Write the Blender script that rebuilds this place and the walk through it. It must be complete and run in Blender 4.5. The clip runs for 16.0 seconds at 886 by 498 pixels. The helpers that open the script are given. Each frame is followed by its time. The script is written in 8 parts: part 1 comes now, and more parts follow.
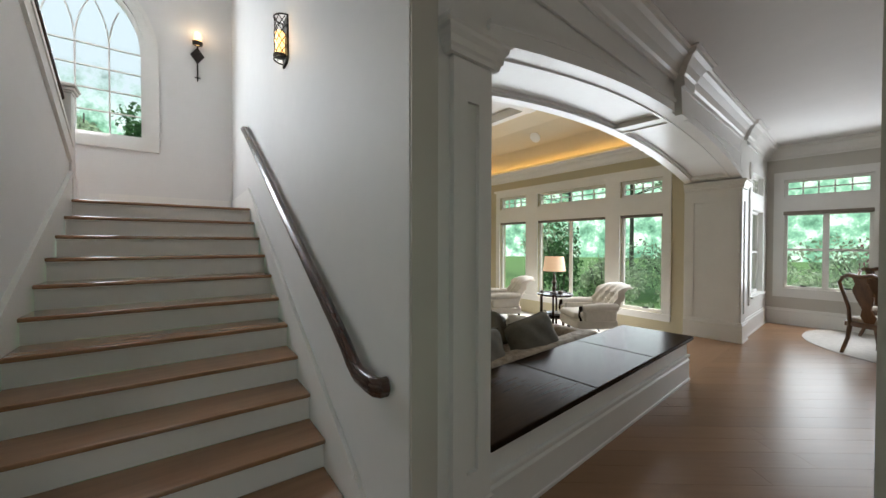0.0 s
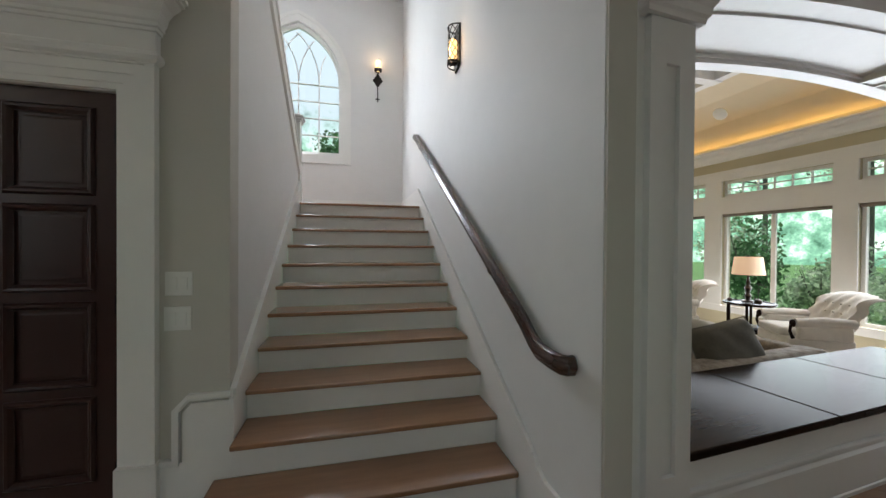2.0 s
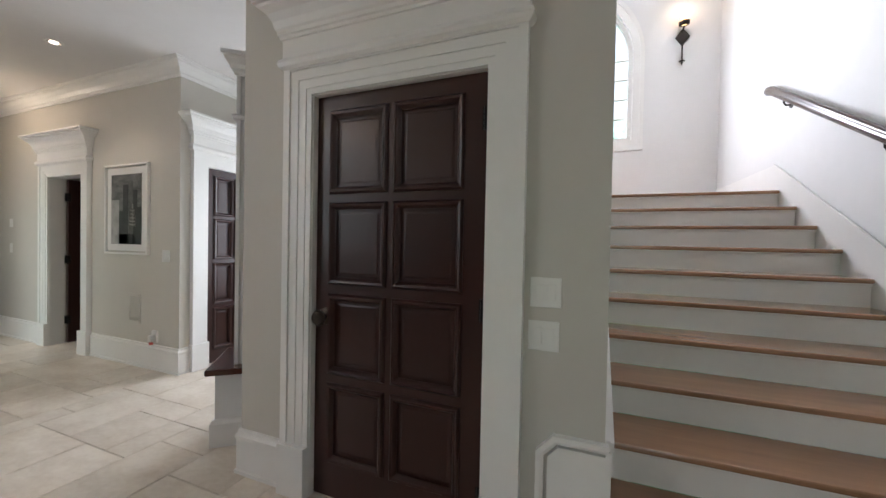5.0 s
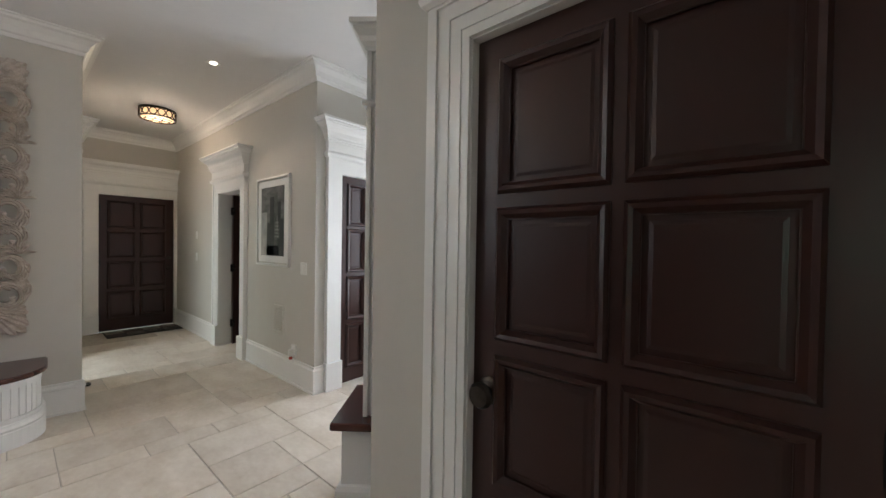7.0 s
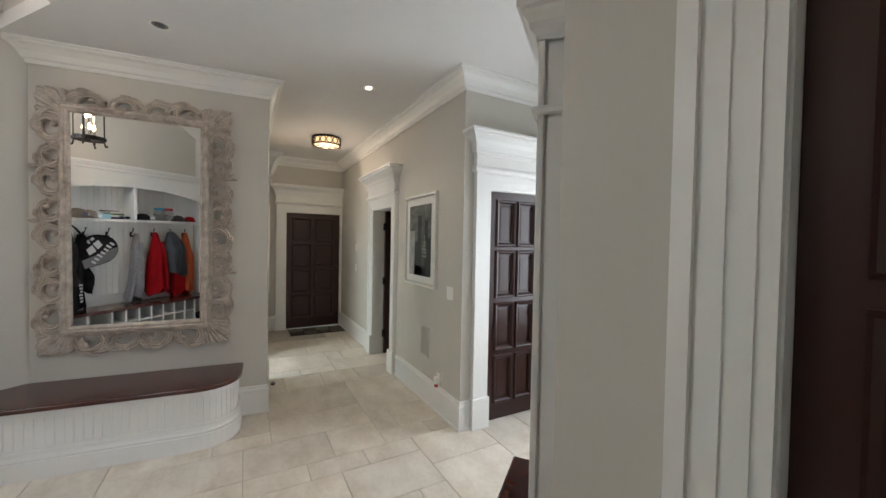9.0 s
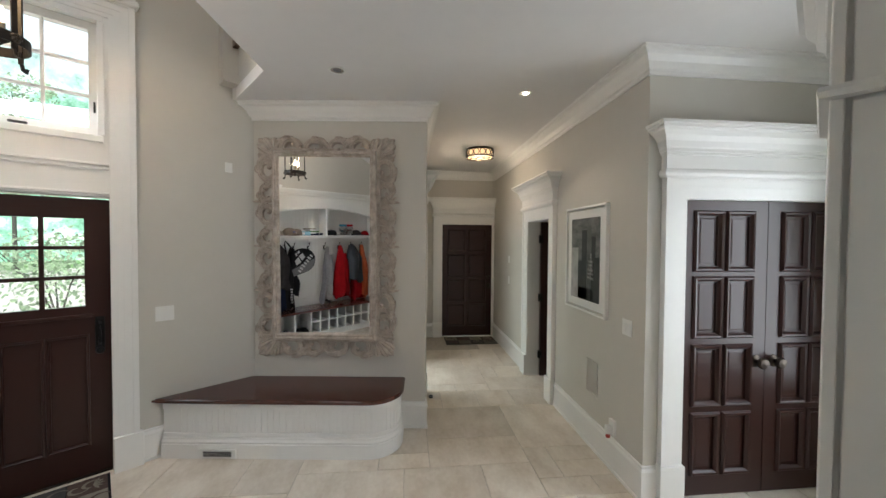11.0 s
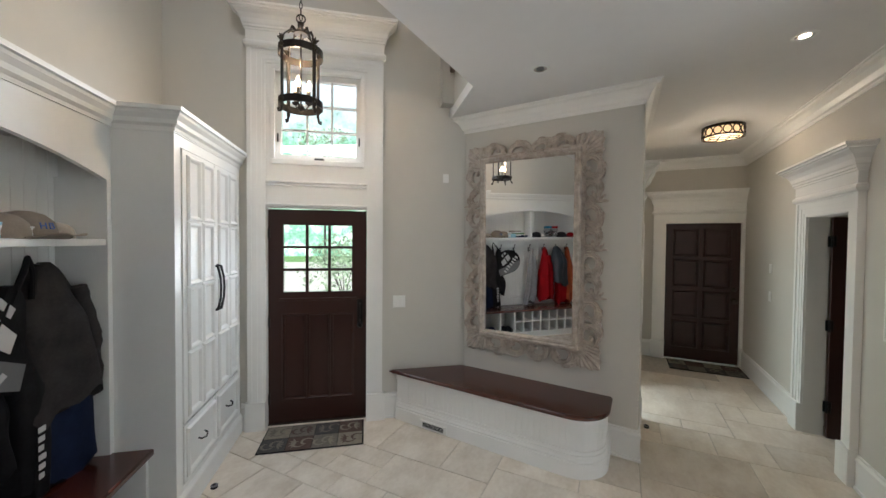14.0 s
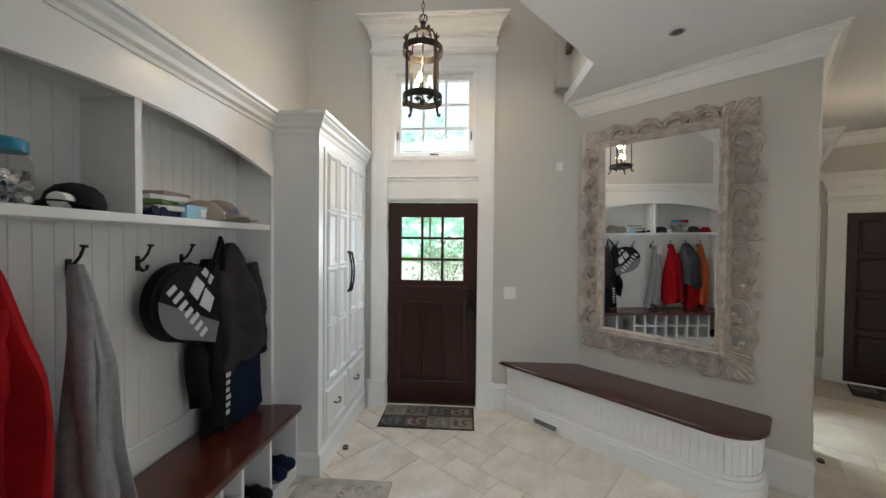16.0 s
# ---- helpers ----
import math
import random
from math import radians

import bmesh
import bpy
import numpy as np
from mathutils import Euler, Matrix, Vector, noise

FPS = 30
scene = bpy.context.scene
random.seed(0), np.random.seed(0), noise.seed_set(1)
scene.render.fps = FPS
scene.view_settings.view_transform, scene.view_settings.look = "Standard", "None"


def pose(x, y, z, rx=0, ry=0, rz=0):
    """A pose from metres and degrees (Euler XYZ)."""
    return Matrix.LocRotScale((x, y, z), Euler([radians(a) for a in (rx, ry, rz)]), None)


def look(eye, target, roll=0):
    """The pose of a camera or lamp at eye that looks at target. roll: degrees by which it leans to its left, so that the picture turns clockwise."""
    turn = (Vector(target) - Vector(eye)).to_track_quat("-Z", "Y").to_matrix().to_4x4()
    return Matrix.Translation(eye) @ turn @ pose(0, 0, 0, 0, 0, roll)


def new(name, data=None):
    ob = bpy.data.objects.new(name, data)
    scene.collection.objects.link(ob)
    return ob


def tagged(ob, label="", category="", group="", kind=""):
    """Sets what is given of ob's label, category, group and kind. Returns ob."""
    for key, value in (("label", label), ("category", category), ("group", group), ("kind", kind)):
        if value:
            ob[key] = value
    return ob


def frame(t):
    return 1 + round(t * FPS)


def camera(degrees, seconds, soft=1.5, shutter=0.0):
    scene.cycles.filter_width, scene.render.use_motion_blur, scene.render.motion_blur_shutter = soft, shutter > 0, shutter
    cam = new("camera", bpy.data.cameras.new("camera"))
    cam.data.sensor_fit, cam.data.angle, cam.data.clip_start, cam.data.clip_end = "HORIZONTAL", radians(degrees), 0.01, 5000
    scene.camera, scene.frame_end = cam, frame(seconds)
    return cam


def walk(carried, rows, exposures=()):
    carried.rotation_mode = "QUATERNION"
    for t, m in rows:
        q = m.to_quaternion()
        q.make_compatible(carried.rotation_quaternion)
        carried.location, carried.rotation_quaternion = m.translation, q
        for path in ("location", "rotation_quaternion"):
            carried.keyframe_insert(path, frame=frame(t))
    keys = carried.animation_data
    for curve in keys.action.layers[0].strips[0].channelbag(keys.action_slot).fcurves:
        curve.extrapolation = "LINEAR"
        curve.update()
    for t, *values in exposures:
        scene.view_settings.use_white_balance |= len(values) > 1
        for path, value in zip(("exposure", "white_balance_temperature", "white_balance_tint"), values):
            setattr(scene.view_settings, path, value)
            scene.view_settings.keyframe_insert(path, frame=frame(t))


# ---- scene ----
cam = camera(101.4, 16.0)
PATH = [
    (0, (-0.704, -2.157, 1.462), (0.481, -0.546, 1.431), 0.1),
    (0.5, (-0.747, -2.143, 1.424), (0.297, -0.437, 1.397), 0.1),
    (1, (-0.79, -2.135, 1.393), (0.09, -0.339, 1.367), 0.2),
    (1.5, (-0.83, -2.127, 1.369), (-0.134, -0.252, 1.347), 0.2),
    (2, (-0.885, -2.109, 1.354), (-0.388, -0.172, 1.335), 0.4),
    (2.5, (-0.972, -2.058, 1.345), (-0.702, -0.077, 1.325), 0.5),
    (3, (-1.091, -1.97, 1.348), (-1.072, 0.03, 1.323), 0.6),
    (3.5, (-1.207, -1.878, 1.335), (-1.421, 0.11, 1.307), 0.7),
    (4, (-1.319, -1.767, 1.322), (-1.724, 0.191, 1.29), 0.9),
    (4.5, (-1.43, -1.632, 1.339), (-2.008, 0.283, 1.304), 0.9),
    (4.7, (-1.485, -1.587, 1.341), (-2.126, 0.307, 1.307), 1.0),
    (6.8, (-2.146, -1.010, 1.405), (-3.383, 0.561, 1.379), 0.9),
    (7, (-2.201, -0.978, 1.422), (-3.485, 0.554, 1.394), 0.9),
    (7.5, (-2.334, -0.916, 1.456), (-3.742, 0.504, 1.418), 0.9),
    (8, (-2.452, -0.876, 1.506), (-3.985, 0.407, 1.467), 0.9),
    (8.5, (-2.544, -0.829, 1.565), (-4.19, 0.306, 1.526), 0.9),
    (10.8, (-2.952, -0.764, 1.788), (-4.933, -0.499, 1.738), 0.7),
    (11, (-2.96, -0.774, 1.793), (-4.95, -0.579, 1.746), 0.4),
    (11.5, (-3.003, -0.749, 1.825), (-5.003, -0.763, 1.779), 0.5),
    (12, (-3.021, -0.731, 1.838), (-5.009, -0.946, 1.793), 0.5),
    (12.5, (-3.03, -0.726, 1.839), (-4.989, -1.128, 1.794), 0.5),
    (13, (-3.037, -0.733, 1.831), (-4.951, -1.311, 1.786), 0.5),
    (13.5, (-3.048, -0.731, 1.817), (-4.903, -1.475, 1.772), 0.5),
    (14, (-3.05, -0.745, 1.797), (-4.843, -1.629, 1.751), 0.5),
    (14.5, (-3.052, -0.769, 1.761), (-4.777, -1.78, 1.719), 0.5),
    (15, (-3.038, -0.787, 1.736), (-4.691, -1.913, 1.695), 0.5),
    (15.5, (-3.017, -0.804, 1.716), (-4.59, -2.037, 1.675), 0.6),
    (16, (-2.997, -0.827, 1.686), (-4.481, -2.166, 1.646), 0.6),
]
walk(cam, [(t, look(eye, target, roll)) for t, eye, target, roll in PATH],
     exposures=[(0.0, -0.05, 6250, 11), (1.0, -0.08, 6200, 11), (2.0, -0.05, 6150, 12), (2.5, 0.27, 6130, 14), (3.5, 0.68, 6060, 17), (4.5, 0.7, 6060, 17), (7.0, 0.5, 6100, 16), (8.5, 0.65, 6080, 14), (11.0, 0.55, 6150, 13), (12.5, 0.48, 6100, 13), (15.0, 0.47, 6020, 12), (16.0, 0.5, 6020, 12)])
# ---------- light ----------
world = bpy.data.worlds.new("world")
scene.world = world
world.use_nodes = True
wt = world.node_tree
sky = wt.nodes.new("ShaderNodeTexSky")
sky.sky_type, sky.sun_disc, sky.sun_elevation, sky.sun_rotation = "NISHITA", False, radians(69), radians(128)
wt.links.new(sky.outputs[0], wt.nodes["Background"].inputs[0])
wt.nodes["Background"].inputs[1].default_value = 0.15
sun = new("sun", bpy.data.lights.new("sun", "SUN"))
sun.data.energy, sun.data.angle, sun.data.color = 5, radians(4), (1, 0.95, 0.88)
sun.matrix_world = look((18, -14, 60), (0, 0, 0))


def area_lamp(name, m, sx, sy, watts, color):
    """A window's sky light or an added fill: shines along the pose's own -z."""
    lamp = new(name, bpy.data.lights.new(name, "AREA"))
    lamp.data.shape, lamp.data.size, lamp.data.size_y = "RECTANGLE", sx, sy
    lamp.data.energy, lamp.data.color = watts, color
    lamp.matrix_world = m
    return lamp


def point_lamp(name, p, watts, color, size=0.03):
    lamp = new(name, bpy.data.lights.new(name, "POINT"))
    lamp.data.energy, lamp.data.color, lamp.data.shadow_soft_size = watts, color, size
    lamp.location = p
    return lamp


ENTRY_LAMP = (-4.77, -2.67, 2.95)
DAY, WARM = (0.93, 0.97, 1.0), (1.0, 0.72, 0.42)
area_lamp("sky_living", look((5.86, 2.5, 1.35), (0, 2.5, 0.9)), 3.9, 2.3, 125, DAY)
area_lamp("sky_dining", look((7.95, -1.35, 1.6), (0, -1.6, 1.0)), 1.5, 1.9, 56, DAY)
area_lamp("sky_stair", look((-1.92, 4.17, 3.72), (-2.1, 0, 3.2)), 0.95, 1.9, 90, DAY)
area_lamp("sky_south", look((-0.9, -3.1, 1.5), (-1.6, 0, 1.3)), 0.8, 1.3, 1.3, DAY)
area_lamp("sky_entry", look((-5.6, -3.3, 2.95), (-3.0, -1.0, 0.6)), 0.7, 0.75, 8, DAY)
area_lamp("sky_door", look((-5.62, -3.40, 1.62), (-3.2, -1.5, 0.9)), 0.62, 0.62, 4.5, DAY)
# added fill below the closed raised ceiling, no window there
area_lamp("entry_fill", look((-4.3, -2.6, 5.0), (-4.0, -2.2, 0)), 1.2, 0.9, 10, DAY)
area_lamp("sky_alcove", look((-4.3, 2.44, 1.5), (-4.1, -3.2, 0.9)), 1.2, 1.7, 22, DAY).data.spread = radians(140)
# unseen lamp added behind the hall opening to brighten the hall
area_lamp("hall_fill", look((-7.7, -1.6, 1.5), (-7.7, 0.9, 0.8)), 0.9, 1.6, 11, DAY)

point_lamp("bulb_lantern", ENTRY_LAMP, 13, WARM, 0.025)
point_lamp("bulb_flush", (-7.95, 0.22, 2.85), 7, (1.0, 0.80, 0.56), 0.12)
point_lamp("bulb_sconce_high", (-0.435, 4.10, 4.50), 1.1, WARM)
point_lamp("bulb_sconce_cage", (-0.13, 0.875, 3.04), 2, WARM)
for spot_x, spot_y in ((-6.018, 0.229),):
    spot = new("can_beam", bpy.data.lights.new("can_beam", "SPOT"))
    spot.data.energy, spot.data.spot_size, spot.data.color, spot.data.shadow_soft_size = 9, radians(95), (1.0, 0.85, 0.66), 0.05
    spot.location = (spot_x, spot_y, 3.04)

# ---------- materials ----------


def material(name, color, rough=0.5, metal=0.0, grain=None, amount=0.1, scale=8.0, stretch=(1, 1, 1), bump=0.0, bump_scale=60.0, spread=0.0, coat=0.0, emit=None, power=0.0, island=False, second=None):
    """Node material: base colour broken by two noises, per-piece spread, fine relief, roughness wear."""
    m = bpy.data.materials.new(name)
    m.use_nodes = True
    nt = m.node_tree
    b = nt.nodes["Principled BSDF"]
    b.inputs["Roughness"].default_value, b.inputs["Metallic"].default_value = rough, metal
    b.inputs["Coat Weight"].default_value = coat
    b.inputs["Coat Roughness"].default_value = 0.15
    tc = nt.nodes.new("ShaderNodeTexCoord")
    mp = nt.nodes.new("ShaderNodeMapping")
    mp.inputs["Scale"].default_value = stretch
    nt.links.new(tc.outputs["Object"], mp.inputs[0])
    big = nt.nodes.new("ShaderNodeTexNoise")
    big.inputs["Scale"].default_value, big.inputs["Detail"].default_value = scale, 6
    small = nt.nodes.new("ShaderNodeTexNoise")
    small.inputs["Scale"].default_value, small.inputs["Detail"].default_value = scale * 7, 4
    nt.links.new(mp.outputs[0], big.inputs[0])
    nt.links.new(mp.outputs[0], small.inputs[0])
    if spread:
        info = nt.nodes.new("ShaderNodeNewGeometry" if island else "ShaderNodeObjectInfo")
        off = nt.nodes.new("ShaderNodeVectorMath")
        off.operation = "SCALE"
        off.inputs[0].default_value = (31, 17, 23)
        nt.links.new(info.outputs["Random Per Island" if island else "Random"], off.inputs["Scale"])
        nt.links.new(off.outputs[0], mp.inputs["Location"])
    mix = nt.nodes.new("ShaderNodeMix")
    mix.data_type = "RGBA"
    c2 = second or tuple(min(1, c * (1 - 2.2 * amount)) for c in color)
    mix.inputs["A"].default_value, mix.inputs["B"].default_value = (*color, 1), (*c2, 1)
    ramp = nt.nodes.new("ShaderNodeMath")
    ramp.operation = "MULTIPLY_ADD"
    nt.links.new(big.outputs[0], ramp.inputs[0])
    ramp.inputs[1].default_value, ramp.inputs[2].default_value = 2.2, -0.8
    clampn = nt.nodes.new("ShaderNodeClamp")
    avg = nt.nodes.new("ShaderNodeMath")
    avg.operation = "ADD"
    sm = nt.nodes.new("ShaderNodeMath")
    sm.operation = "MULTIPLY_ADD"
    nt.links.new(small.outputs[0], sm.inputs[0])
    sm.inputs[1].default_value, sm.inputs[2].default_value = 0.9, -0.3
    nt.links.new(ramp.outputs[0], avg.inputs[0])
    nt.links.new(sm.outputs[0], avg.inputs[1])
    nt.links.new(avg.outputs[0], clampn.inputs[0])
    nt.links.new(clampn.outputs[0], mix.inputs["Factor"])
    last = mix.outputs["Result"]
    if spread:
        hsv = nt.nodes.new("ShaderNodeHueSaturation")
        val = nt.nodes.new("ShaderNodeMath")
        val.operation = "MULTIPLY_ADD"
        nt.links.new(info.outputs["Random Per Island" if island else "Random"], val.inputs[0])
        val.inputs[1].default_value, val.inputs[2].default_value = 2 * spread, 1 - spread
        nt.links.new(val.outputs[0], hsv.inputs["Value"])
        nt.links.new(last, hsv.inputs["Color"])
        last = hsv.outputs[0]
    nt.links.new(last, b.inputs["Base Color"])
    if bump:
        bn = nt.nodes.new("ShaderNodeTexNoise")
        bn.inputs["Scale"].default_value, bn.inputs["Detail"].default_value = bump_scale, 5
        nt.links.new(mp.outputs[0], bn.inputs[0])
        bp = nt.nodes.new("ShaderNodeBump")
        bp.inputs["Strength"].default_value, bp.inputs["Distance"].default_value = bump, 0.004
        nt.links.new(bn.outputs[0], bp.inputs["Height"])
        nt.links.new(bp.outputs[0], b.inputs["Normal"])
    rr = nt.nodes.new("ShaderNodeMath")
    rr.operation = "MULTIPLY_ADD"
    nt.links.new(small.outputs[0], rr.inputs[0])
    rr.inputs[1].default_value, rr.inputs[2].default_value = 0.08, rough - 0.04
    nt.links.new(rr.outputs[0], b.inputs["Roughness"])
    if emit:
        b.inputs["Emission Color"].default_value = (*emit, 1)
        b.inputs["Emission Strength"].default_value = power
    return m


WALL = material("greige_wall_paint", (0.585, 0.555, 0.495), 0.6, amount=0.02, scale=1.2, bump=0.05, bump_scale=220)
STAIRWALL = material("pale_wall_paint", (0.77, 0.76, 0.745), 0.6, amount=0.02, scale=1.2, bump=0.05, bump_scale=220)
OLIVE = material("olive_wall_paint", (0.56, 0.50, 0.34), 0.6, amount=0.03, scale=1.2, bump=0.05, bump_scale=220)
TRIM = material("white_trim_paint", (0.83, 0.815, 0.78), 0.32, amount=0.02, scale=3, bump=0.012, bump_scale=90)
CAB = material("white_cabinet_paint", (0.79, 0.79, 0.765), 0.3, amount=0.02, scale=3, bump=0.012, bump_scale=90)
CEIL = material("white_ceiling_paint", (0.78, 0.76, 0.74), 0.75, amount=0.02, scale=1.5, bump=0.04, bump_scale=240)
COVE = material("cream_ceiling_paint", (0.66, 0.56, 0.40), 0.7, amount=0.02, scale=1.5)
DARKWOOD = material("dark_mahogany", (0.034, 0.0115, 0.0085), 0.32, amount=0.03, scale=1.6, stretch=(7, 7, 0.4), bump=0.0, bump_scale=30, spread=0.06, coat=0.0)
SEATWOOD = material("mahogany_seat", (0.085, 0.022, 0.013), 0.22, amount=0.25, scale=3, stretch=(5, 5, 5), bump=0.03, bump_scale=30, coat=0.3)
TOPWOOD = material("dark_brown_top", (0.028, 0.016, 0.011), 0.2, amount=0.2, scale=3, stretch=(1, 9, 5), bump=0.004, bump_scale=30, coat=0.0)
OAK = material("oak_planks", (0.30, 0.175, 0.098), 0.30, amount=0.05, scale=2.2, stretch=(0.8, 12, 12), bump=0.006, bump_scale=20, spread=0.09, coat=0.0)
TREAD = material("oak_treads", (0.34, 0.185, 0.10), 0.2, amount=0.08, scale=2.2, stretch=(0.9, 10, 10), bump=0.012, bump_scale=20, spread=0.10, coat=0.3)
RAILWOOD = material("handrail_wood", (0.060, 0.024, 0.015), 0.25, amount=0.2, scale=3, stretch=(8, 1, 8), coat=0.4)
TILE = material("travertine", (0.79, 0.72, 0.62), 0.33, amount=0.16, scale=3.4, stretch=(1, 1.5, 1), bump=0.10, bump_scale=14, spread=0.07, second=(0.60, 0.515, 0.41))
GROUT = material("grout", (0.58, 0.52, 0.44), 0.8, amount=0.1, scale=20)
IRON = material("black_iron", (0.04, 0.034, 0.03), 0.42, 0.7, amount=0.2, scale=20, bump=0.1, bump_scale=60)
BRONZE = material("aged_bronze", (0.075, 0.058, 0.044), 0.32, 0.8, amount=0.3, scale=18, bump=0.1, bump_scale=60)
BLACK = material("black_metal", (0.012, 0.012, 0.012), 0.35, 0.5, amount=0.1)
CHROME = material("bright_reflector", (0.8, 0.8, 0.8), 0.15, 1.0, amount=0.02)
PLATE = material("white_plastic", (0.80, 0.79, 0.75), 0.35, amount=0.01)
CARVED = material("limed_carved_wood", (0.58, 0.505, 0.43), 0.62, amount=0.25, scale=17, bump=0.35, bump_scale=55, second=(0.29, 0.24, 0.195))
MIRROR = material("mirror_silver", (0.9, 0.9, 0.9), 0.0, 1.0, amount=0.0)
MIRROR.node_tree.nodes["Principled BSDF"].inputs["Roughness"].default_value = 0.0
for link in list(MIRROR.node_tree.links):
    if link.to_socket.name == "Roughness":
        MIRROR.node_tree.links.remove(link)
CREAM = material("cream_upholstery", (0.72, 0.66, 0.58), 0.8, amount=0.05, scale=12, bump=0.3, bump_scale=180)
OLIVEFAB = material("olive_cushion_fabric", (0.14, 0.12, 0.085), 0.75, amount=0.15, scale=8, bump=0.3, bump_scale=160)
PATTERNFAB = material("patterned_sofa_fabric", (0.40, 0.34, 0.27), 0.8, amount=0.3, scale=16, bump=0.2, bump_scale=150, second=(0.16, 0.11, 0.08))
SHADE = material("lamp_shade_linen", (0.75, 0.58, 0.42), 0.8, amount=0.04, emit=(1.0, 0.62, 0.36), power=0.5)
CARPET = material("pale_carpet", (0.62, 0.58, 0.53), 0.95, amount=0.08, scale=18, bump=0.6, bump_scale=120)
RUGMAT = material("grey_rug", (0.50, 0.45, 0.38), 0.95, amount=0.2, scale=9, bump=0.6, bump_scale=120, second=(0.30, 0.26, 0.22))
BULB = material("candle_bulb", (1, 0.9, 0.75), 0.3, emit=(1.0, 0.74, 0.42), power=14)
CANDLE = material("lit_candle_glass", (1, 0.8, 0.5), 0.4, emit=(1.0, 0.62, 0.25), power=2.2)
CANLIGHT = material("can_light_lens", (1, 0.95, 0.85), 0.3, emit=(1.0, 0.86, 0.66), power=5)
DRUMGLASS = material("amber_drum_glass", (0.9, 0.7, 0.45), 0.35, emit=(1.0, 0.66, 0.32), power=0.8)
COVELIGHT = material("cove_strip_light", (1, 0.8, 0.5), 0.3, emit=(1.0, 0.62, 0.2), power=8)
CHAIRWOOD = material("carved_walnut", (0.16, 0.075, 0.03), 0.3, amount=0.25, scale=4, stretch=(4, 4, 1), coat=0.3)
JACKET_BLACK = material("black_fabric", (0.014, 0.014, 0.016), 0.7, amount=0.2, scale=10, bump=0.3, bump_scale=120)
JACKET_GREY = material("charcoal_fabric", (0.048, 0.045, 0.046), 0.9, amount=0.2, scale=8, bump=0.3, bump_scale=160)
PUFFER = material("slate_quilted_nylon", (0.030, 0.038, 0.050), 0.5, amount=0.2, scale=8, bump=0.3, bump_scale=90)
JACKET_NAVY = material("navy_fabric", (0.010, 0.018, 0.05), 0.75, amount=0.2, scale=8, bump=0.3, bump_scale=160)
HOODIE = material("heather_grey_fleece", (0.30, 0.29, 0.30), 0.9, amount=0.12, scale=30, bump=0.4, bump_scale=170)
REDCOAT = material("red_fabric", (0.36, 0.006, 0.010), 0.9, amount=0.15, scale=8, bump=0.3, bump_scale=160)
ORANGECOAT = material("orange_fabric", (0.50, 0.10, 0.035), 0.75, amount=0.15, scale=8, bump=0.3, bump_scale=160)
WHITEPRINT = material("white_print", (0.62, 0.62, 0.62), 0.5, amount=0.02)
GREYPRINT = material("grey_print", (0.16, 0.16, 0.165), 0.5, amount=0.05)
CAPFAB = material("taupe_cap_fabric", (0.27, 0.23, 0.19), 0.85, amount=0.1, scale=12, bump=0.3, bump_scale=150)
BLUEBOX = material("pale_blue_card", (0.30, 0.55, 0.68), 0.5, amount=0.05)
BLUELID = material("blue_plastic_lid", (0.02, 0.22, 0.35), 0.35, amount=0.05)
PAPER = material("white_paper", (0.75, 0.76, 0.76), 0.7, amount=0.04)
BLUEPRINT = material("blue_print", (0.05, 0.12, 0.38), 0.6, amount=0.02)
REDTRIM = material("red_rubber", (0.42, 0.05, 0.03), 0.6, amount=0.05)
PHOTO = material("black_and_white_photograph", (0.20, 0.198, 0.192), 0.5, amount=0.3, scale=5, stretch=(1, 1, 2.5), second=(0.035, 0.035, 0.035))
PHOTOLIGHT = material("light_photo_tone", (0.45, 0.44, 0.42), 0.5, amount=0.2, scale=12)
PHOTOMID = material("mid_photo_tone", (0.12, 0.118, 0.112), 0.5, amount=0.25, scale=14)
PHOTODARK = material("dark_photo_tone", (0.03, 0.03, 0.03), 0.5, amount=0.3, scale=14)
MATBOARD = material("white_mat_board", (0.78, 0.77, 0.74), 0.7, amount=0.01)
BARK = material("bark", (0.17, 0.15, 0.13), 0.9, amount=0.3, scale=6, stretch=(6, 6, 1), bump=0.6, bump_scale=20)
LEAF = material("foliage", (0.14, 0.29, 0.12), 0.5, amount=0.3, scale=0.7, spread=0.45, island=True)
# same foliage made paler: strong sunlight is put into the leaf colour
LEAF_SUNTINT = material("sun_painted_foliage", (0.60, 0.74, 0.50), 0.5, amount=0.3, scale=0.7, spread=0.4, island=True)
LEAFPINK = material("pink_blossom", (0.40, 0.17, 0.21), 0.6, amount=0.2, scale=1, spread=0.3, island=True)
for leafy in (LEAF, LEAF_SUNTINT, LEAFPINK):
    # thin leaves let half of the light through
    nodes, links = leafy.node_tree.nodes, leafy.node_tree.links
    through_leaf, half = nodes.new("ShaderNodeBsdfTranslucent"), nodes.new("ShaderNodeMixShader")
    links.new(nodes["Principled BSDF"].inputs["Base Color"].links[0].from_socket, through_leaf.inputs["Color"])
    links.new(nodes["Principled BSDF"].outputs[0], half.inputs[1])
    links.new(through_leaf.outputs[0], half.inputs[2])
    links.new(half.outputs[0], nodes["Material Output"].inputs["Surface"])
for cloth in (REDCOAT, ORANGECOAT, JACKET_BLACK, JACKET_GREY, JACKET_NAVY, HOODIE):
    cloth.node_tree.nodes["Principled BSDF"].inputs["Specular IOR Level"].default_value = 0.12
LAWN = material("lawn", (0.12, 0.24, 0.06), 0.8, amount=0.2, scale=3, bump=0.5, bump_scale=30)
GRILLSTEEL = material("steel_grey", (0.30, 0.33, 0.36), 0.4, 0.5, amount=0.1)


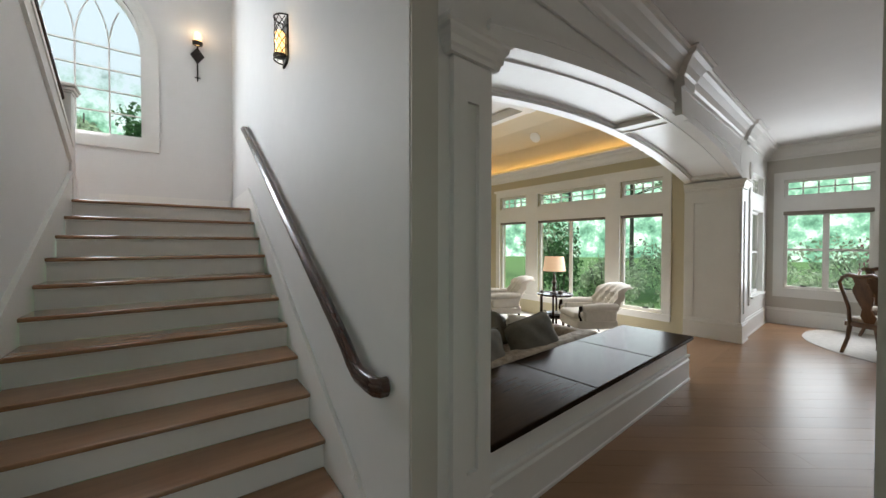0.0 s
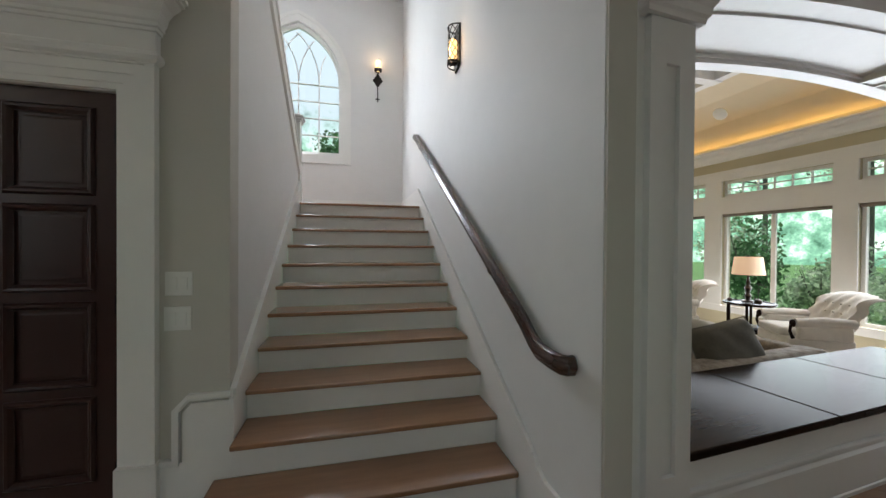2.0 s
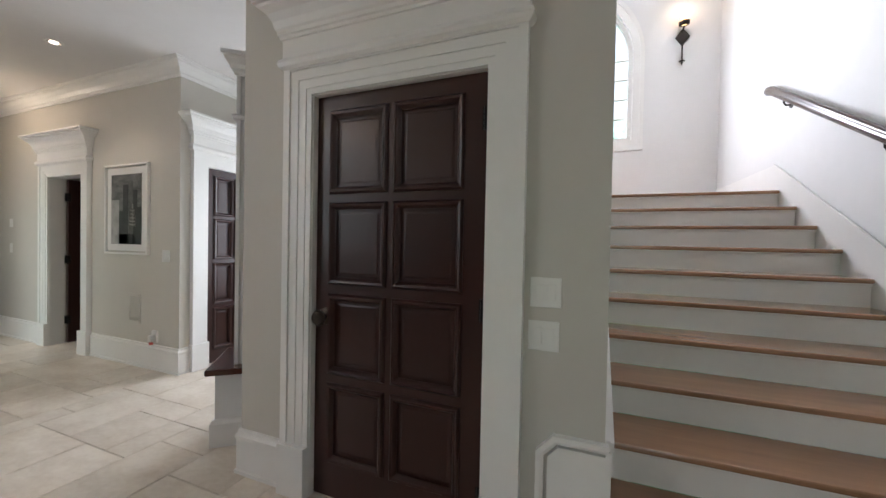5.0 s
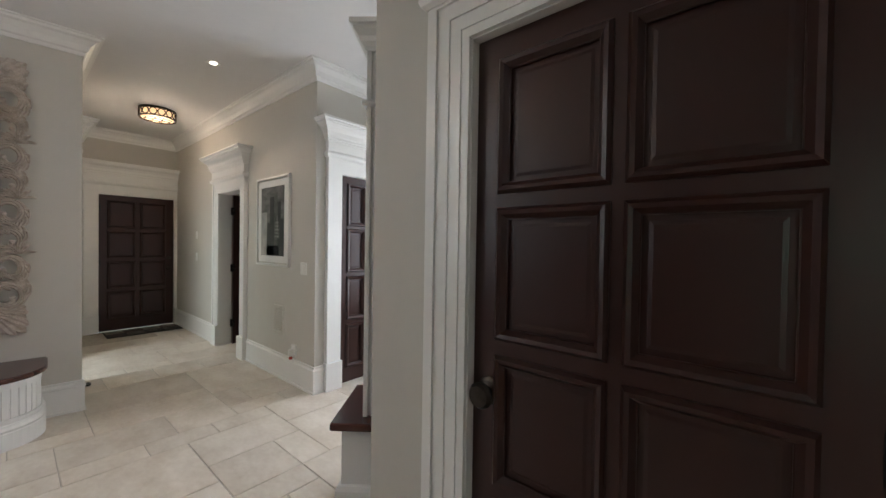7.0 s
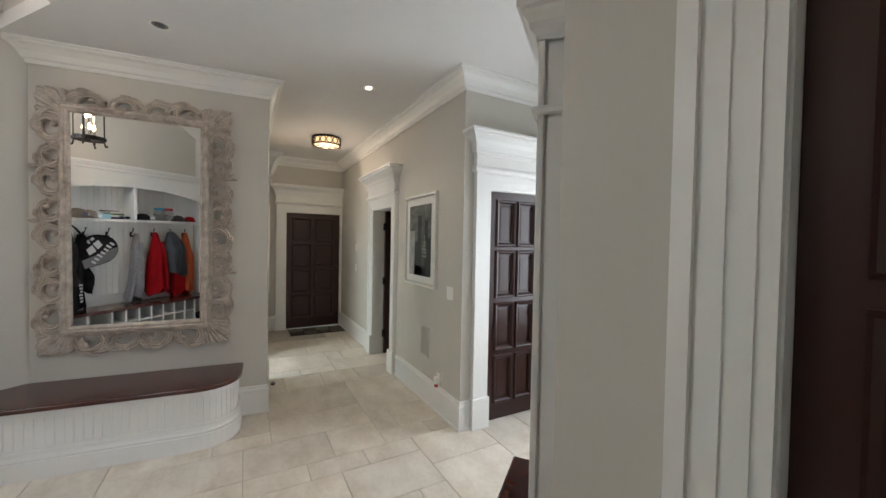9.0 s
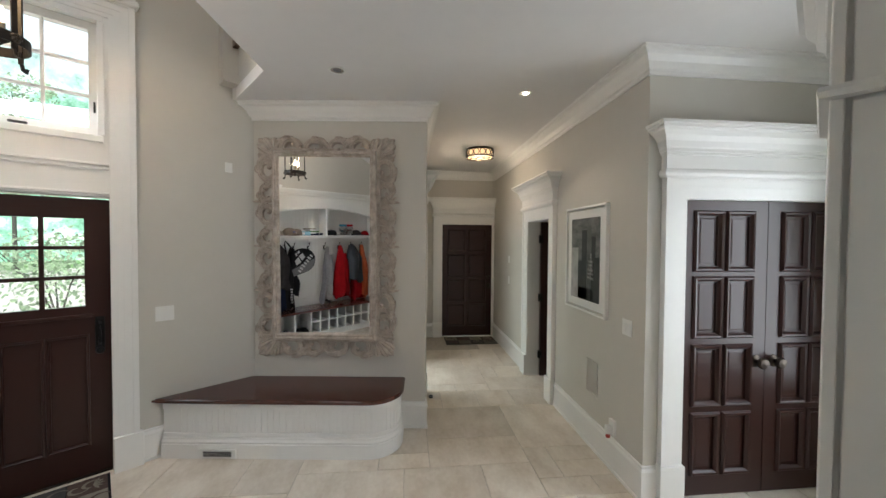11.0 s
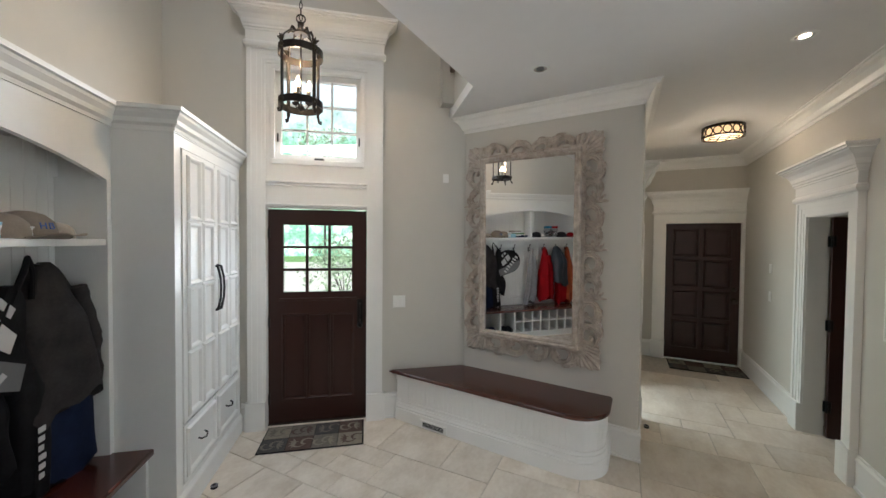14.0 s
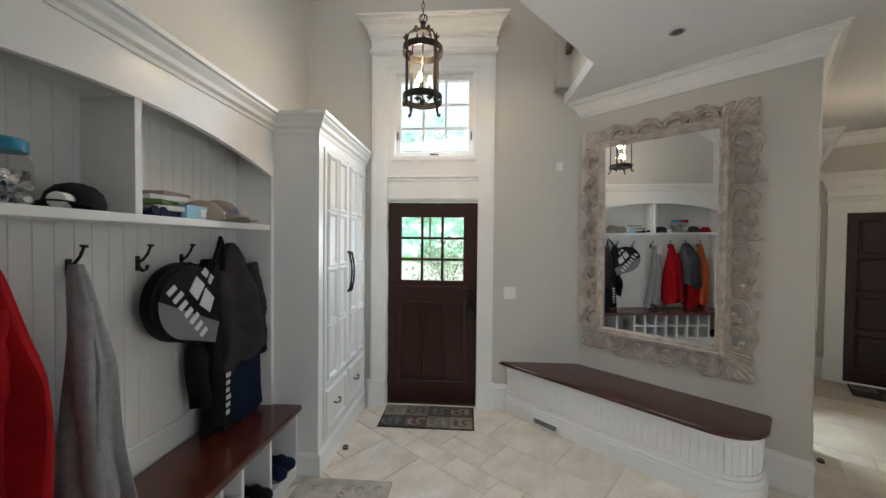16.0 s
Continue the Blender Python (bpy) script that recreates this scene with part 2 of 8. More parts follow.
DARKWOOD.node_tree.nodes["Principled BSDF"].inputs["Specular IOR Level"].default_value = 0.42
for link in list(DARKWOOD.node_tree.links):
    if link.to_socket.name == "Roughness":
        DARKWOOD.node_tree.links.remove(link)
TOPWOOD.node_tree.nodes["Principled BSDF"].inputs["Specular IOR Level"].default_value = 0.03
OAK.node_tree.nodes["Principled BSDF"].inputs["Specular IOR Level"].default_value = 0.2
GRAVEL = material("pale_gravel", (0.50, 0.47, 0.42), 0.9, amount=0.12, scale=20, bump=0.5, bump_scale=60)


def glass_material():
    m = bpy.data.materials.new("clear_glass")
    m.use_nodes = True
    b = m.node_tree.nodes["Principled BSDF"]
    b.inputs["Transmission Weight"].default_value = 1
    b.inputs["Roughness"].default_value, b.inputs["IOR"].default_value = 0.0, 1.02
    return m


GLASS = glass_material()


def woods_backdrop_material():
    """Glowing backdrop of woods, daylight painted in: leaf masses, dark gaps and pale trunks."""
    m = bpy.data.materials.new("glowing_woods")
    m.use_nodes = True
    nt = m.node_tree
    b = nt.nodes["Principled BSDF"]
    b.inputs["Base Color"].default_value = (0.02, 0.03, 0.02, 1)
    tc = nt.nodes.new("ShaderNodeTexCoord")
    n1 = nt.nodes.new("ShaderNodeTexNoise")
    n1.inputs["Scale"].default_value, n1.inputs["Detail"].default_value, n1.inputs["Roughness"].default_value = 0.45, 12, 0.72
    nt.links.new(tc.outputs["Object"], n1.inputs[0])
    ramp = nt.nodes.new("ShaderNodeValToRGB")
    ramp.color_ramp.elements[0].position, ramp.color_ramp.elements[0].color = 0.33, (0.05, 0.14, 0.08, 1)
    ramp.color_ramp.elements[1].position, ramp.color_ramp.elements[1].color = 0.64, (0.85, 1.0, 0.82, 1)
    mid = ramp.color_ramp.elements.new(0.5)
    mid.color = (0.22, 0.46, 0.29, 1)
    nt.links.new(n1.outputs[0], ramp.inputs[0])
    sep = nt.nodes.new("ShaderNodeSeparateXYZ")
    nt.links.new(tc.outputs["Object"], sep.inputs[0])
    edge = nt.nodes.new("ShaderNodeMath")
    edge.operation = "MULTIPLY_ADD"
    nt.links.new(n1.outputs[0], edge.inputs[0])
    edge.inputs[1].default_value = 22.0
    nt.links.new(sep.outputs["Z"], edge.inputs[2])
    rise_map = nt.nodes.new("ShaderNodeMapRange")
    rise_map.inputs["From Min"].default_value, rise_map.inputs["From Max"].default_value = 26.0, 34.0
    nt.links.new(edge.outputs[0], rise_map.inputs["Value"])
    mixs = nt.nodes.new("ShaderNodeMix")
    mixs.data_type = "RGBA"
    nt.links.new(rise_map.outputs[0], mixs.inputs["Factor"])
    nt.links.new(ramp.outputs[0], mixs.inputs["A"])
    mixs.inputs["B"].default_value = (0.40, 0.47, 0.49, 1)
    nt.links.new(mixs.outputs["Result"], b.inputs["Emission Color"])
    # woods and sky give off their daylight as emission
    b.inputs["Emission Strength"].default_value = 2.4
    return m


WOODS = woods_backdrop_material()

# ---------- building helpers ----------


def bm_new():
    return bmesh.new()


def box(bm, x0, y0, z0, x1, y1, z1, m=None, bevel=0.0, segments=2):
    """A box between two corners, its edges rounded by bevel, in the pose m."""
    made = bmesh.ops.create_cube(bm, size=1)["verts"]
    c = Matrix.Translation(((x0 + x1) / 2, (y0 + y1) / 2, (z0 + z1) / 2)) @ Matrix.Diagonal((abs(x1 - x0), abs(y1 - y0), abs(z1 - z0), 1))
    bmesh.ops.transform(bm, matrix=c, verts=made)
    if bevel:
        edges = list({e for v in made for e in v.link_edges})
        out = bmesh.ops.bevel(bm, geom=edges, offset=bevel, segments=segments, affect="EDGES", profile=0.5)
        made = list({v for f in out["faces"] for v in f.verts} | {v for v in made if v.is_valid})
    if m:
        bmesh.ops.transform(bm, matrix=m, verts=made)
    return made


def cyl(bm, a, b, r0, r1=None, n=14, caps=True):
    """A rod or cone from point a to b."""
    a, b = Vector(a), Vector(b)
    d = b - a
    made = bmesh.ops.create_cone(bm, cap_ends=caps, segments=n, radius1=r0, radius2=r0 if r1 is None else r1, depth=d.length)["verts"]
    bmesh.ops.transform(bm, matrix=Matrix.Translation((a + b) / 2) @ d.to_track_quat("Z", "Y").to_matrix().to_4x4(), verts=made)
    return made


def lathe(bm, profile, n=20, m=None, caps=True):
    """A turned body: profile of (radius, height)."""
    rings = []
    for r, z in profile:
        rings.append([bm.verts.new((r * math.cos(2 * math.pi * i / n), r * math.sin(2 * math.pi * i / n), z)) for i in range(n)])
    for a, b in zip(rings, rings[1:]):
        for i in range(n):
            bm.faces.new((a[i], a[(i + 1) % n], b[(i + 1) % n], b[i]))
    if caps and profile[0][0] > 1e-4:
        bm.faces.new(rings[0][::-1])
    if caps and profile[-1][0] > 1e-4:
        bm.faces.new(rings[-1])
    made = [v for r in rings for v in r]
    if m:
        bmesh.ops.transform(bm, matrix=m, verts=made)
    return made


def prism(bm, poly, z0, z1, m=None):
    """An upright prism over a plan polygon (counter-clockwise)."""
    lo = [bm.verts.new((x, y, z0)) for x, y in poly]
    hi = [bm.verts.new((x, y, z1)) for x, y in poly]
    n = len(poly)
    bm.faces.new(lo[::-1])
    bm.faces.new(hi)
    for i in range(n):
        bm.faces.new((lo[i], lo[(i + 1) % n], hi[(i + 1) % n], hi[i]))
    if m:
        bmesh.ops.transform(bm, matrix=m, verts=lo + hi)
    return lo + hi


def plate(bm, poly, y0, y1, m=None):
    """A prism over a polygon drawn in x and z, thick from y0 to y1."""
    turned = Matrix(((1, 0, 0, 0), (0, 0, -1, 0), (0, 1, 0, 0), (0, 0, 0, 1)))
    return prism(bm, poly, -y1, -y0, (m or Matrix()) @ turned)


def sweep(bm, path, profile, m=None, closed=False):
    """A moulding: profile of (out, up), closed, swept with mitres along the plan path (x, y, z); out is to the path's right."""
    pts = [Vector(p) if len(p) == 3 else Vector((*p, 0)) for p in path]
    n = len(pts)
    rings = []
    for i, p in enumerate(pts):
        a = pts[i] - pts[i - 1] if (i > 0 or closed) else pts[1] - pts[0]
        b = pts[(i + 1) % n] - pts[i] if (i < n - 1 or closed) else pts[-1] - pts[-2]
        a, b = a.xy.normalized(), b.xy.normalized()
        na, nb = Vector((a.y, -a.x)), Vector((b.y, -b.x))
        mid = (na + nb).normalized()
        k = 1 / max(0.3, mid.dot(na))
        rings.append([bm.verts.new((p.x + mid.x * o * k, p.y + mid.y * o * k, p.z + z)) for o, z in profile])
    count = len(profile)
    pairs = list(zip(rings, rings[1:])) + ([(rings[-1], rings[0])] if closed else [])
    for r, s in pairs:
        for j in range(count):
            bm.faces.new((r[j], s[j], s[(j + 1) % count], r[(j + 1) % count]))
    if not closed:
        bm.faces.new(rings[0])
        bm.faces.new(rings[-1][::-1])
    made = [v for r in rings for v in r]
    if m:
        bmesh.ops.transform(bm, matrix=m, verts=made)
    return made


def tube(bm, pts, r, n=8):
    """A round rod along points, with one ring at each."""
    pts = [Vector(p) for p in pts]
    rings = []
    up = Vector((0.13, 0.21, 0.97)).normalized()
    for i, p in enumerate(pts):
        d = (pts[min(i + 1, len(pts) - 1)] - pts[max(i - 1, 0)]).normalized()
        s = d.cross(up)
        s = s.normalized() if s.length > 0.05 else d.cross(Vector((1, 0, 0))).normalized()
        t = s.cross(d)
        rr = r[i] if isinstance(r, (list, tuple)) else r
        rings.append([bm.verts.new(p + (s * math.cos(2 * math.pi * k / n) + t * math.sin(2 * math.pi * k / n)) * rr) for k in range(n)])
    for a, b in zip(rings, rings[1:]):
        for k in range(n):
            bm.faces.new((a[k], a[(k + 1) % n], b[(k + 1) % n], b[k]))
    bm.faces.new(rings[0][::-1])
    bm.faces.new(rings[-1])
    return [v for r_ in rings for v in r_]


def mesh_of(bm, name, mat, smooth=False):
    bmesh.ops.recalc_face_normals(bm, faces=bm.faces)
    me = bpy.data.meshes.new(name)
    bm.to_mesh(me)
    bm.free()
    me.materials.append(mat)
    if smooth:
        me.polygons.foreach_set("use_smooth", [True] * len(me.polygons))
        me.set_sharp_from_angle(angle=radians(38))
    return me


def part(name, bm, mat, parent, label="", smooth=False):
    """Links a bmesh as one mesh under a thing or a part, given in the parent's own space."""
    ob = new(name, mesh_of(bm, name, mat, smooth))
    if parent:
        ob.parent = parent
    return tagged(ob, label)


def thing(name, m, label, category, group="", kind=""):
    """The Empty at a thing's base that holds its parts."""
    ob = new(name)
    ob.empty_display_size = 0.1
    ob.matrix_world = m
    return tagged(ob, label, category, group, kind)


def single(name, bm, mat, label, category, m=None, group="", kind="", smooth=False):
    """A thing that is one mesh."""
    ob = new(name, mesh_of(bm, name, mat, smooth))
    if m:
        ob.matrix_world = m
    return tagged(ob, label, category, group, kind)


def structure(name, bm, mat, label, category, smooth=False, m=None):
    return single(name, bm, mat, label, category, m, "", "structure", smooth)


# ---------- plan ----------
CE = 3.06            # flat ceiling of the entry and hall
CW = 3.22            # ceiling of the wing with the arch
HIGH = 5.6           # ceiling over the stairwell
ENTRY = pose(0, 0, 0, 0, 0, 128.17)   # x along the front door's wall, y out through the door
WING = pose(0, -0.9, 0, 0, 0, 4.4)    # x along the arch wall, y into the living room
RISE, GOING = 0.169, 0.2875
NOSE0 = -0.385       # y of the first nosing
LOW = -0.17          # living room floor


def wall(bm, x0, x1, z0, z1, y0, y1, holes=(), m=None):
    """A wall from x0 to x1 with holes (x0, x1, z0, z1) through its thickness y0 to y1."""
    xs = sorted({x0, x1, *[h[0] for h in holes], *[h[1] for h in holes]})
    for a, b in zip(xs, xs[1:]):
        cuts = sorted((h[2], h[3]) for h in holes if h[0] <= a + 1e-6 and h[1] >= b - 1e-6)
        z = z0
        for c, d in cuts:
            if c > z + 1e-6:
                box(bm, a, y0, z, b, y1, c, m)
            z = d
        if z < z1 - 1e-6:
            box(bm, a, y0, z, b, y1, z1, m)


def ogive(cx, spring, half, rise, n=28):
    """The curve of a pointed arch from the right springing to the left one."""
    r = (rise * rise + half * half) / (2 * half)
    xs = [half * math.cos(math.pi * i / n) for i in range(n + 1)]
    return [(cx + x, spring + math.sqrt(max(0.0, r * r - (abs(x) + r - half) ** 2))) for x in xs]


def arch_wall(bm, x0, x1, z0, z1, y0, y1, cx, half, bottom, spring, rise, m=None, n=20):
    """A wall with one arched opening."""
    box(bm, x0, y0, z0, cx - half, y1, z1, m)
    box(bm, cx + half, y0, z0, x1, y1, z1, m)
    if bottom > z0:
        box(bm, cx - half, y0, z0, cx + half, y1, bottom, m)
    top = ogive(cx, spring, half, rise, n)
    for (xa, za), (xb, zb) in zip(top, top[1:]):
        plate(bm, [(xa, za), (xb, zb), (xb, z1), (xa, z1)], y0, y1, m)


CROWN = [(0, 0), (0, -0.15), (0.012, -0.15), (0.016, -0.125), (0.03, -0.115), (0.045, -0.075), (0.075, -0.04), (0.10, -0.03), (0.105, -0.012), (0.12, -0.01), (0.12, 0)]
BASE = [(0, 0.0), (0.026, 0.0), (0.026, 0.02), (0.018, 0.024), (0.018, 0.20), (0.024, 0.205), (0.024, 0.22), (0.012, 0.235), (0.012, 0.25), (0, 0.255)]

# ---------- floors and ceilings ----------
bm = bm_new()
box(bm, -9.9, -4.6, -0.2, -1.3, 2.6, -0.006)
structure("floor_entry", bm, GROUT, "travertine tiled floor of the entry and hall", "floor")
bm = bm_new()
box(bm, -1.3, -5.2, -0.2, 8.6, -0.95, -0.012)
box(bm, -1.3, -0.95, -0.2, 0.1, 0.3, -0.012)
prism(bm, [(0.1, -0.95), (6.2, -0.95), (6.2, -0.44), (0.1, -0.89)], -0.2, -0.012)
prism(bm, [(6.2, -0.95), (8.6, -0.95), (8.6, -0.2), (6.2, -0.44)], -0.2, -0.012)
structure("floor_wood", bm, GROUT, "oak plank floor of the stair hall and dining area", "floor")
bm = bm_new()
box(bm, 0.0, -0.9, LOW - 0.2, 6.2, 5.6, LOW)
structure("floor_living", bm, CARPET, "pale carpet of the sunken living room", "floor")

# flat ceiling with the cut-away corner over the front door
EDGE_A, EDGE_B = (-5.837, -1.857), (-6.43, -2.32)
bm = bm_new()
prism(bm, [(-9.9, -2.6), (-6.62, -2.6), EDGE_B, EDGE_A, (-2.0, -2.08), (-1.45, -3.4), (0.0, -3.4), (0.0, -0.88), (-1.49, -0.88), (-1.49, 0.02), (-1.6, 0.02), (-1.6, 2.6), (-9.9, 2.6)], CE, CE + 0.1)
structure("ceiling_entry", bm, CEIL, "smooth white ceiling of the entry and hall", "ceiling")
bm = bm_new()
box(bm, -0.05, -5.3, CW, 8.6, -0.1, CW + 0.1)
structure("ceiling_wing", bm, CEIL, "smooth white ceiling of the dining wing", "ceiling")
bm = bm_new()
box(bm, -3.2, -1.0, HIGH, 0.2, 4.5, HIGH + 0.1)
structure("ceiling_stair", bm, CEIL, "white ceiling over the stairwell", "ceiling")
# walls that close the step between the two ceilings
bm = bm_new()
box(bm, -0.06, -5.3, CE - 0.02, 0.0, -0.9, CW + 0.1)
structure("wall_soffit", bm, CEIL, "white soffit edge between two ceilings", "wall")
# tall entry: fascia round the cut-away and a sloped ceiling
bm = bm_new()
sweep(bm, [(-6.72, -2.546), EDGE_A, (-2.0, -2.08)], [(0, CE + 0.001), (0.0, 5.3), (-0.1, 5.3), (-0.1, CE + 0.001)])
box(bm, 2.03, 6.40, CE + 0.10, 2.149, 6.537, 4.6, ENTRY)
structure("wall_fascia", bm, WALL, "greige fascia round the raised entry ceiling", "wall")
bm = bm_new()
plate(bm, [(6.75, 3.98), (5.2, 5.2), (2.0, 5.2), (2.0, 5.3), (5.25, 5.3), (6.75, 4.1)], -2.7, 0.7, ENTRY @ pose(0, 0, 0, 0, 0, 90))
structure("ceiling_raised", bm, WALL, "greige sloped ceiling over the front door", "ceiling")

bm = bm_new()
box(bm, 2.10, 6.20, 3.46, 2.146, 6.398, 3.56, ENTRY @ pose(0, 0, 0), 0.006)
structure("trim_fascia_block", bm, CHAIRWOOD, "small brown wooden block on the fascia", "trim")

# ---------- walls ----------
bm = bm_new()   # wall with the closet door, left of the stairs
wall(bm, -3.40, -1.49, 0, CE, 0, 0.14, [(-2.91, -1.965, 0, 2.10)])
box(bm, -3.40, 0.14, 0, -3.28, 1.5, CE)
structure("wall_closet", bm, WALL, "greige painted wall with a closet door", "wall")
bm = bm_new()   # closet inside
box(bm, -3.28, 0.9, 0, -1.6, 1.0, CE)
structure("wall_closet_back", bm, WALL, "plain closet back wall", "wall")
bm = bm_new()   # left wall of the stairs, its top following the upper flight
plate(bm, [(0.141, 0.0), (2.55, 0.0), (2.55, 2.30), (0.141, 3.77)], 1.49, 1.60, pose(0, 0, 0, 0, 0, 90))
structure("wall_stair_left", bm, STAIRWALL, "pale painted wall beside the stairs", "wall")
bm = bm_new()   # floor edge of the storey above, over the closet wall
box(bm, -1.60, 0.002, CE + 0.002, -1.491, 0.138, HIGH)
box(bm, -3.2, 0.9, CE + 0.1, -1.62, 1.0, HIGH)
box(bm, -3.2, -0.1, CE + 0.1, -1.6, -0.002, HIGH)
box(bm, -1.6, -0.98, CE + 0.1, 0.0, -0.88, HIGH)
box(bm, -1.6, -0.88, CE + 0.1, -1.49, -0.002, HIGH)
structure("wall_stair_front", bm, STAIRWALL, "pale painted wall over the stair opening", "wall")
bm = bm_new()
box(bm, 0.0, -0.985, 0, 0.12, 4.4, HIGH)
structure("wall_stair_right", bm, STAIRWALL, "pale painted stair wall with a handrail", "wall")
bm = bm_new()
box(bm, 0.003, -1.0, 0, 0.122, -0.9855, CW)
structure("wall_stair_end", bm, WALL, "greige painted end of the stair wall", "wall")
bm = bm_new()
arch_wall(bm, -3.2, 0.0, 1.6, HIGH, 4.25, 4.45, -1.72, 0.70, 2.84, 4.02, 0.98)
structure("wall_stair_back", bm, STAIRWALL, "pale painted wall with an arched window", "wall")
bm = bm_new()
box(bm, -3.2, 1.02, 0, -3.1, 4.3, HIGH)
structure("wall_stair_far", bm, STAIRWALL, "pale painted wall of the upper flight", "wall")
bm = bm_new()   # mirror wall, hall side
box(bm, -2.6, 0.0, 0, 0.0, 0.16, 4.2, pose(-6.40, -0.60, 0, 0, 0, 84))
wall(bm, -9.7, -6.55, 0, CE, -0.74, -0.602, [(-8.2, -7.25, 0, 2.10)])
structure("wall_hall", bm, WALL, "greige painted wall with a carved mirror", "wall")
bm = bm_new()
wall(bm, -0.74, 1.1, 0, CE, 9.65, 9.8, [(-0.135, 0.805, 0, 2.10)], pose(0, 0, 0, 0, 0, 90))
structure("wall_hall_end", bm, WALL, "greige painted end wall of the hall", "wall")
bm = bm_new()
wall(bm, -9.7, -5.27, 0, CE, 0.84, 0.98, [(-7.66, -6.92, 0, 2.06)])
wall(bm, 0.98, 2.6, 0, CE, 5.27, 5.41, [(1.10, 2.42, 0, 2.09)], pose(0, 0, 0, 0, 0, 90))
structure("wall_picture", bm, WALL, "greige painted wall with a framed photograph", "wall")
bm = bm_new()
wall(bm, -5.4, -3.0, 0, CE, 2.5, 2.62, [(-4.9, -3.7, 0.6, 2.3)])
box(bm, -8.0, 1.9, 0, -5.41, 2.0, CE)
box(bm, -8.0, 0.98, 0, -7.9, 1.9, CE)
box(bm, -5.55, 0.98, 0, -5.45, 2.6, CE)
structure("wall_back_rooms", bm, WALL, "plain greige walls behind the doors", "wall")
bm = bm_new()   # front door wall
wall(bm, -0.6, 2.5, 0, 5.3, 6.54, 6.72, [(0.375, 1.305, 0, 2.10), (0.45, 1.25, 2.55, 3.38)], ENTRY)
structure("wall_front", bm, WALL, "greige painted wall with the front door", "wall")
bm = bm_new()   # wall behind the cubbies
box(bm, -0.62, 2.75, 0, -0.47, 6.6, 5.3, ENTRY)
structure("wall_cubby", bm, WALL, "greige painted wall over the cubbies", "wall")
bm = bm_new()   # closing walls behind the first view
prism(bm, [(-2.35, -2.05), (-1.75, -3.3), (-1.55, -3.3), (-1.98, -2.1)], 0, 5.3)
wall(bm, -1.75, 0.62, 0, CE, -3.3, -3.16, [(-1.35, -0.45, 0.8, 2.2)])
box(bm, 0.50, -3.2, 0, 0.62, -2.085, CW)
structure("wall_south", bm, WALL, "plain greige wall behind the stair hall", "wall")

# arch wing
bm = bm_new()
SPRING, APEX = 2.42, 2.70
AX0, AX1, DEEP = 0.51, 6.0, 0.70
# facade with a shallow segmental arch
mid, half, rise = (AX0 + AX1) / 2, (AX1 - AX0) / 2, APEX - SPRING
rad = (half * half + rise * rise) / (2 * rise)


def arch_z(x, lift=0.0):
    return SPRING + rise - rad + math.sqrt(max(0.0, rad * rad - (x - mid) ** 2)) + lift


box(bm, 0.062, 0.0, 0, AX0, DEEP, CW, WING)
box(bm, AX1, 0.0, LOW, AX1 + 0.45, DEEP, CW, WING)
STEPS = 28
xs = [AX0 + (AX1 - AX0) * i / STEPS for i in range(STEPS + 1)]
for a, b in zip(xs, xs[1:]):
    plate(bm, [(a, arch_z(a, 0.04)), (b, arch_z(b, 0.04)), (b, CW), (a, CW)], 0.004, DEEP - 0.004, WING)
structure("wall_arch", bm, TRIM, "white panelled wall with a broad shallow arch", "wall")
bm = bm_new()
box(bm, AX0, 0.03, LOW, 3.72, DEEP, 0.43, WING)
structure("wall_low", bm, TRIM, "white low wall under the arch", "wall")
# dining end: side wall with a narrow window, end wall with a wide one
bm = bm_new()
wall(bm, AX1 + 0.45, 8.62, 0, CW, 0.0, 0.15, [(6.78, 7.75, 0.62, 2.02), (6.78, 7.75, 2.30, 2.62)], WING)
structure("wall_dining_side", bm, TRIM, "white wall with a narrow window", "wall")
bm = bm_new()
wall(bm, -0.3, 5.0, 0, CW, 8.24, 8.4, [(0.24, 1.30, 0.66, 2.02), (0.24, 1.30, 2.30, 2.62)], WING @ pose(0, 0, 0, 0, 0, -90))
structure("wall_dining_end", bm, WALL, "greige wall with a wide window", "wall")
bm = bm_new()
box(bm, 0.5, -5.2, 0, 8.6, -5.05, CW)
box(bm, 0.5, -5.2, 0, 0.62, -3.16, CW)
structure("wall_dining_south", bm, WALL, "plain wall closing the dining area", "wall")
# living room
LRX = 6.0
bm = bm_new()
LR_HOLES = [(-1.354, -0.605, 0.264, 1.986), (-1.354, -0.605, 2.31, 2.61), (-3.275, -1.63, 0.264, 1.986), (-3.275, -1.63, 2.31, 2.61), (-4.48, -3.61, 0.264, 1.986), (-4.48, -3.61, 2.31, 2.61)]
wall(bm, -5.6, 0.3, LOW, 4.4, LRX, LRX + 0.2, LR_HOLES, pose(0, 0, 0, 0, 0, -90))
structure("wall_living_window", bm, OLIVE, "olive wall with a bank of windows", "wall")
bm = bm_new()
box(bm, 0.0, 5.4, LOW, 6.2, 5.6, 4.4)
box(bm, 0.12, -0.2, LOW, 0.2, 5.6, 4.4)
structure("wall_living_far", bm, OLIVE, "olive walls of the living room", "wall")
bm = bm_new()
prism(bm, [(0.1, -0.25), (6.2, 0.22), (6.2, 0.32), (0.1, -0.15)], CW - 0.2, 4.5)
structure("wall_living_over_arch", bm, OLIVE, "olive wall over the arch", "wall")

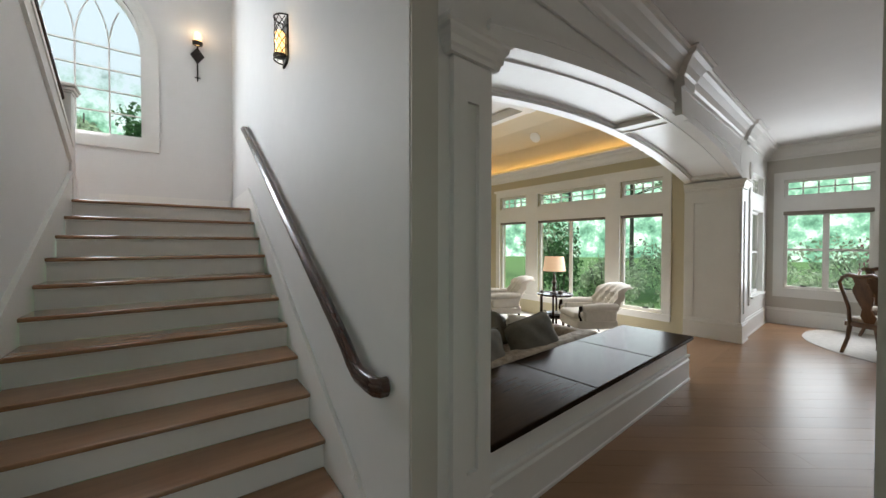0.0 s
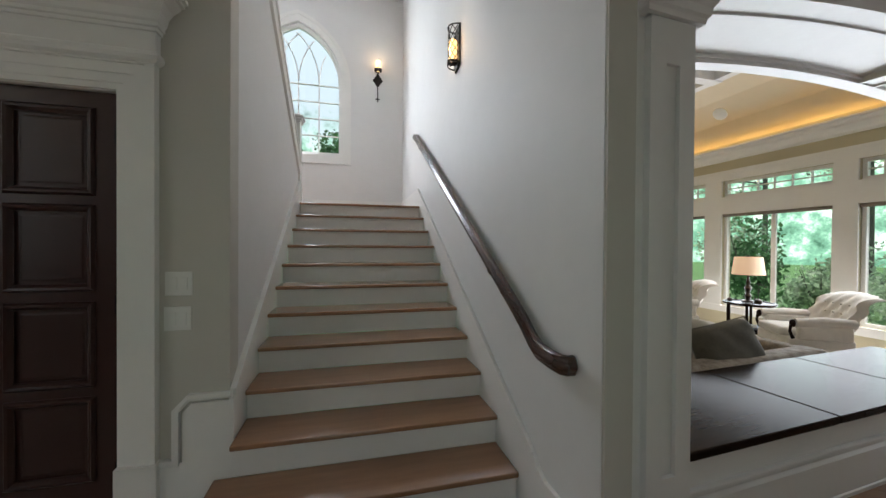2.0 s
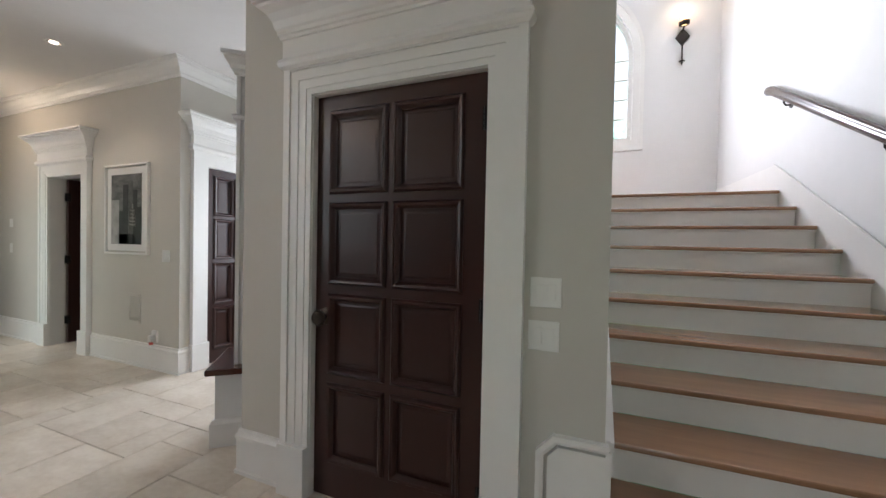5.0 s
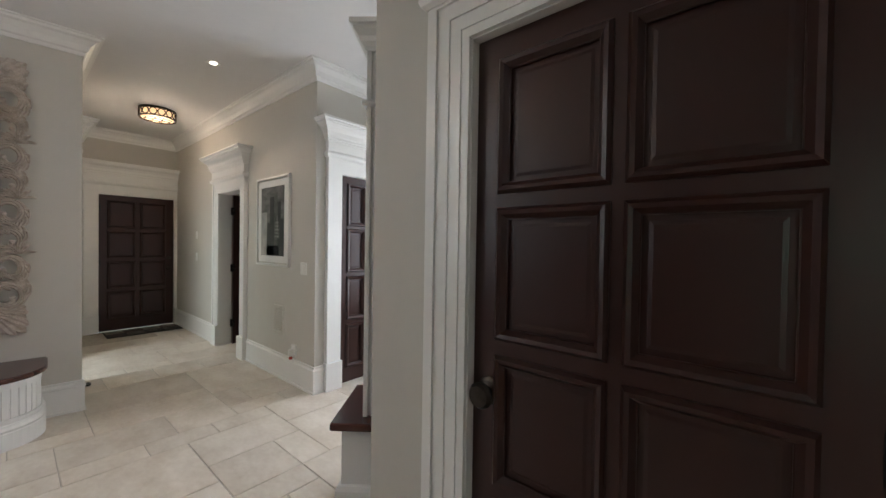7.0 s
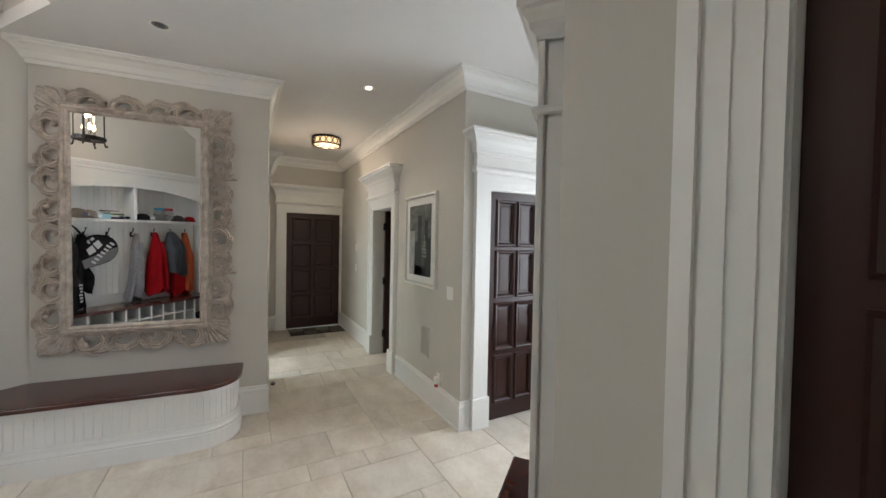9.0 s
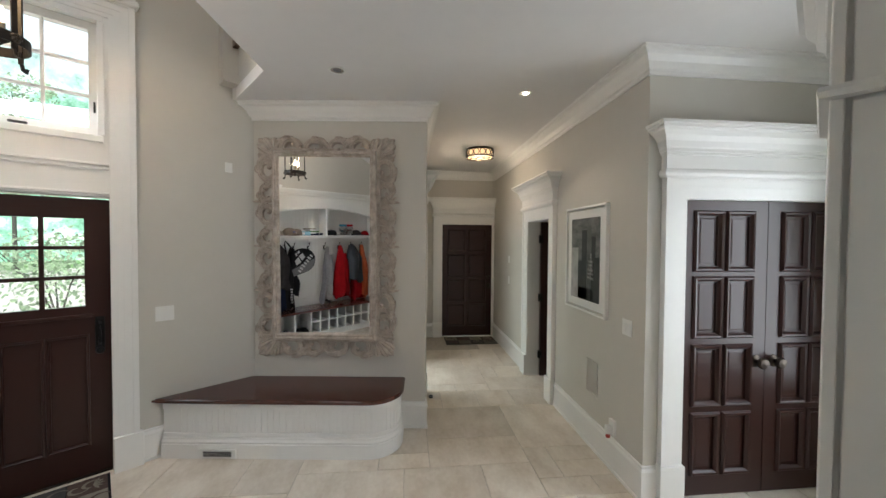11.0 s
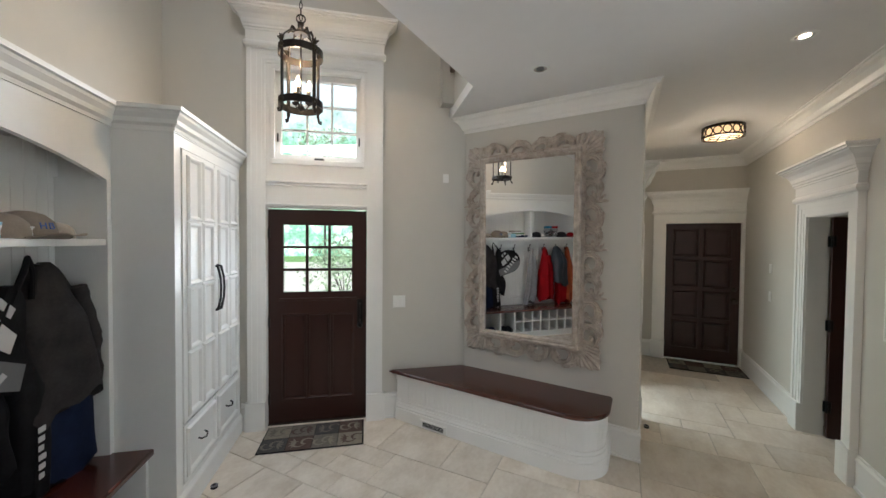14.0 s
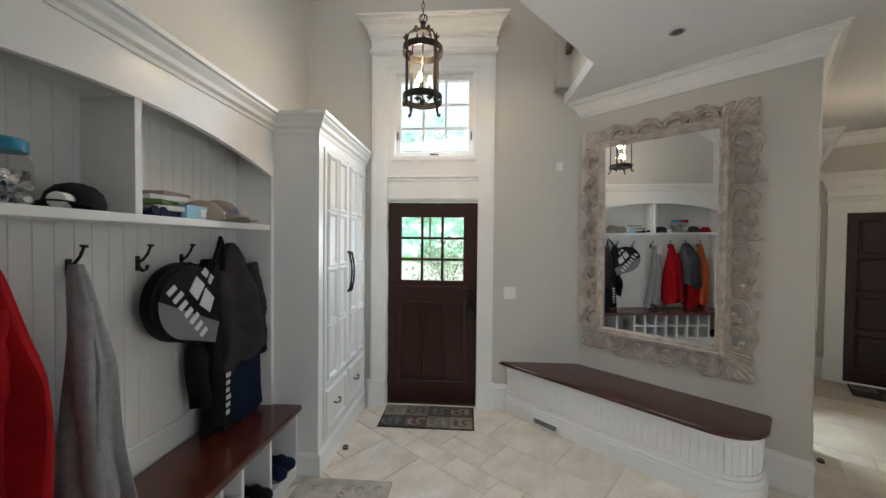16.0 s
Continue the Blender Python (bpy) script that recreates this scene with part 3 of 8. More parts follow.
# ---------- mouldings, doors and windows ----------
UPRIGHT = Matrix(((1, 0, 0, 0), (0, 0, -1, 0), (0, 1, 0, 0), (0, 0, 0, 1)))   # plan to elevation: up becomes out of the wall
ENTAB = [(-0.04, 0), (0.006, 0), (0.02, 0.012), (0.026, 0.03), (0.02, 0.048), (0.006, 0.06), (0.006, 0.15), (0.016, 0.152), (0.016, 0.168), (0.026, 0.172), (0.026, 0.19), (0.034, 0.20),
         (0.042, 0.235), (0.062, 0.268), (0.092, 0.292), (0.096, 0.304), (0.112, 0.306), (0.112, 0.322), (0.126, 0.326), (0.126, 0.345), (-0.04, 0.345)]
STEPS_IN = [(0.0, 0.03, 0.028), (0.03, 0.075, 0.033), (0.075, 0.125, 0.038), (0.125, 0.165, 0.048)]


def casing(name, m, x0, x1, top, label, plinth=0.27, entab=True, scale=1.0, foot=0.0):
    """A stepped casing round an opening, with plinth blocks and a deep entablature; front plane at y 0."""
    root = thing(name, m, label, "door casing", kind="structure")
    bm = bm_new()
    for a, b, out in STEPS_IN:
        a, b = a * scale, b * scale
        for s, x in ((-1, x0), (1, x1)):
            xa, xb = sorted((x + s * a, x + s * b))
            box(bm, xa, -out, plinth + foot, xb, 0.0, top + b)
        box(bm, x0 - a, -out, top + a, x1 + a, 0.0, top + b)
    part("architrave", bm, TRIM, root)
    if plinth:
        for s, x in ((-1, x0), (1, x1)):
            bm = bm_new()
            xa, xb = sorted((x - s * 0.002, x + s * 0.176))
            box(bm, xa, -0.06, foot, xb, 0.0, plinth + foot, bevel=0.004)
            part("plinth_block", bm, TRIM, root)
    if entab:
        bm = bm_new()
        e = 0.165 * scale
        sweep(bm, [(x0 - e, 0.0, top + e - 0.03), (x0 - e, -0.046, top + e - 0.03), (x1 + e, -0.046, top + e - 0.03), (x1 + e, 0.0, top + e - 0.03)], ENTAB)
        part("entablature", bm, TRIM, root)
    bm = bm_new()
    for xa, xb in ((x0 - 0.012, x0 + 0.004), (x1 - 0.004, x1 + 0.012)):
        box(bm, xa, -0.012, foot, xb, 0.14, top)
    box(bm, x0 + 0.004, -0.012, top - 0.004, x1 - 0.004, 0.14, top + 0.012)
    part("jamb", bm, TRIM, root)
    return root


PANEL_MOULD = [(-0.012, 0.0), (0.026, 0.0), (0.026, 0.006), (0.016, 0.019), (0.004, 0.016), (-0.004, 0.006), (-0.012, -0.004)]


def panel(parent, mat, x0, x1, z0, z1, y, name="panel", mould=PANEL_MOULD):
    """A raised and moulded panel on the plane y, proud towards -y."""
    bm = bm_new()
    sweep(bm, [(x0, z0), (x0, z1), (x1, z1), (x1, z0)], [(-o, u) for o, u in mould][::-1], Matrix.Translation((0, y, 0)) @ UPRIGHT, closed=True)
    a, d = 0.026, 0.036
    lo, hi = [(x0 + a, z0 + a), (x1 - a, z0 + a), (x1 - a, z1 - a), (x0 + a, z1 - a)], [(x0 + d, z0 + d), (x1 - d, z0 + d), (x1 - d, z1 - d), (x0 + d, z1 - d)]
    if x1 - x0 > 2.5 * d and z1 - z0 > 2.5 * d:
        back = [bm.verts.new((x, y + 0.012, z)) for x, z in lo]
        front = [bm.verts.new((x, y + 0.0100, z)) for x, z in hi]
        bm.faces.new(front)
        for i in range(4):
            bm.faces.new((back[i], back[(i + 1) % 4], front[(i + 1) % 4], front[i]))
    return part(name, bm, mat, parent)


def leaf_with_openings(parent, mat, w, h, holes, y0, y1, name="leaf"):
    bm = bm_new()
    wall(bm, 0, w, 0.008, h, y0, y1, holes)
    ob = part(name, bm, mat, parent)
    bm = bm_new()
    for x0, x1, z0, z1 in holes:
        box(bm, x0, y0 + 0.012, z0, x1, y1 - 0.006, z1)
    part("panel_field", bm, mat, ob)
    return ob


def knob(parent, x, z, y, mat=BRONZE, s=1.0):
    bm = bm_new()
    lathe(bm, [(0.034 * s, 0), (0.034 * s, 0.005), (0.029 * s, 0.009)], 8, Matrix.Translation((x, y, z)) @ pose(0, 0, 0, 90))
    lathe(bm, [(0.024 * s, 0.008), (0.022 * s, 0.011), (0.012 * s, 0.014), (0.011 * s, 0.035), (0.027 * s, 0.045), (0.031 * s, 0.058), (0.024 * s, 0.072), (0.0, 0.076)], 18, Matrix.Translation((x, y, z)) @ pose(0, 0, 0, 90))
    return part("knob", bm, mat, parent, "dark bronze door knob", smooth=True)


def hinge(parent, x, z, y, mat=BLACK):
    bm = bm_new()
    cyl(bm, (x, y, z - 0.05), (x, y, z + 0.05), 0.009, n=8)
    box(bm, x - 0.016, y + 0.002, z - 0.05, x + 0.016, y + 0.012, z + 0.05)
    part("hinge", bm, mat, parent)


ROWS8 = [(0.104, 0.279), (0.326, 0.501), (0.549, 0.725), (0.771, 0.95)]


def panel_door(name, m, w, h, cols, knob_x, hinge_x, label, leaf_y=0.022, z_rows=ROWS8, deadbolt=False):
    root = thing(name, m, label, "door", kind="structure")
    holes = [(a, b, c * h, d * h) for a, b in cols for c, d in z_rows]
    leaf = leaf_with_openings(root, DARKWOOD, w, h, holes, leaf_y, leaf_y + 0.045)
    for a, b, c, d in holes:
        panel(leaf, DARKWOOD, a, b, c, d, leaf_y)
    if knob_x is not None:
        knob(root, knob_x, 0.95, leaf_y, s=1.35)
        if deadbolt:
            knob(root, knob_x, 1.12, leaf_y, s=0.8)
    if hinge_x is not None:
        for z in (0.22, 1.05, h - 0.2):
            hinge(root, hinge_x, z, leaf_y - 0.004)
    return root


C8 = [(0.108, 0.396), (0.482, 0.785)]
casing("door_casing", pose(0, 0, 0), -2.90, -1.973, 2.092, "white stepped casing with a deep entablature round the closet door")
panel_door("door_1", pose(-2.895, 0, 0), 0.917, 2.087, C8, 0.065, 0.905, "dark mahogany eight-panel closet door, closed")
END = pose(-9.65, 0, 0, 0, 0, 90)
casing("door_casing", END, -0.135, 0.805, 2.095, "white stepped casing round the door at the hall's end")
panel_door("door_2", END @ pose(-0.13, 0, 0), 0.93, 2.09, [(0.12, 0.41), (0.51, 0.80)], 0.86, 0.012, "dark mahogany eight-panel door at the hall's end, closed", deadbolt=True)
DD = pose(-5.27, 0, 0, 0, 0, 90)
casing("door_casing", DD, 1.105, 2.425, 2.088, "white stepped casing round the double closet doors")
C4 = [(0.115, 0.285), (0.355, 0.525)]
panel_door("door_3", DD @ pose(1.11, 0, 0), 0.652, 2.082, C4, 0.585, 0.01, "dark mahogany double door leaf with eight narrow panels", z_rows=[(0.085, 0.275), (0.32, 0.505), (0.55, 0.735), (0.775, 0.955)])
panel_door("door_4", DD @ pose(1.767, 0, 0), 0.652, 2.082, [(0.127, 0.297), (0.367, 0.537)], 0.065, 0.64, "dark mahogany double door leaf with eight narrow panels", z_rows=[(0.085, 0.275), (0.32, 0.505), (0.55, 0.735), (0.775, 0.955)])
# open door on the hall's side
casing("door_casing", pose(0, 0.84, 0), -7.65, -6.93, 2.05, "white stepped casing round the open hall doorway")
root = thing("door_5", pose(-7.63, 0.985, 0, 0, 0, 84), "dark mahogany door standing open into a side room", "door", kind="structure")
leaf_with_openings(root, DARKWOOD, 0.70, 2.04, [(0.1, 0.31, c * 2.04, d * 2.04) for c, d in ROWS8] + [(0.39, 0.6, c * 2.04, d * 2.04) for c, d in ROWS8], -0.045, 0)
for z in (0.30, 1.05, 1.82):
    bm = bm_new()
    box(bm, -0.035, -0.06, z - 0.05, 0.02, -0.047, z + 0.05, bevel=0.003)
    cyl(bm, (-0.01, -0.064, z - 0.055), (-0.01, -0.064, z + 0.055), 0.009, n=8)
    part("hinge", bm, BLACK, root)
casing("door_casing", pose(0, -0.60, 0, 0, 0, 180), 7.27, 8.18, 2.09, "white stepped casing round a hall opening")

# front door
FRONT = ENTRY @ pose(0, 6.54, 0)
casing("door_casing", FRONT, 0.375, 1.305, 3.43, "tall white casing that frames the front door and its transom", scale=0.92)
bm = bm_new()
wall(bm, 0.375, 1.305, 2.10, 3.45, -0.014, 0.02, [(0.45, 1.25, 2.55, 3.38)], FRONT)
structure("trim_transom_panel", bm, TRIM, "white panelled board between door and transom", "trim")
bm = bm_new()
for z, o in ((2.115, 0.03), (2.30, 0.022), (2.33, 0.03)):
    box(bm, 0.378, -0.014 - o, z, 1.302, -0.0145, z + 0.018, FRONT, 0.004)
for a, b, c, d, o in ((0.43, 1.27, 2.50, 2.55, 0.03), (0.43, 1.27, 3.38, 3.42, 0.03), (0.42, 0.46, 2.55, 3.38, 0.026), (1.24, 1.28, 2.55, 3.38, 0.026)):
    box(bm, a, -0.014 - o, c, b, -0.0145, d, FRONT, 0.004)
structure("trim_transom_mould", bm, TRIM, "white mouldings round the transom window", "trim")
door = thing("door_6", FRONT @ pose(0.38, 0.055, 0), "dark mahogany front door with nine glass lites", "front door", kind="structure")
LX, LZ = [0.135, 0.338, 0.364, 0.549, 0.575, 0.778], [1.285, 1.489, 1.514, 1.709, 1.734, 1.937]
bm = bm_new()
lites = [(LX[i], LX[i + 1], LZ[j], LZ[j + 1]) for i in (0, 2, 4) for j in (0, 2, 4)]
slots = [(0.135, 0.335, 0.24, 1.06), (0.365, 0.555, 0.24, 1.06), (0.585, 0.785, 0.24, 1.06)]
wall(bm, 0, 0.92, 0.012, 2.085, 0, 0.045, lites + slots)
leaf = part("leaf", bm, DARKWOOD, door)
bm = bm_new()
for a, b, c, d in slots:
    box(bm, a, 0.016, c, b, 0.04, d)
part("panel_field", bm, DARKWOOD, leaf)
bm = bm_new()
box(bm, 0.10, -0.022, 1.20, 0.82, -0.0005, 1.225, bevel=0.005)
part("ledge", bm, DARKWOOD, leaf)
for a, b, c, d in lites:
    bm = bm_new()
    box(bm, a, 0.02, c, b, 0.026, d)
    pane = part("pane", bm, GLASS, leaf)
    pane.visible_shadow = False
for a, b, c, d in slots:
    bm = bm_new()
    sweep(bm, [(a, c), (a, d), (b, d), (b, c)], [(-o, u) for o, u in [(-0.012, 0.0), (0.014, 0.0), (0.012, 0.006), (0.0, 0.008), (-0.012, -0.012)]][::-1], UPRIGHT, closed=True)
    part("panel_moulding", bm, DARKWOOD, leaf)
bm = bm_new()
box(bm, 0.83, -0.014, 0.93, 0.885, -0.0005, 1.20, bevel=0.006)
tube(bm, [(0.857, -0.012, 1.16), (0.857, -0.05, 1.15), (0.857, -0.058, 1.09), (0.857, -0.05, 1.01), (0.857, -0.012, 0.99)], 0.008)
part("handle_set", bm, BLACK, door, "black handle set")
knob(door, 0.857, 0.955, -0.012, BLACK, 0.85)
for z in (0.25, 1.0, 1.85):
    hinge(door, 0.0, z, -0.01)
bm = bm_new()
box(bm, 0.0, -0.02, -0.002, 0.92, 0.1, 0.011)
part("threshold", bm, BRONZE, door)


def window_unit(name, m, x0, x1, z0, z1, cols, rows, label, frame_w=0.045, bar=0.02, depth=0.06, y=0.06, sash=0.0):
    """A window in an opening: outer frame, muntins and one pane of glass for each light."""
    root = thing(name, m, label, "window", kind="structure")
    bm = bm_new()
    wall(bm, x0, x1, z0, z1, y, y + depth, [(x0 + frame_w, x1 - frame_w, z0 + frame_w, z1 - frame_w)])
    part("window_frame", bm, TRIM, root)
    ax, bx, az, bz = x0 + frame_w, x1 - frame_w, z0 + frame_w, z1 - frame_w
    bm = bm_new()
    for i in range(1, cols):
        x = ax + (bx - ax) * i / cols
        box(bm, x - bar / 2, y + 0.012, az, x + bar / 2, y + depth - 0.012, bz)
    for j in range(1, rows):
        z = az + (bz - az) * j / rows
        box(bm, ax, y + 0.014, z - bar / 2, bx, y + depth - 0.014, z + bar / 2)
    if cols > 1 or rows > 1:
        part("muntin", bm, TRIM, root)
    else:
        bm.free()
    if sash:
        bm = bm_new()
        box(bm, ax, y + 0.005, sash - 0.02, bx, y + depth - 0.006, sash + 0.02)
        part("meeting_rail", bm, TRIM, root)
    for i in range(cols):
        for j in range(rows):
            bm = bm_new()
            g = 0.004
            box(bm, ax + (bx - ax) * i / cols + g, y + 0.028, az + (bz - az) * j / rows + g, ax + (bx - ax) * (i + 1) / cols - g, y + 0.032, az + (bz - az) * (j + 1) / rows - g)
            pane = part("pane", bm, GLASS, root)
            pane.visible_shadow = False
    return root


def window_handle(parent, x, z, y):
    bm = bm_new()
    box(bm, x - 0.045, y - 0.02, z - 0.01, x + 0.045, y, z + 0.01, bevel=0.005)
    part("crank_handle", bm, BLACK, parent)


win = window_unit("window_1", FRONT, 0.45, 1.25, 2.55, 3.38, 3, 3, "white transom window of nine lights over the front door", y=0.03, frame_w=0.055)
window_handle(win, 0.85, 2.57, 0.03)
for x in (0.475, 1.225):
    bm = bm_new()
    box(bm, x - 0.006, 0.012, 2.72, x + 0.006, 0.03, 2.80, bevel=0.003)
    part("latch", bm, BLACK, win)
# living room bank
LRW = pose(LRX, 0, 0, 0, 0, -90)
for i, (x0, x1, z0, z1) in enumerate(LR_HOLES):
    wide = x1 - x0 > 1.2
    upper = z0 > 2
    win = window_unit("window_2", LRW, x0, x1, z0, z1, (6 if wide else 4) if upper else (2 if wide else 1), 2 if upper else 1,
                "white transom window over the living room glass" if upper else "tall white framed living room window", y=0.05, bar=0.018 if upper else 0.07, frame_w=0.05)
    if not upper:
        bm = bm_new()
        box(bm, x0 + 0.005, 0.0, z1 - 0.055, x1 - 0.005, 0.048, z1 - 0.002, bevel=0.006)
        part("shade_cassette", bm, CAPFAB, win, "taupe roller shade rolled up")
        window_handle(win, x0 + (x1 - x0) * (0.25 if wide else 0.6), z0 + 0.06, 0.05)
bm = bm_new()
wall(bm, -4.60, -0.48, 0.14, 2.76, -0.03, 0.0, LR_HOLES, LRW)
structure("trim_living_windows", bm, TRIM, "broad white casing round the living room windows", "trim")
bm = bm_new()
wall(bm, -4.66, -0.42, 2.74, 2.80, -0.045, -0.0305, (), LRW)
box(bm, -4.62, -0.05, 0.235, -0.46, -0.031, 0.262, LRW)
structure("trim_living_head", bm, TRIM, "white head and stool mouldings", "trim")
# dining windows
DINE = WING @ pose(8.24, 0, 0, 0, 0, -90)
window_unit("window_3", DINE, 0.24, 1.30, 2.30, 2.62, 5, 2, "white transom window over the dining window", y=0.04)
win = window_unit("window_4", DINE, 0.24, 1.30, 0.66, 2.02, 2, 1, "white double hung dining window pair", y=0.04, bar=0.08, sash=1.36)
for x in (0.5, 1.03):
    window_handle(win, x, 0.71, 0.04)
bm = bm_new()
box(bm, 0.235, -0.045, 1.985, 1.305, -0.001, 2.05, bevel=0.01)
part("shade_cassette", bm, CAPFAB, win, "taupe roller shade rolled up")
bm = bm_new()
wall(bm, 0.10, 1.44, 0.50, 2.76, -0.025, 0.0, [(0.24, 1.30, 0.66, 2.02), (0.24, 1.30, 2.30, 2.62)], DINE)
structure("trim_dining_window", bm, TRIM, "white casing round the dining window", "trim")
window_unit("window_5", WING, 6.78, 7.75, 2.30, 2.62, 4, 2, "narrow white transom window", y=0.05)
window_unit("window_6", WING, 6.78, 7.75, 0.62, 2.02, 1, 1, "white double hung side window", y=0.05, sash=1.32)
bm = bm_new()
wall(bm, 6.64, 7.89, 0.48, 2.76, -0.022, 0.0, [(6.78, 7.75, 0.62, 2.02), (6.78, 7.75, 2.30, 2.62)], WING)
box(bm, 6.70, -0.06, 0.585, 7.83, -0.0225, 0.615, WING, 0.006)
structure("trim_side_window", bm, TRIM, "white casing and sill of the side window", "trim")
# window behind the first view
window_unit("window_9", pose(0, 2.5, 0), -4.9, -3.7, 0.6, 2.3, 2, 2, "white window of the alcove", y=0.03)
window_unit("window_7", pose(0, -3.30, 0), -1.35, -0.45, 0.8, 2.2, 2, 3, "white gridded window of the stair hall", y=0.03)

# arched stair window
ACX, AHW, AZ0, ASP, ARISE = -1.72, 0.70, 2.84, 4.02, 0.98
root = thing("window_8", pose(0, 4.25, 0), "tall white arched window with interlaced muntins", "window", kind="structure")


def arch_ring(bm, half_in, half_out, rise_in, rise_out, z0_in, z0_out, y0, y1, n=28):
    inner = ogive(ACX, ASP, half_in, rise_in, n)
    outer = ogive(ACX, ASP, half_out, rise_out, n)
    inner = [(ACX + half_in, z0_in)] + inner + [(ACX - half_in, z0_in)]
    outer = [(ACX + half_out, z0_in)] + outer + [(ACX - half_out, z0_in)]
    for (a, b), (c, d) in zip(zip(inner, inner[1:]), zip(outer, outer[1:])):
        plate(bm, [a, c, d, b], y0, y1)
    box(bm, ACX - half_out, y0, z0_out, ACX + half_out, y1, z0_in)


bm = bm_new()
arch_ring(bm, 0.70, 0.79, 0.98, 1.09, 2.84, 2.75, -0.022, 0.0)
arch_ring(bm, 0.79, 0.84, 1.09, 1.15, 2.75, 2.70, -0.034, 0.0)
part("casing", bm, TRIM, root)
bm = bm_new()
arch_ring(bm, 0.645, 0.70, 0.915, 0.98, 2.90, 2.84, 0.05, 0.11)
part("window_frame", bm, TRIM, root)
bm = bm_new()
for k in (-1, 0, 1):
    box(bm, ACX + 0.323 * k - 0.009, 0.065, 2.90, ACX + 0.323 * k + 0.009, 0.095, ASP)
for j in range(1, 5):
    z = 2.90 + (ASP - 2.90) * j / 4
    box(bm, ACX - 0.645, 0.066, z - 0.008, ACX + 0.645, 0.094, z + 0.008)
for k in (-2, -1, 0, 1, 2):
    for s in (-1, 1):
        pts = []
        for i in range(15):
            a = math.pi / 2 * i / 14
            x, z = 0.323 * k + s * 0.645 * (1 - math.cos(a)), 0.94 * math.sin(a)
            if (abs(x) + 0.33) ** 2 + z ** 2 < 0.985 ** 2:
                pts.append((ACX + x, 0.08, ASP + z))
        if len(pts) > 2:
            tube(bm, pts, 0.009, 6)
part("muntin", bm, TRIM, root)
bm = bm_new()
plate(bm, [(ACX - 0.645, 2.90), (ACX + 0.645, 2.90)] + ogive(ACX, ASP, 0.645, 0.915, 24), 0.078, 0.082)
pane = part("pane", bm, GLASS, root)
pane.visible_shadow = False

# ---------- stairs ----------
stairs = thing("staircase", pose(0, NOSE0, 0), "staircase with oak treads and white risers", "staircase", kind="structure")
for k in range(11):
    y, z = GOING * k, RISE * (k + 1)
    bm = bm_new()
    x0 = -1.545 if k == 0 else -1.468
    deep = GOING + 0.03 if k < 10 else 0.4
    box(bm, x0, y, z - 0.028, -0.022, y + deep, z, bevel=0.008)
    part("tread", bm, TREAD, stairs)
    bm = bm_new()
    box(bm, x0 + 0.004, y + 0.028, z - RISE, -0.024, y + 0.045, z - 0.0285)
    box(bm, x0 + 0.002, y + 0.012, z - 0.042, -0.023, y + 0.0275, z - 0.0285, bevel=0.003)
    part("riser", bm, TRIM, stairs)
bm = bm_new()
box(bm, -3.1, 2.85, 1.6, -0.0, 4.25, 1.856)
box(bm, -1.468, 2.88, 1.8, -0.022, 4.23, 1.859)
structure("floor_landing", bm, TREAD, "oak stair landing", "floor")
SIDE = pose(0, 0, 0, 0, 0, 90)
bm = bm_new()
plate(bm, [(-0.995, 0.0), (-0.30, 0.0), (2.52, 1.66), (2.52, 1.86), (4.25, 1.86), (4.25, 2.10), (2.62, 2.10), (-0.52, 0.345), (-0.56, 0.30), (-0.62, 0.27), (-0.995, 0.27)], 0.0, 0.02, SIDE)
structure("trim_skirt_right", bm, TRIM, "white skirting board climbing beside the stairs", "trim")
bm = bm_new()
plate(bm, [(-0.0, 0.0), (2.55, 1.5), (2.55, 2.12), (-0.0, 0.60)], 1.47, 1.4895, SIDE)
plate(bm, [(-0.01, 0.565), (2.55, 2.085), (2.55, 2.12), (-0.01, 0.60)], 1.458, 1.4705, SIDE)
structure("trim_skirt_left", bm, TRIM, "white skirting board climbing beside the stairs", "trim")
bm = bm_new()
plate(bm, [(-0.52, 0.335), (2.62, 2.09), (2.62, 2.115), (-0.53, 0.36)], 0.02, 0.03, SIDE)
box(bm, -1.5, 4.228, 1.859, 0.0, 4.25, 2.10)
structure("trim_landing_base", bm, TRIM, "white skirting cap and landing baseboard", "trim")
bm = bm_new()
plate(bm, [(-1.805, 0.0), (-1.488, 0.0), (-1.488, 0.545), (-1.66, 0.545), (-1.70, 0.50), (-1.70, 0.25), (-1.805, 0.25)], -0.022, -0.001)
sweep(bm, [(-1.805, 0.235), (-1.715, 0.235), (-1.715, 0.505), (-1.665, 0.56), (-1.478, 0.56)], [(0, 0), (0, 0.03), (-0.012, 0.034), (-0.03, 0.03), (-0.03, 0)], Matrix.Translation((0, 0, 0)) @ UPRIGHT)
box(bm, -1.4885, -0.022, 0.0, -1.468, 0.0, 0.56)
structure("trim_stair_block", bm, TRIM, "white baseboard stepping up to the stair skirt", "trim")
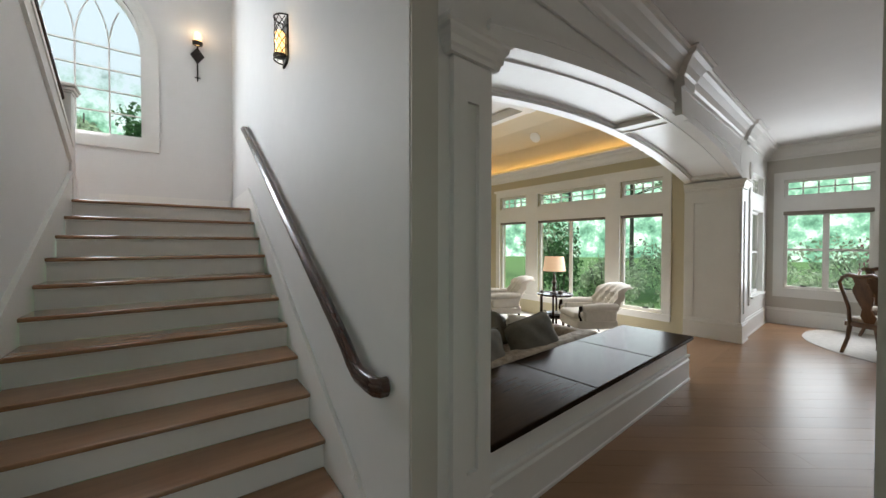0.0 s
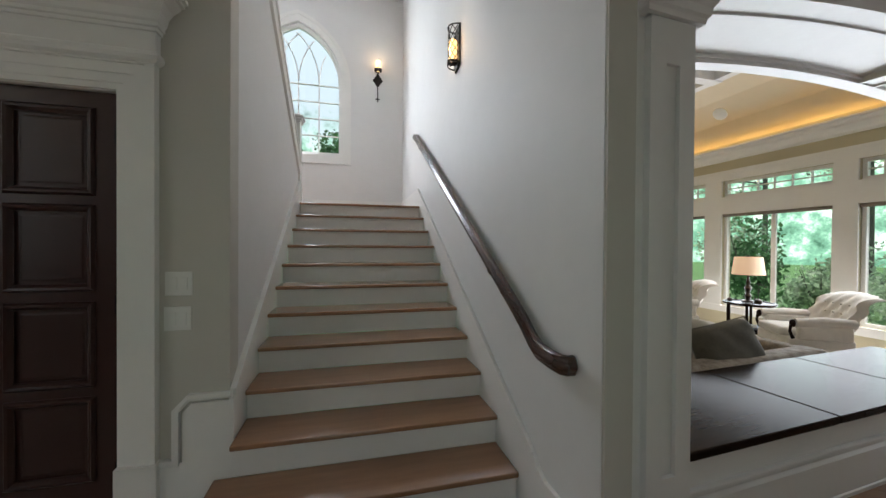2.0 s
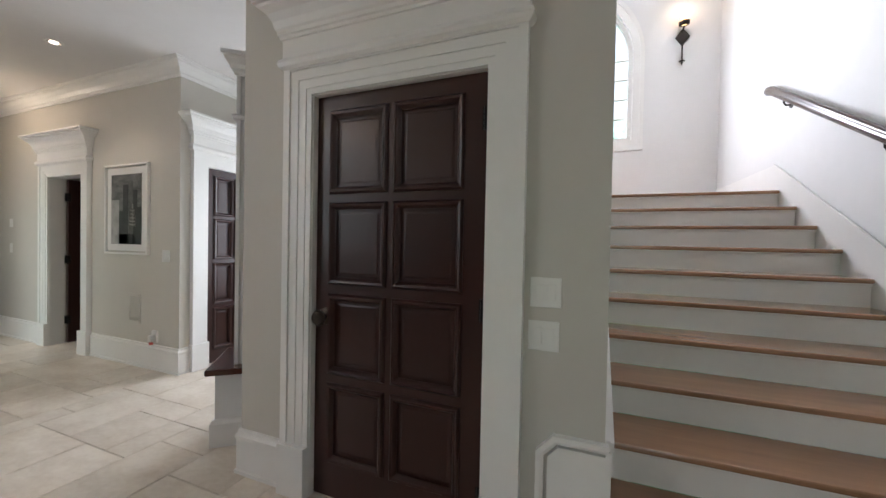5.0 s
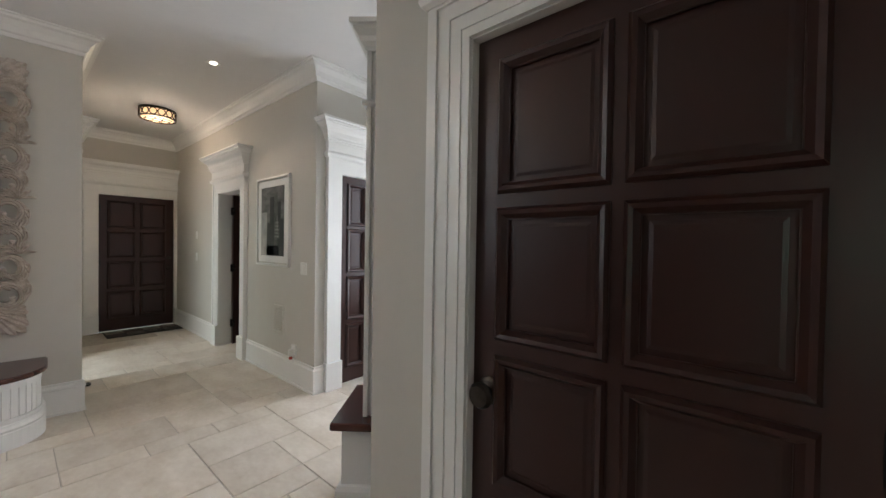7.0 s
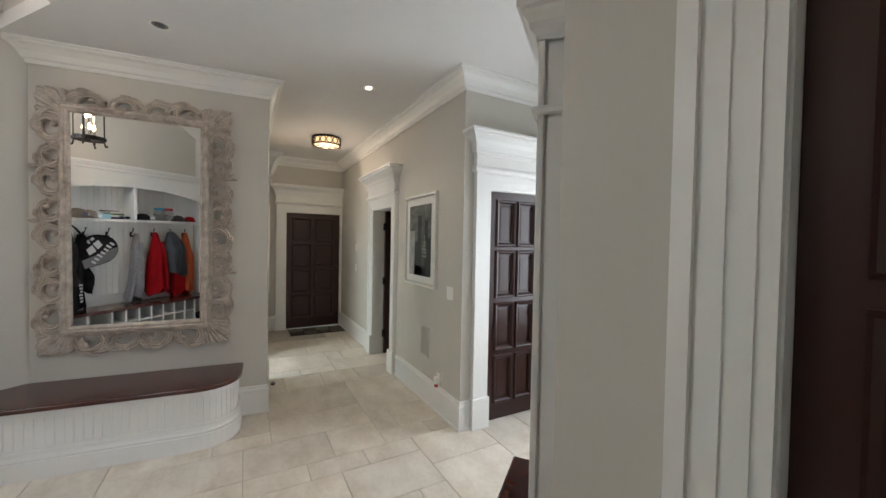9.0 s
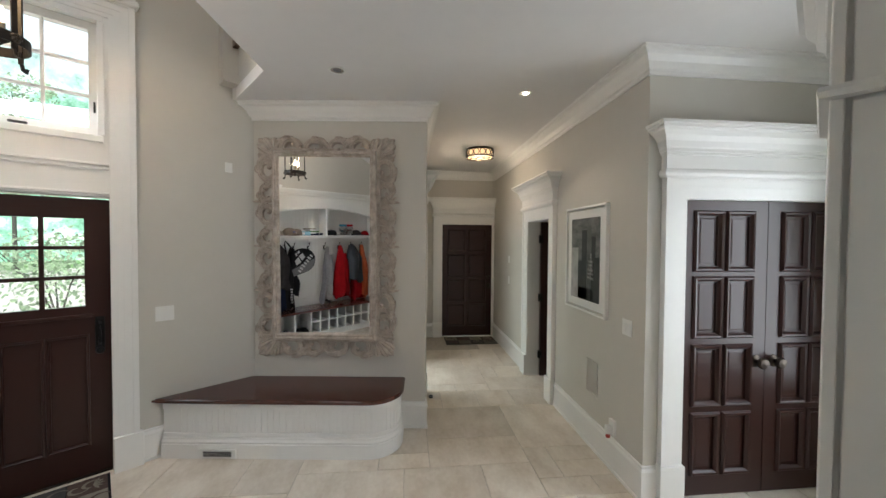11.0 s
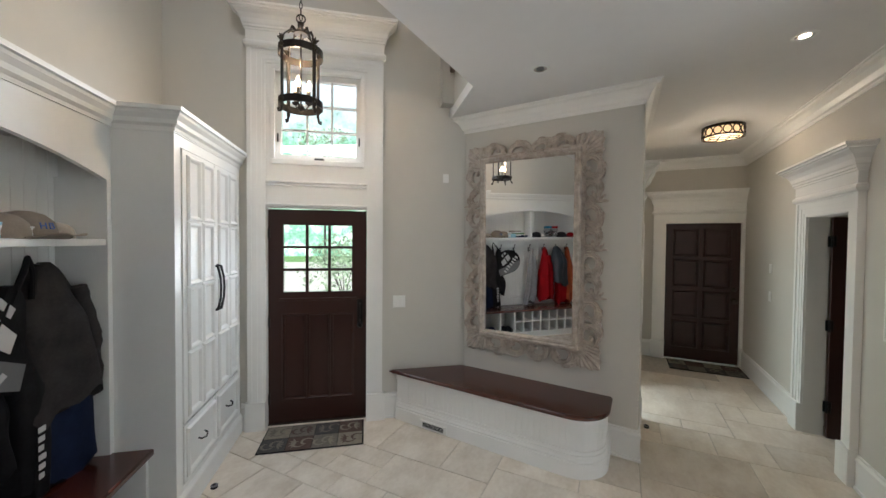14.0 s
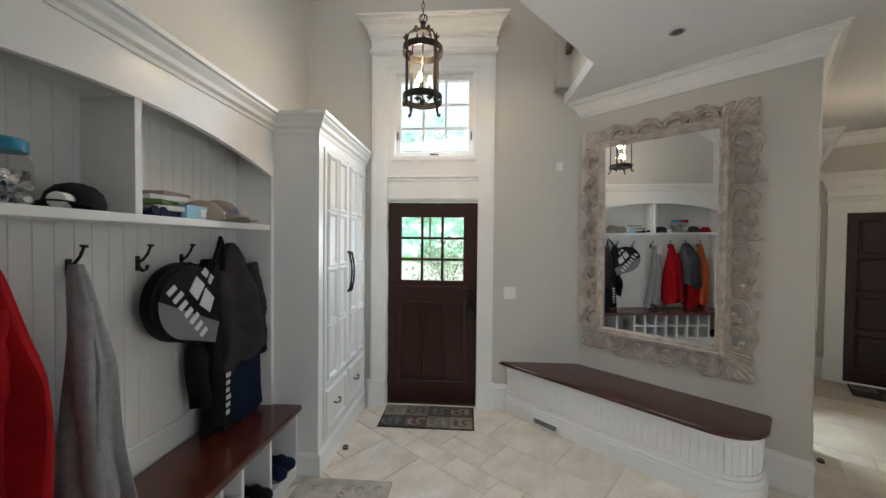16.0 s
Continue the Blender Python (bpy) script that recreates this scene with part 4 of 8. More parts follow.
# wall handrail
rail = thing("handrail", pose(0, 0, 0), "dark stained wooden handrail on iron brackets", "handrail")
bm = bm_new()
path = [(-0.012, -0.83, 0.905), (-0.040, -0.83, 0.905), (-0.054, -0.81, 0.905), (-0.056, -0.75, 0.905), (-0.056, -0.64, 0.912), (-0.056, -0.57, 0.95), (-0.056, -0.49, 1.01)]
path += [(-0.056, -0.40 + 0.5 * i, 1.066 + 0.2875 * i) for i in range(7)] + [(-0.056, 2.68, 2.82), (-0.045, 2.73, 2.835), (-0.012, 2.735, 2.835)]
for dz, r in ((0.0, 0.031), (0.018, 0.024), (-0.02, 0.022)):
    tube(bm, [(x, y, z - 0.03 + dz) for x, y, z in path], r, 12)
part("rail", bm, RAILWOOD, rail, smooth=True)
for y in (0.0, 1.25, 2.4):
    bm = bm_new()
    z = 1.066 + 0.575 * (y + 0.4) - 0.075
    tube(bm, [(-0.056, y, z + 0.02), (-0.052, y, z - 0.02), (-0.04, y, z - 0.04), (0.0, y, z - 0.04)], 0.008)
    cyl(bm, (-0.008, y, z - 0.04), (0.0, y, z - 0.04), 0.028)
    part("bracket", bm, IRON, rail)
# upper flight: stringer, newel, railing
bm = bm_new()
plate(bm, [(2.55, 2.20), (2.55, 2.36), (0.0, 3.92), (0.0, 3.76)], 1.465, 1.62, SIDE)
plate(bm, [(2.56, 2.34), (2.56, 2.385), (0.0, 3.945), (0.0, 3.90)], 1.455, 1.63, SIDE)
structure("trim_upper_stringer", bm, TRIM, "white stringer of the upper flight", "trim")
newel = thing("newel_post", pose(-1.55, 2.66, 1.859), "white square panelled newel post with a moulded cap", "newel post")
bm = bm_new()
box(bm, -0.075, -0.075, 0, 0.075, 0.075, 1.0, bevel=0.004)
box(bm, -0.085, -0.085, 0, 0.085, 0.085, 0.22, bevel=0.004)
part("shaft", bm, TRIM, newel)
bm = bm_new()
for s, z0, z1 in ((0.085, 0.98, 1.0), (0.1, 1.0, 1.03), (0.115, 1.03, 1.055)):
    box(bm, -s, -s, z0, s, s, z1, bevel=0.006)
box(bm, -0.09, -0.09, 1.055, 0.09, 0.09, 1.075, bevel=0.009)
part("cap", bm, TRIM, newel)
railing = thing("stair_railing", pose(-1.55, 0, 0), "dark rail on black wrought iron balusters", "railing")
bm = bm_new()
pts = [(0, 2.60 - 0.3 * i, 2.80 + 0.183 * i) for i in range(9)]
for dx, dz, r in ((0, 0.0, 0.03), (0.012, -0.018, 0.022), (-0.012, -0.018, 0.022)):
    tube(bm, [(x + dx, y, z + dz) for x, y, z in pts], r, 10)
part("rail", bm, RAILWOOD, railing, smooth=True)
for i in range(20):
    y = 2.50 - 0.118 * i
    zb, zt = 2.39 + 0.612 * (2.55 - y), 2.785 + 0.61 * (2.60 - y)
    bm = bm_new()
    for s in range(12):
        a, b = zb + (zt - zb) * s / 12, zb + (zt - zb) * (s + 1) / 12
        box(bm, -0.007, -0.007, 0, 0.007, 0.007, b - a, pose(0, y, a, 0, 0, 15 * s))
    if i % 2:
        zc = (zb + zt) / 2
        tube(bm, [(0, y - 0.045, zc), (0, y, zc + 0.075), (0, y + 0.045, zc), (0, y, zc - 0.075), (0, y - 0.045, zc)], 0.006, 6)
    part("baluster", bm, IRON, railing)

# ---------- crown mouldings and baseboards ----------


def moulding(name, path, profile, label, z=0.0):
    bm = bm_new()
    sweep(bm, [(x, y, z) for x, y in path], profile)
    return structure(name, bm, TRIM, label, "trim")


moulding("trim_crown_picture", [(-9.65, 0.84), (-5.27, 0.84), (-5.27, 2.5)], CROWN, "white crown moulding along the picture wall", CE)
bm = bm_new()
sweep(bm, [(-9.65, 0.84, CE), (-9.65, -0.60, CE), (-6.40, -0.60, CE), (-6.58, -2.32, CE)][::-1], [(o, z) for o, z in CROWN])
structure("trim_crown_mirror", bm, TRIM, "white crown moulding over the mirror wall", "trim")
bm = bm_new()
sweep(bm, [(-3.40, 1.0), (-3.40, 0.0), (-3.075, 0.0)], BASE)
structure("trim_base_closet", bm, TRIM, "white moulded baseboard of the closet wall", "trim")
bm = bm_new()
sweep(bm, [(-6.75, 0.84), (-5.27, 0.84), (-5.27, 0.93)], BASE)
sweep(bm, [(-9.65, 0.84), (-7.83, 0.84)], BASE)
structure("trim_base_picture", bm, TRIM, "white moulded baseboard of the picture wall", "trim")
bm = bm_new()
sweep(bm, [(-6.425, -0.84), (-6.40, -0.60), (-7.09, -0.60)][::1], BASE)
sweep(bm, [(-8.35, -0.60), (-9.65, -0.60), (-9.65, -0.31)], BASE)
structure("trim_base_mirror", bm, TRIM, "white moulded baseboard of the mirror wall", "trim")
bm = bm_new()
sweep(bm, [(1.47, 6.54), (1.62, 6.54)], BASE, ENTRY)
sweep(bm, [(0.16, 6.54), (0.21, 6.54)], BASE, ENTRY)
structure("trim_base_front", bm, TRIM, "white moulded baseboard beside the front door", "trim")

# arch wing mouldings
bm = bm_new()
big = [(o * 1.5, z * 1.5) for o, z in CROWN]
sweep(bm, [(0.0, 0.0, CW), (3.15, 0.0, CW), (3.15, -0.06, CW), (3.40, -0.06, CW), (3.40, 0.0, CW), (AX1 + 0.10, 0.0, CW), (AX1 + 0.10, -0.05, CW), (AX1 + 0.45, -0.05, CW), (AX1 + 0.45, 0.0, CW), (8.24, 0.0, CW), (8.24, -4.0, CW)], big, WING)
structure("trim_crown_wing", bm, TRIM, "deep white crown moulding over the arch", "trim")
bm = bm_new()
step = [(0.0, 0.05, 0.030), (0.05, 0.09, 0.020), (0.09, 0.115, 0.028)]
for lo, hi, out in step:
    for a, b in zip(xs, xs[1:]):
        if not (3.12 < (a + b) / 2 < 3.42):
            plate(bm, [(a, arch_z(a, lo)), (b, arch_z(b, lo)), (b, arch_z(b, hi)), (a, arch_z(a, hi))], -out, 0.0, WING)
box(bm, 0.30, -0.02, 2.80, 3.14, 0.0, 2.84, WING, 0.004)
box(bm, 3.41, -0.02, 2.80, AX1, 0.0, 2.84, WING, 0.004)
structure("trim_arch_band", bm, TRIM, "white moulded band along the arch", "trim")
bm = bm_new()
plate(bm, [(3.17, APEX - 0.012), (3.38, APEX - 0.012), (3.43, CW - 0.2), (3.12, CW - 0.2)], -0.06, 0.0, WING)
plate(bm, [(3.13, CW - 0.28), (3.42, CW - 0.28), (3.44, CW - 0.2), (3.11, CW - 0.2)], -0.09, -0.0605, WING)
structure("trim_keystone", bm, TRIM, "white keystone block at the crown of the arch", "trim")
# soffit panels: raised borders that leave two sunk fields, each edged by a bead
bm = bm_new()


def soffit_strip(a, b, y0, y1, lo, hi):
    plate(bm, [(a, arch_z(a, lo)), (b, arch_z(b, lo)), (b, arch_z(b, hi)), (a, arch_z(a, hi))], y0, y1, WING)


for a, b in zip(xs, xs[1:]):
    for y0, y1, lo in ((0.0, 0.10, 0.004), (DEEP - 0.10, DEEP, 0.004), (0.10, 0.125, -0.008), (DEEP - 0.125, DEEP - 0.10, -0.008), (0.125, 0.15, 0.018), (DEEP - 0.15, DEEP - 0.125, 0.018)):
        soffit_strip(a, b, y0, y1, lo, 0.05)
for x in (AX0 + 0.09, 3.275, AX1 - 0.09):
    soffit_strip(x - 0.09, x + 0.09, 0.125, DEEP - 0.125, 0.003, 0.05)
    for e in (x - 0.115, x + 0.09):
        soffit_strip(e, e + 0.025, 0.125, DEEP - 0.125, -0.008, 0.05)
structure("trim_arch_soffit", bm, TRIM, "white sunk panels under the arch", "trim")
# piers: pilaster boards, caps, bases
bm = bm_new()
for x0, x1 in ((0.27, AX0 + 0.004), (AX1 - 0.004, AX1 + 0.30)):
    wall(bm, x0, x1, 0.0, 2.28, -0.03, 0.0, [(x0 + 0.085, x1 - 0.085, 0.40, 2.10)], WING)
    box(bm, x0 + 0.086, -0.012, 0.40, x1 - 0.086, -0.001, 2.10, WING)
wall(bm, 0.0, DEEP, LOW, 2.28, AX1 - 0.022, AX1 - 0.001, [(0.13, DEEP - 0.13, 0.30, 2.10)], WING @ pose(0, 0, 0, 0, 0, 0) @ Matrix(((0, 1, 0, 0), (1, 0, 0, 0), (0, 0, 1, 0), (0, 0, 0, 1))))
wall(bm, 0.0, DEEP, 0.45, 2.28, AX0 + 0.001, AX0 + 0.022, [(0.13, DEEP - 0.13, 0.55, 2.10)], WING @ Matrix(((0, 1, 0, 0), (1, 0, 0, 0), (0, 0, 1, 0), (0, 0, 0, 1))))
structure("trim_pilasters", bm, TRIM, "white panelled pilasters of the arch", "trim")
capital = [(-0.01, 0), (0.012, 0), (0.016, 0.02), (0.026, 0.03), (0.03, 0.06), (0.045, 0.08), (0.048, 0.10), (0.06, 0.105), (0.06, 0.13), (-0.01, 0.13)]
bm = bm_new()
sweep(bm, [(0.25, 0.0, 2.285), (0.25, -0.035, 2.285), (AX0 + 0.026, -0.035, 2.285), (AX0 + 0.026, DEEP, 2.285)], capital, WING)
sweep(bm, [(AX1 - 0.026, DEEP, 2.285), (AX1 - 0.026, -0.035, 2.285), (AX1 + 0.32, -0.035, 2.285), (AX1 + 0.32, 0.0, 2.285)], capital, WING)
structure("trim_capitals", bm, TRIM, "white moulded capitals of the arch", "trim")
bm = bm_new()
sweep(bm, [(0.0, 0.0), (0.24, 0.0), (0.24, -0.035), (AX0, -0.035), (AX0, 0.0295), (3.72, 0.0295), (3.72, DEEP)], BASE, WING)
sweep(bm, [(AX1 - 0.024, DEEP), (AX1 - 0.024, -0.035), (AX1 + 0.32, -0.035), (AX1 + 0.32, 0.0), (8.24, 0.0), (8.24, -4.0)], [(o, z * 1.15) for o, z in BASE], WING)
box(bm, AX0, 0.0, 0.255, 3.735, 0.03, 0.28, WING, 0.006)
structure("trim_base_wing", bm, TRIM, "white moulded baseboard of the low wall and piers", "trim")
# dark top on the low wall, three boards
cap = thing("ledge_top", WING, "dark brown stained wooden ledge on the low wall", "ledge", kind="structure")
for a, b in ((AX0 + 0.024, 1.62), (1.624, 2.66), (2.664, 3.77)):
    bm = bm_new()
    box(bm, a, -0.02, 0.43, b, DEEP + 0.02, 0.47, bevel=0.008)
    part("board", bm, TOPWOOD, cap)
bm = bm_new()
box(bm, 3.75, 0.02, -0.20, AX1, 0.32, -0.17, WING, 0.006)
box(bm, 3.75, 0.02, LOW, AX1, DEEP, LOW + 0.17, WING)
structure("stairs_living", bm, OAK, "oak step down into the living room", "steps")

# ---------- entry: carved mirror ----------
MIR = pose(-6.40, -0.60, 0, 0, 0, 84)
mirror = thing("wall_mirror", MIR, "tall mirror in a carved limed wood scroll frame", "mirror")
MX0, MX1, MZ0, MZ1 = -1.61, -0.27, 0.665, 2.77      # outer edge of the frame
GX0, GX1, GZ0, GZ1 = -1.36, -0.517, 0.915, 2.557      # glass
bm = bm_new()
gw, gh = (GX1 - GX0) / 2, (GZ1 - GZ0) / 2
box(bm, -gw - 0.02, -0.003, -gh - 0.02, gw + 0.02, 0.003, gh + 0.02)
glass = part("glass", bm, MIRROR, mirror, "bevelled mirror glass")
glass.matrix_local = pose((GX0 + GX1) / 2, -0.064, (GZ0 + GZ1) / 2, 0.7, 0, 0.9)
bm = bm_new()
wall(bm, GX0 - 0.085, GX1 + 0.085, GZ0 - 0.085, GZ1 + 0.085, -0.045, -0.004, [(GX0, GX1, GZ0, GZ1)])
part("backing", bm, CARVED, mirror)
bm = bm_new()
fillet = [(0.0, 0.0), (0.0, 0.055), (0.012, 0.066), (0.028, 0.06), (0.036, 0.07), (0.05, 0.068), (0.056, 0.055), (0.056, 0.0)]
sweep(bm, [(GX0, GZ0), (GX0, GZ1), (GX1, GZ1), (GX1, GZ0)], [(-o, u) for o, u in fillet][::-1], Matrix.Translation((0, -0.03, 0)) @ UPRIGHT, closed=True)
part("inner_moulding", bm, CARVED, mirror)


def fluted(bm, path, widths, lift, ribs=3, base=0.022):
    """A carved band along a line in x and z: domed, with running flutes, its width given at each point."""
    rings, n = [], len(path)
    for i, (x, z) in enumerate(path):
        dx, dz = path[min(i + 1, n - 1)][0] - path[max(i - 1, 0)][0], path[min(i + 1, n - 1)][1] - path[max(i - 1, 0)][1]
        d = math.hypot(dx, dz) or 1.0
        nx, nz, w = -dz / d, dx / d, widths[i]
        ring = []
        for k in range(13):
            o = k / 6 - 1
            dome = lift * min(1.0, w / 0.02) * math.sqrt(max(0.0, 1 - 0.9 * o * o))
            flute = 0.0045 * min(1.0, w / 0.02) * math.cos(2 * math.pi * ribs * (o + 1) / 2)
            ring.append(bm.verts.new((x + nx * w * o, -base - dome + flute, z + nz * w * o)))
        ring += [bm.verts.new((x + nx * w * 0.9, -0.004, z + nz * w * 0.9)), bm.verts.new((x - nx * w * 0.9, -0.004, z - nz * w * 0.9))]
        rings.append(ring)
    for r, q in zip(rings, rings[1:]):
        for k in range(15):
            bm.faces.new((r[k], r[(k + 1) % 15], q[(k + 1) % 15], q[k]))
    bm.faces.new(rings[0])
    bm.faces.new(rings[-1][::-1])


def scroll_mesh(eye=0.080):
    """A carved C-scroll round an open oval eye, ending in a knob, with an acanthus tail that runs on along the frame."""
    bm = bm_new()
    pts, wid = [], []
    for i in range(40):
        k = i / 39
        a = math.radians(-70 + 400 * k)
        r = eye * (1.0 if k < 0.72 else 1 - 0.62 * ((k - 0.72) / 0.28) ** 1.3)
        pts.append((r * 0.92 * math.cos(a), r * 1.08 * math.sin(a)))
        wid.append(0.010 + 0.020 * math.sin(math.pi * min(1.0, 0.15 + 0.85 * k)) ** 0.7)
    fluted(bm, pts, wid, 0.028, 3, 0.016)
    bmesh.ops.create_icosphere(bm, subdivisions=2, radius=1, matrix=Matrix.Translation((pts[-1][0], -0.05, pts[-1][1])) @ Matrix.Diagonal((0.019, 0.022, 0.019, 1)))
    for j, (x0, z0, turn, long) in enumerate(((0.075, 0.045, 62, 0.12), (0.055, 0.085, 95, 0.11), (0.088, 0.0, 38, 0.09), (-0.078, -0.03, 238, 0.10), (-0.055, -0.08, 268, 0.11), (-0.088, 0.02, 205, 0.07))):
        line, wide = [], []
        for i in range(9):
            k = i / 8
            a = math.radians(turn + 55 * k)
            line.append((x0 + long * k * math.cos(a), z0 + long * k * math.sin(a)))
            wide.append(0.005 + 0.019 * math.sin(math.pi * (0.25 + 0.72 * k)))
        fluted(bm, line, wide, 0.022 + 0.004 * (j % 3), 2, 0.016)
    for v in bm.verts:
        if abs(v.co.x) > 0.112:
            v.co.x = math.copysign(0.112 + (abs(v.co.x) - 0.112) * 0.25, v.co.x)
    return mesh_of(bm, "scroll", CARVED, True)


def leaf_mesh():
    """An acanthus spray: lobes fanning out of one point and curling at the tips."""
    bm = bm_new()
    for j in range(5):
        a = math.radians(-60 + 30 * j)
        line = [(0.019 * i * math.cos(a + 0.05 * i * (j - 2) / 2), 0.019 * i * math.sin(a + 0.05 * i * (j - 2) / 2)) for i in range(9)]
        fluted(bm, line, [0.010, 0.015, 0.019, 0.022, 0.023, 0.022, 0.019, 0.014, 0.005], 0.03 - 0.004 * abs(j - 2), 2, 0.018)
    return mesh_of(bm, "leaf_spray", CARVED, True)


def corner_mesh(side=0.222):
    """A square corner shell: fluted lobes from the inner corner out to the two outer edges."""
    bm = bm_new()
    for j in range(9):
        a = math.radians(4 + 82 * j / 8)
        long = side / max(math.cos(a), math.sin(a)) * (0.97 if j % 2 else 0.92)
        line = [(long * i / 10 * math.cos(a), long * i / 10 * math.sin(a)) for i in range(11)]
        fluted(bm, line, [0.006 + 0.037 * (i / 10) ** 0.8 * math.sqrt(max(0.0, 1 - (i / 10) ** 8)) for i in range(11)], 0.020 if j % 2 else 0.016, 2, 0.018)
    return mesh_of(bm, "corner_leaf", CARVED, True)


SCROLL, LEAFCARVE, CORNER = scroll_mesh(), leaf_mesh(), corner_mesh()


def carve(name, me, x, z, turn, flip=False, s=1.0):
    ob = new(name, me)
    ob.parent = mirror
    ob.matrix_local = pose(x, 0, z, 0, turn, 0) @ Matrix.Diagonal((-s if flip else s, 1, s, 1))
    return ob


mxc = (MX0 + MX1) / 2
for z, turn in ((MZ0 + 0.118, 90), (MZ1 - 0.118, -90)):
    for i, dx in enumerate((-0.325, -0.11, 0.11, 0.325)):
        carve("scroll", SCROLL, mxc + dx, z, turn, (i in (1, 2)), 1.0 if i in (0, 3) else 0.92)
    for dx, t in ((-0.215, 0), (0.0, 90), (0.215, 180)):
        carve("leaf_spray", LEAFCARVE, mxc + dx, z - (0.07 if turn < 0 else -0.07), t if turn > 0 else -t, False, 0.62)
for x, right in ((MX0 + 0.118, False), (MX1 - 0.118, True)):
    for i in range(8):
        carve("scroll", SCROLL, x, 0.985 + 0.2085 * i, 0 if right else 180, bool(i % 2), 1.0 if i in (0, 7) else (0.86, 0.94)[i % 2])
    for i in range(7):
        carve("leaf_spray", LEAFCARVE, x + (0.05 if right else -0.05) * (1 if i % 2 else -1), 1.09 + 0.2085 * i, (90, 270)[i % 2], False, 0.6)
for x, z, t in ((MX0 + 0.235, MZ0 + 0.235, 180), (MX1 - 0.235, MZ0 + 0.235, 90), (MX1 - 0.235, MZ1 - 0.235, 0), (MX0 + 0.235, MZ1 - 0.235, 270)):
    carve("corner_leaf", CORNER, x, z, t)

# ---------- entry: bench under the mirror ----------
bench = thing("entry_bench", pose(-6.55, -2.25, 0), "white beadboard bench with a mahogany seat under the mirror", "bench")
OFF = Matrix.Translation((6.55, 2.25, 0))
ARC = [(-6.19 + 0.24 * math.cos(math.radians(a)), -1.08 + 0.24 * math.sin(math.radians(a))) for a in range(-6, 85, 10)]
BPATH = [(-6.115, -2.76)] + ARC + [(-6.42, -0.83)]
bm = bm_new()
prism(bm, [(-6.56, -2.22)] + BPATH, 0.0, 0.45, OFF)
part("body", bm, TRIM, bench)
bm = bm_new()
sweep(bm, BPATH, [(0, 0.0), (0.032, 0.0), (0.032, 0.115), (0.026, 0.12), (0.03, 0.135), (0.02, 0.15), (0.016, 0.165), (0, 0.17)], OFF)
sweep(bm, BPATH, [(0, 0.17), (0.012, 0.17), (0.012, 0.20), (0, 0.20)], OFF)
sweep(bm, BPATH, [(0, 0.40), (0.012, 0.40), (0.012, 0.449), (0, 0.449)], OFF)
part("base_moulding", bm, TRIM, bench)
run, last = [], None
for a, b in zip(BPATH, BPATH[1:]):
    a, b = Vector(a), Vector(b)
    length = (b - a).length
    count = max(1, round(length / 0.05))
    for i in range(count):
        run.append((a + (b - a) * (i + 0.5) / count, b - a, length / count))
for p, d, step_l in run[2:]:
    bm = bm_new()
    box(bm, -step_l / 2 + 0.002, -0.006, 0.20, step_l / 2 - 0.002, 0.0, 0.40, OFF @ Matrix.Translation((p.x, p.y, 0)) @ pose(0, 0, 0, 0, 0, math.degrees(math.atan2(d.y, d.x))), 0.002, 1)
    part("bead_board", bm, TRIM, bench)
bm = bm_new()
SARC = [(-6.17 + 0.27 * math.cos(math.radians(a)), -1.08 + 0.28 * math.sin(math.radians(a))) for a in range(-6, 85, 9)]
seat_poly = [(-6.565, -2.235), (-6.085, -2.835)] + SARC + [(-6.42, -0.79)]
prism(bm, seat_poly, 0.452, 0.488, OFF)
bmesh.ops.bevel(bm, geom=[e for e in bm.edges if abs(e.verts[0].co.z - e.verts[1].co.z) < 1e-5], offset=0.010, segments=3, affect="EDGES")
part("seat", bm, SEATWOOD, bench, "polished dark mahogany seat board")
register = thing("floor_register", pose(-6.034, -2.30, 0.0, 0, 0, 84), "white vent register with a pierced black grille", "vent")
bm = bm_new()
box(bm, -0.15, -0.012, 0.012, 0.15, 0.0, 0.085, bevel=0.004)
part("plate", bm, TRIM, register)
bm = bm_new()
box(bm, -0.115, -0.0145, 0.028, 0.115, -0.0125, 0.07)
part("grille", bm, BLACK, register)
bm = bm_new()
for i in range(14):
    x = -0.11 + 0.0165 * i
    tube(bm, [(x, -0.016, 0.03), (x + 0.008, -0.016, 0.045), (x, -0.016, 0.056), (x + 0.008, -0.016, 0.068)], 0.0016, 5)
part("tracery", bm, TRIM, register)

# ---------- entry: cubby wall and wardrobe ----------
CUB = ENTRY @ pose(0, 0, 0, 0, 0, 90)     # x along the cubbies towards the front door, y into the wall
CAB_CROWN = [(0, 0), (0.008, 0), (0.012, 0.02), (0.03, 0.035), (0.034, 0.06), (0.055, 0.085), (0.06, 0.10), (0.075, 0.105), (0.075, 0.13), (0, 0.13)]
ward = thing("wardrobe", CUB @ pose(5.37, 0.46, 0), "tall white panelled wardrobe with black handles, closed", "wardrobe")
BACK = Matrix.Translation((-5.37, -0.46, 0))
bm = bm_new()
box(bm, 5.37, -0.13, 0.0, 6.53, 0.46, 2.45, BACK)
part("body", bm, CAB, ward)
bm = bm_new()
sweep(bm, [(5.37, 0.21, 2.45), (5.37, -0.15, 2.45), (6.53, -0.15, 2.45)], CAB_CROWN, BACK)
box(bm, 5.36, -0.155, 2.44, 6.53, 0.46, 2.455, BACK)
part("crown", bm, CAB, ward)
bm = bm_new()
sweep(bm, [(5.37, 0.0), (5.37, -0.15), (6.53, -0.15)], [(0, 0), (0.022, 0), (0.022, 0.14), (0.012, 0.155), (0, 0.165)], BACK)
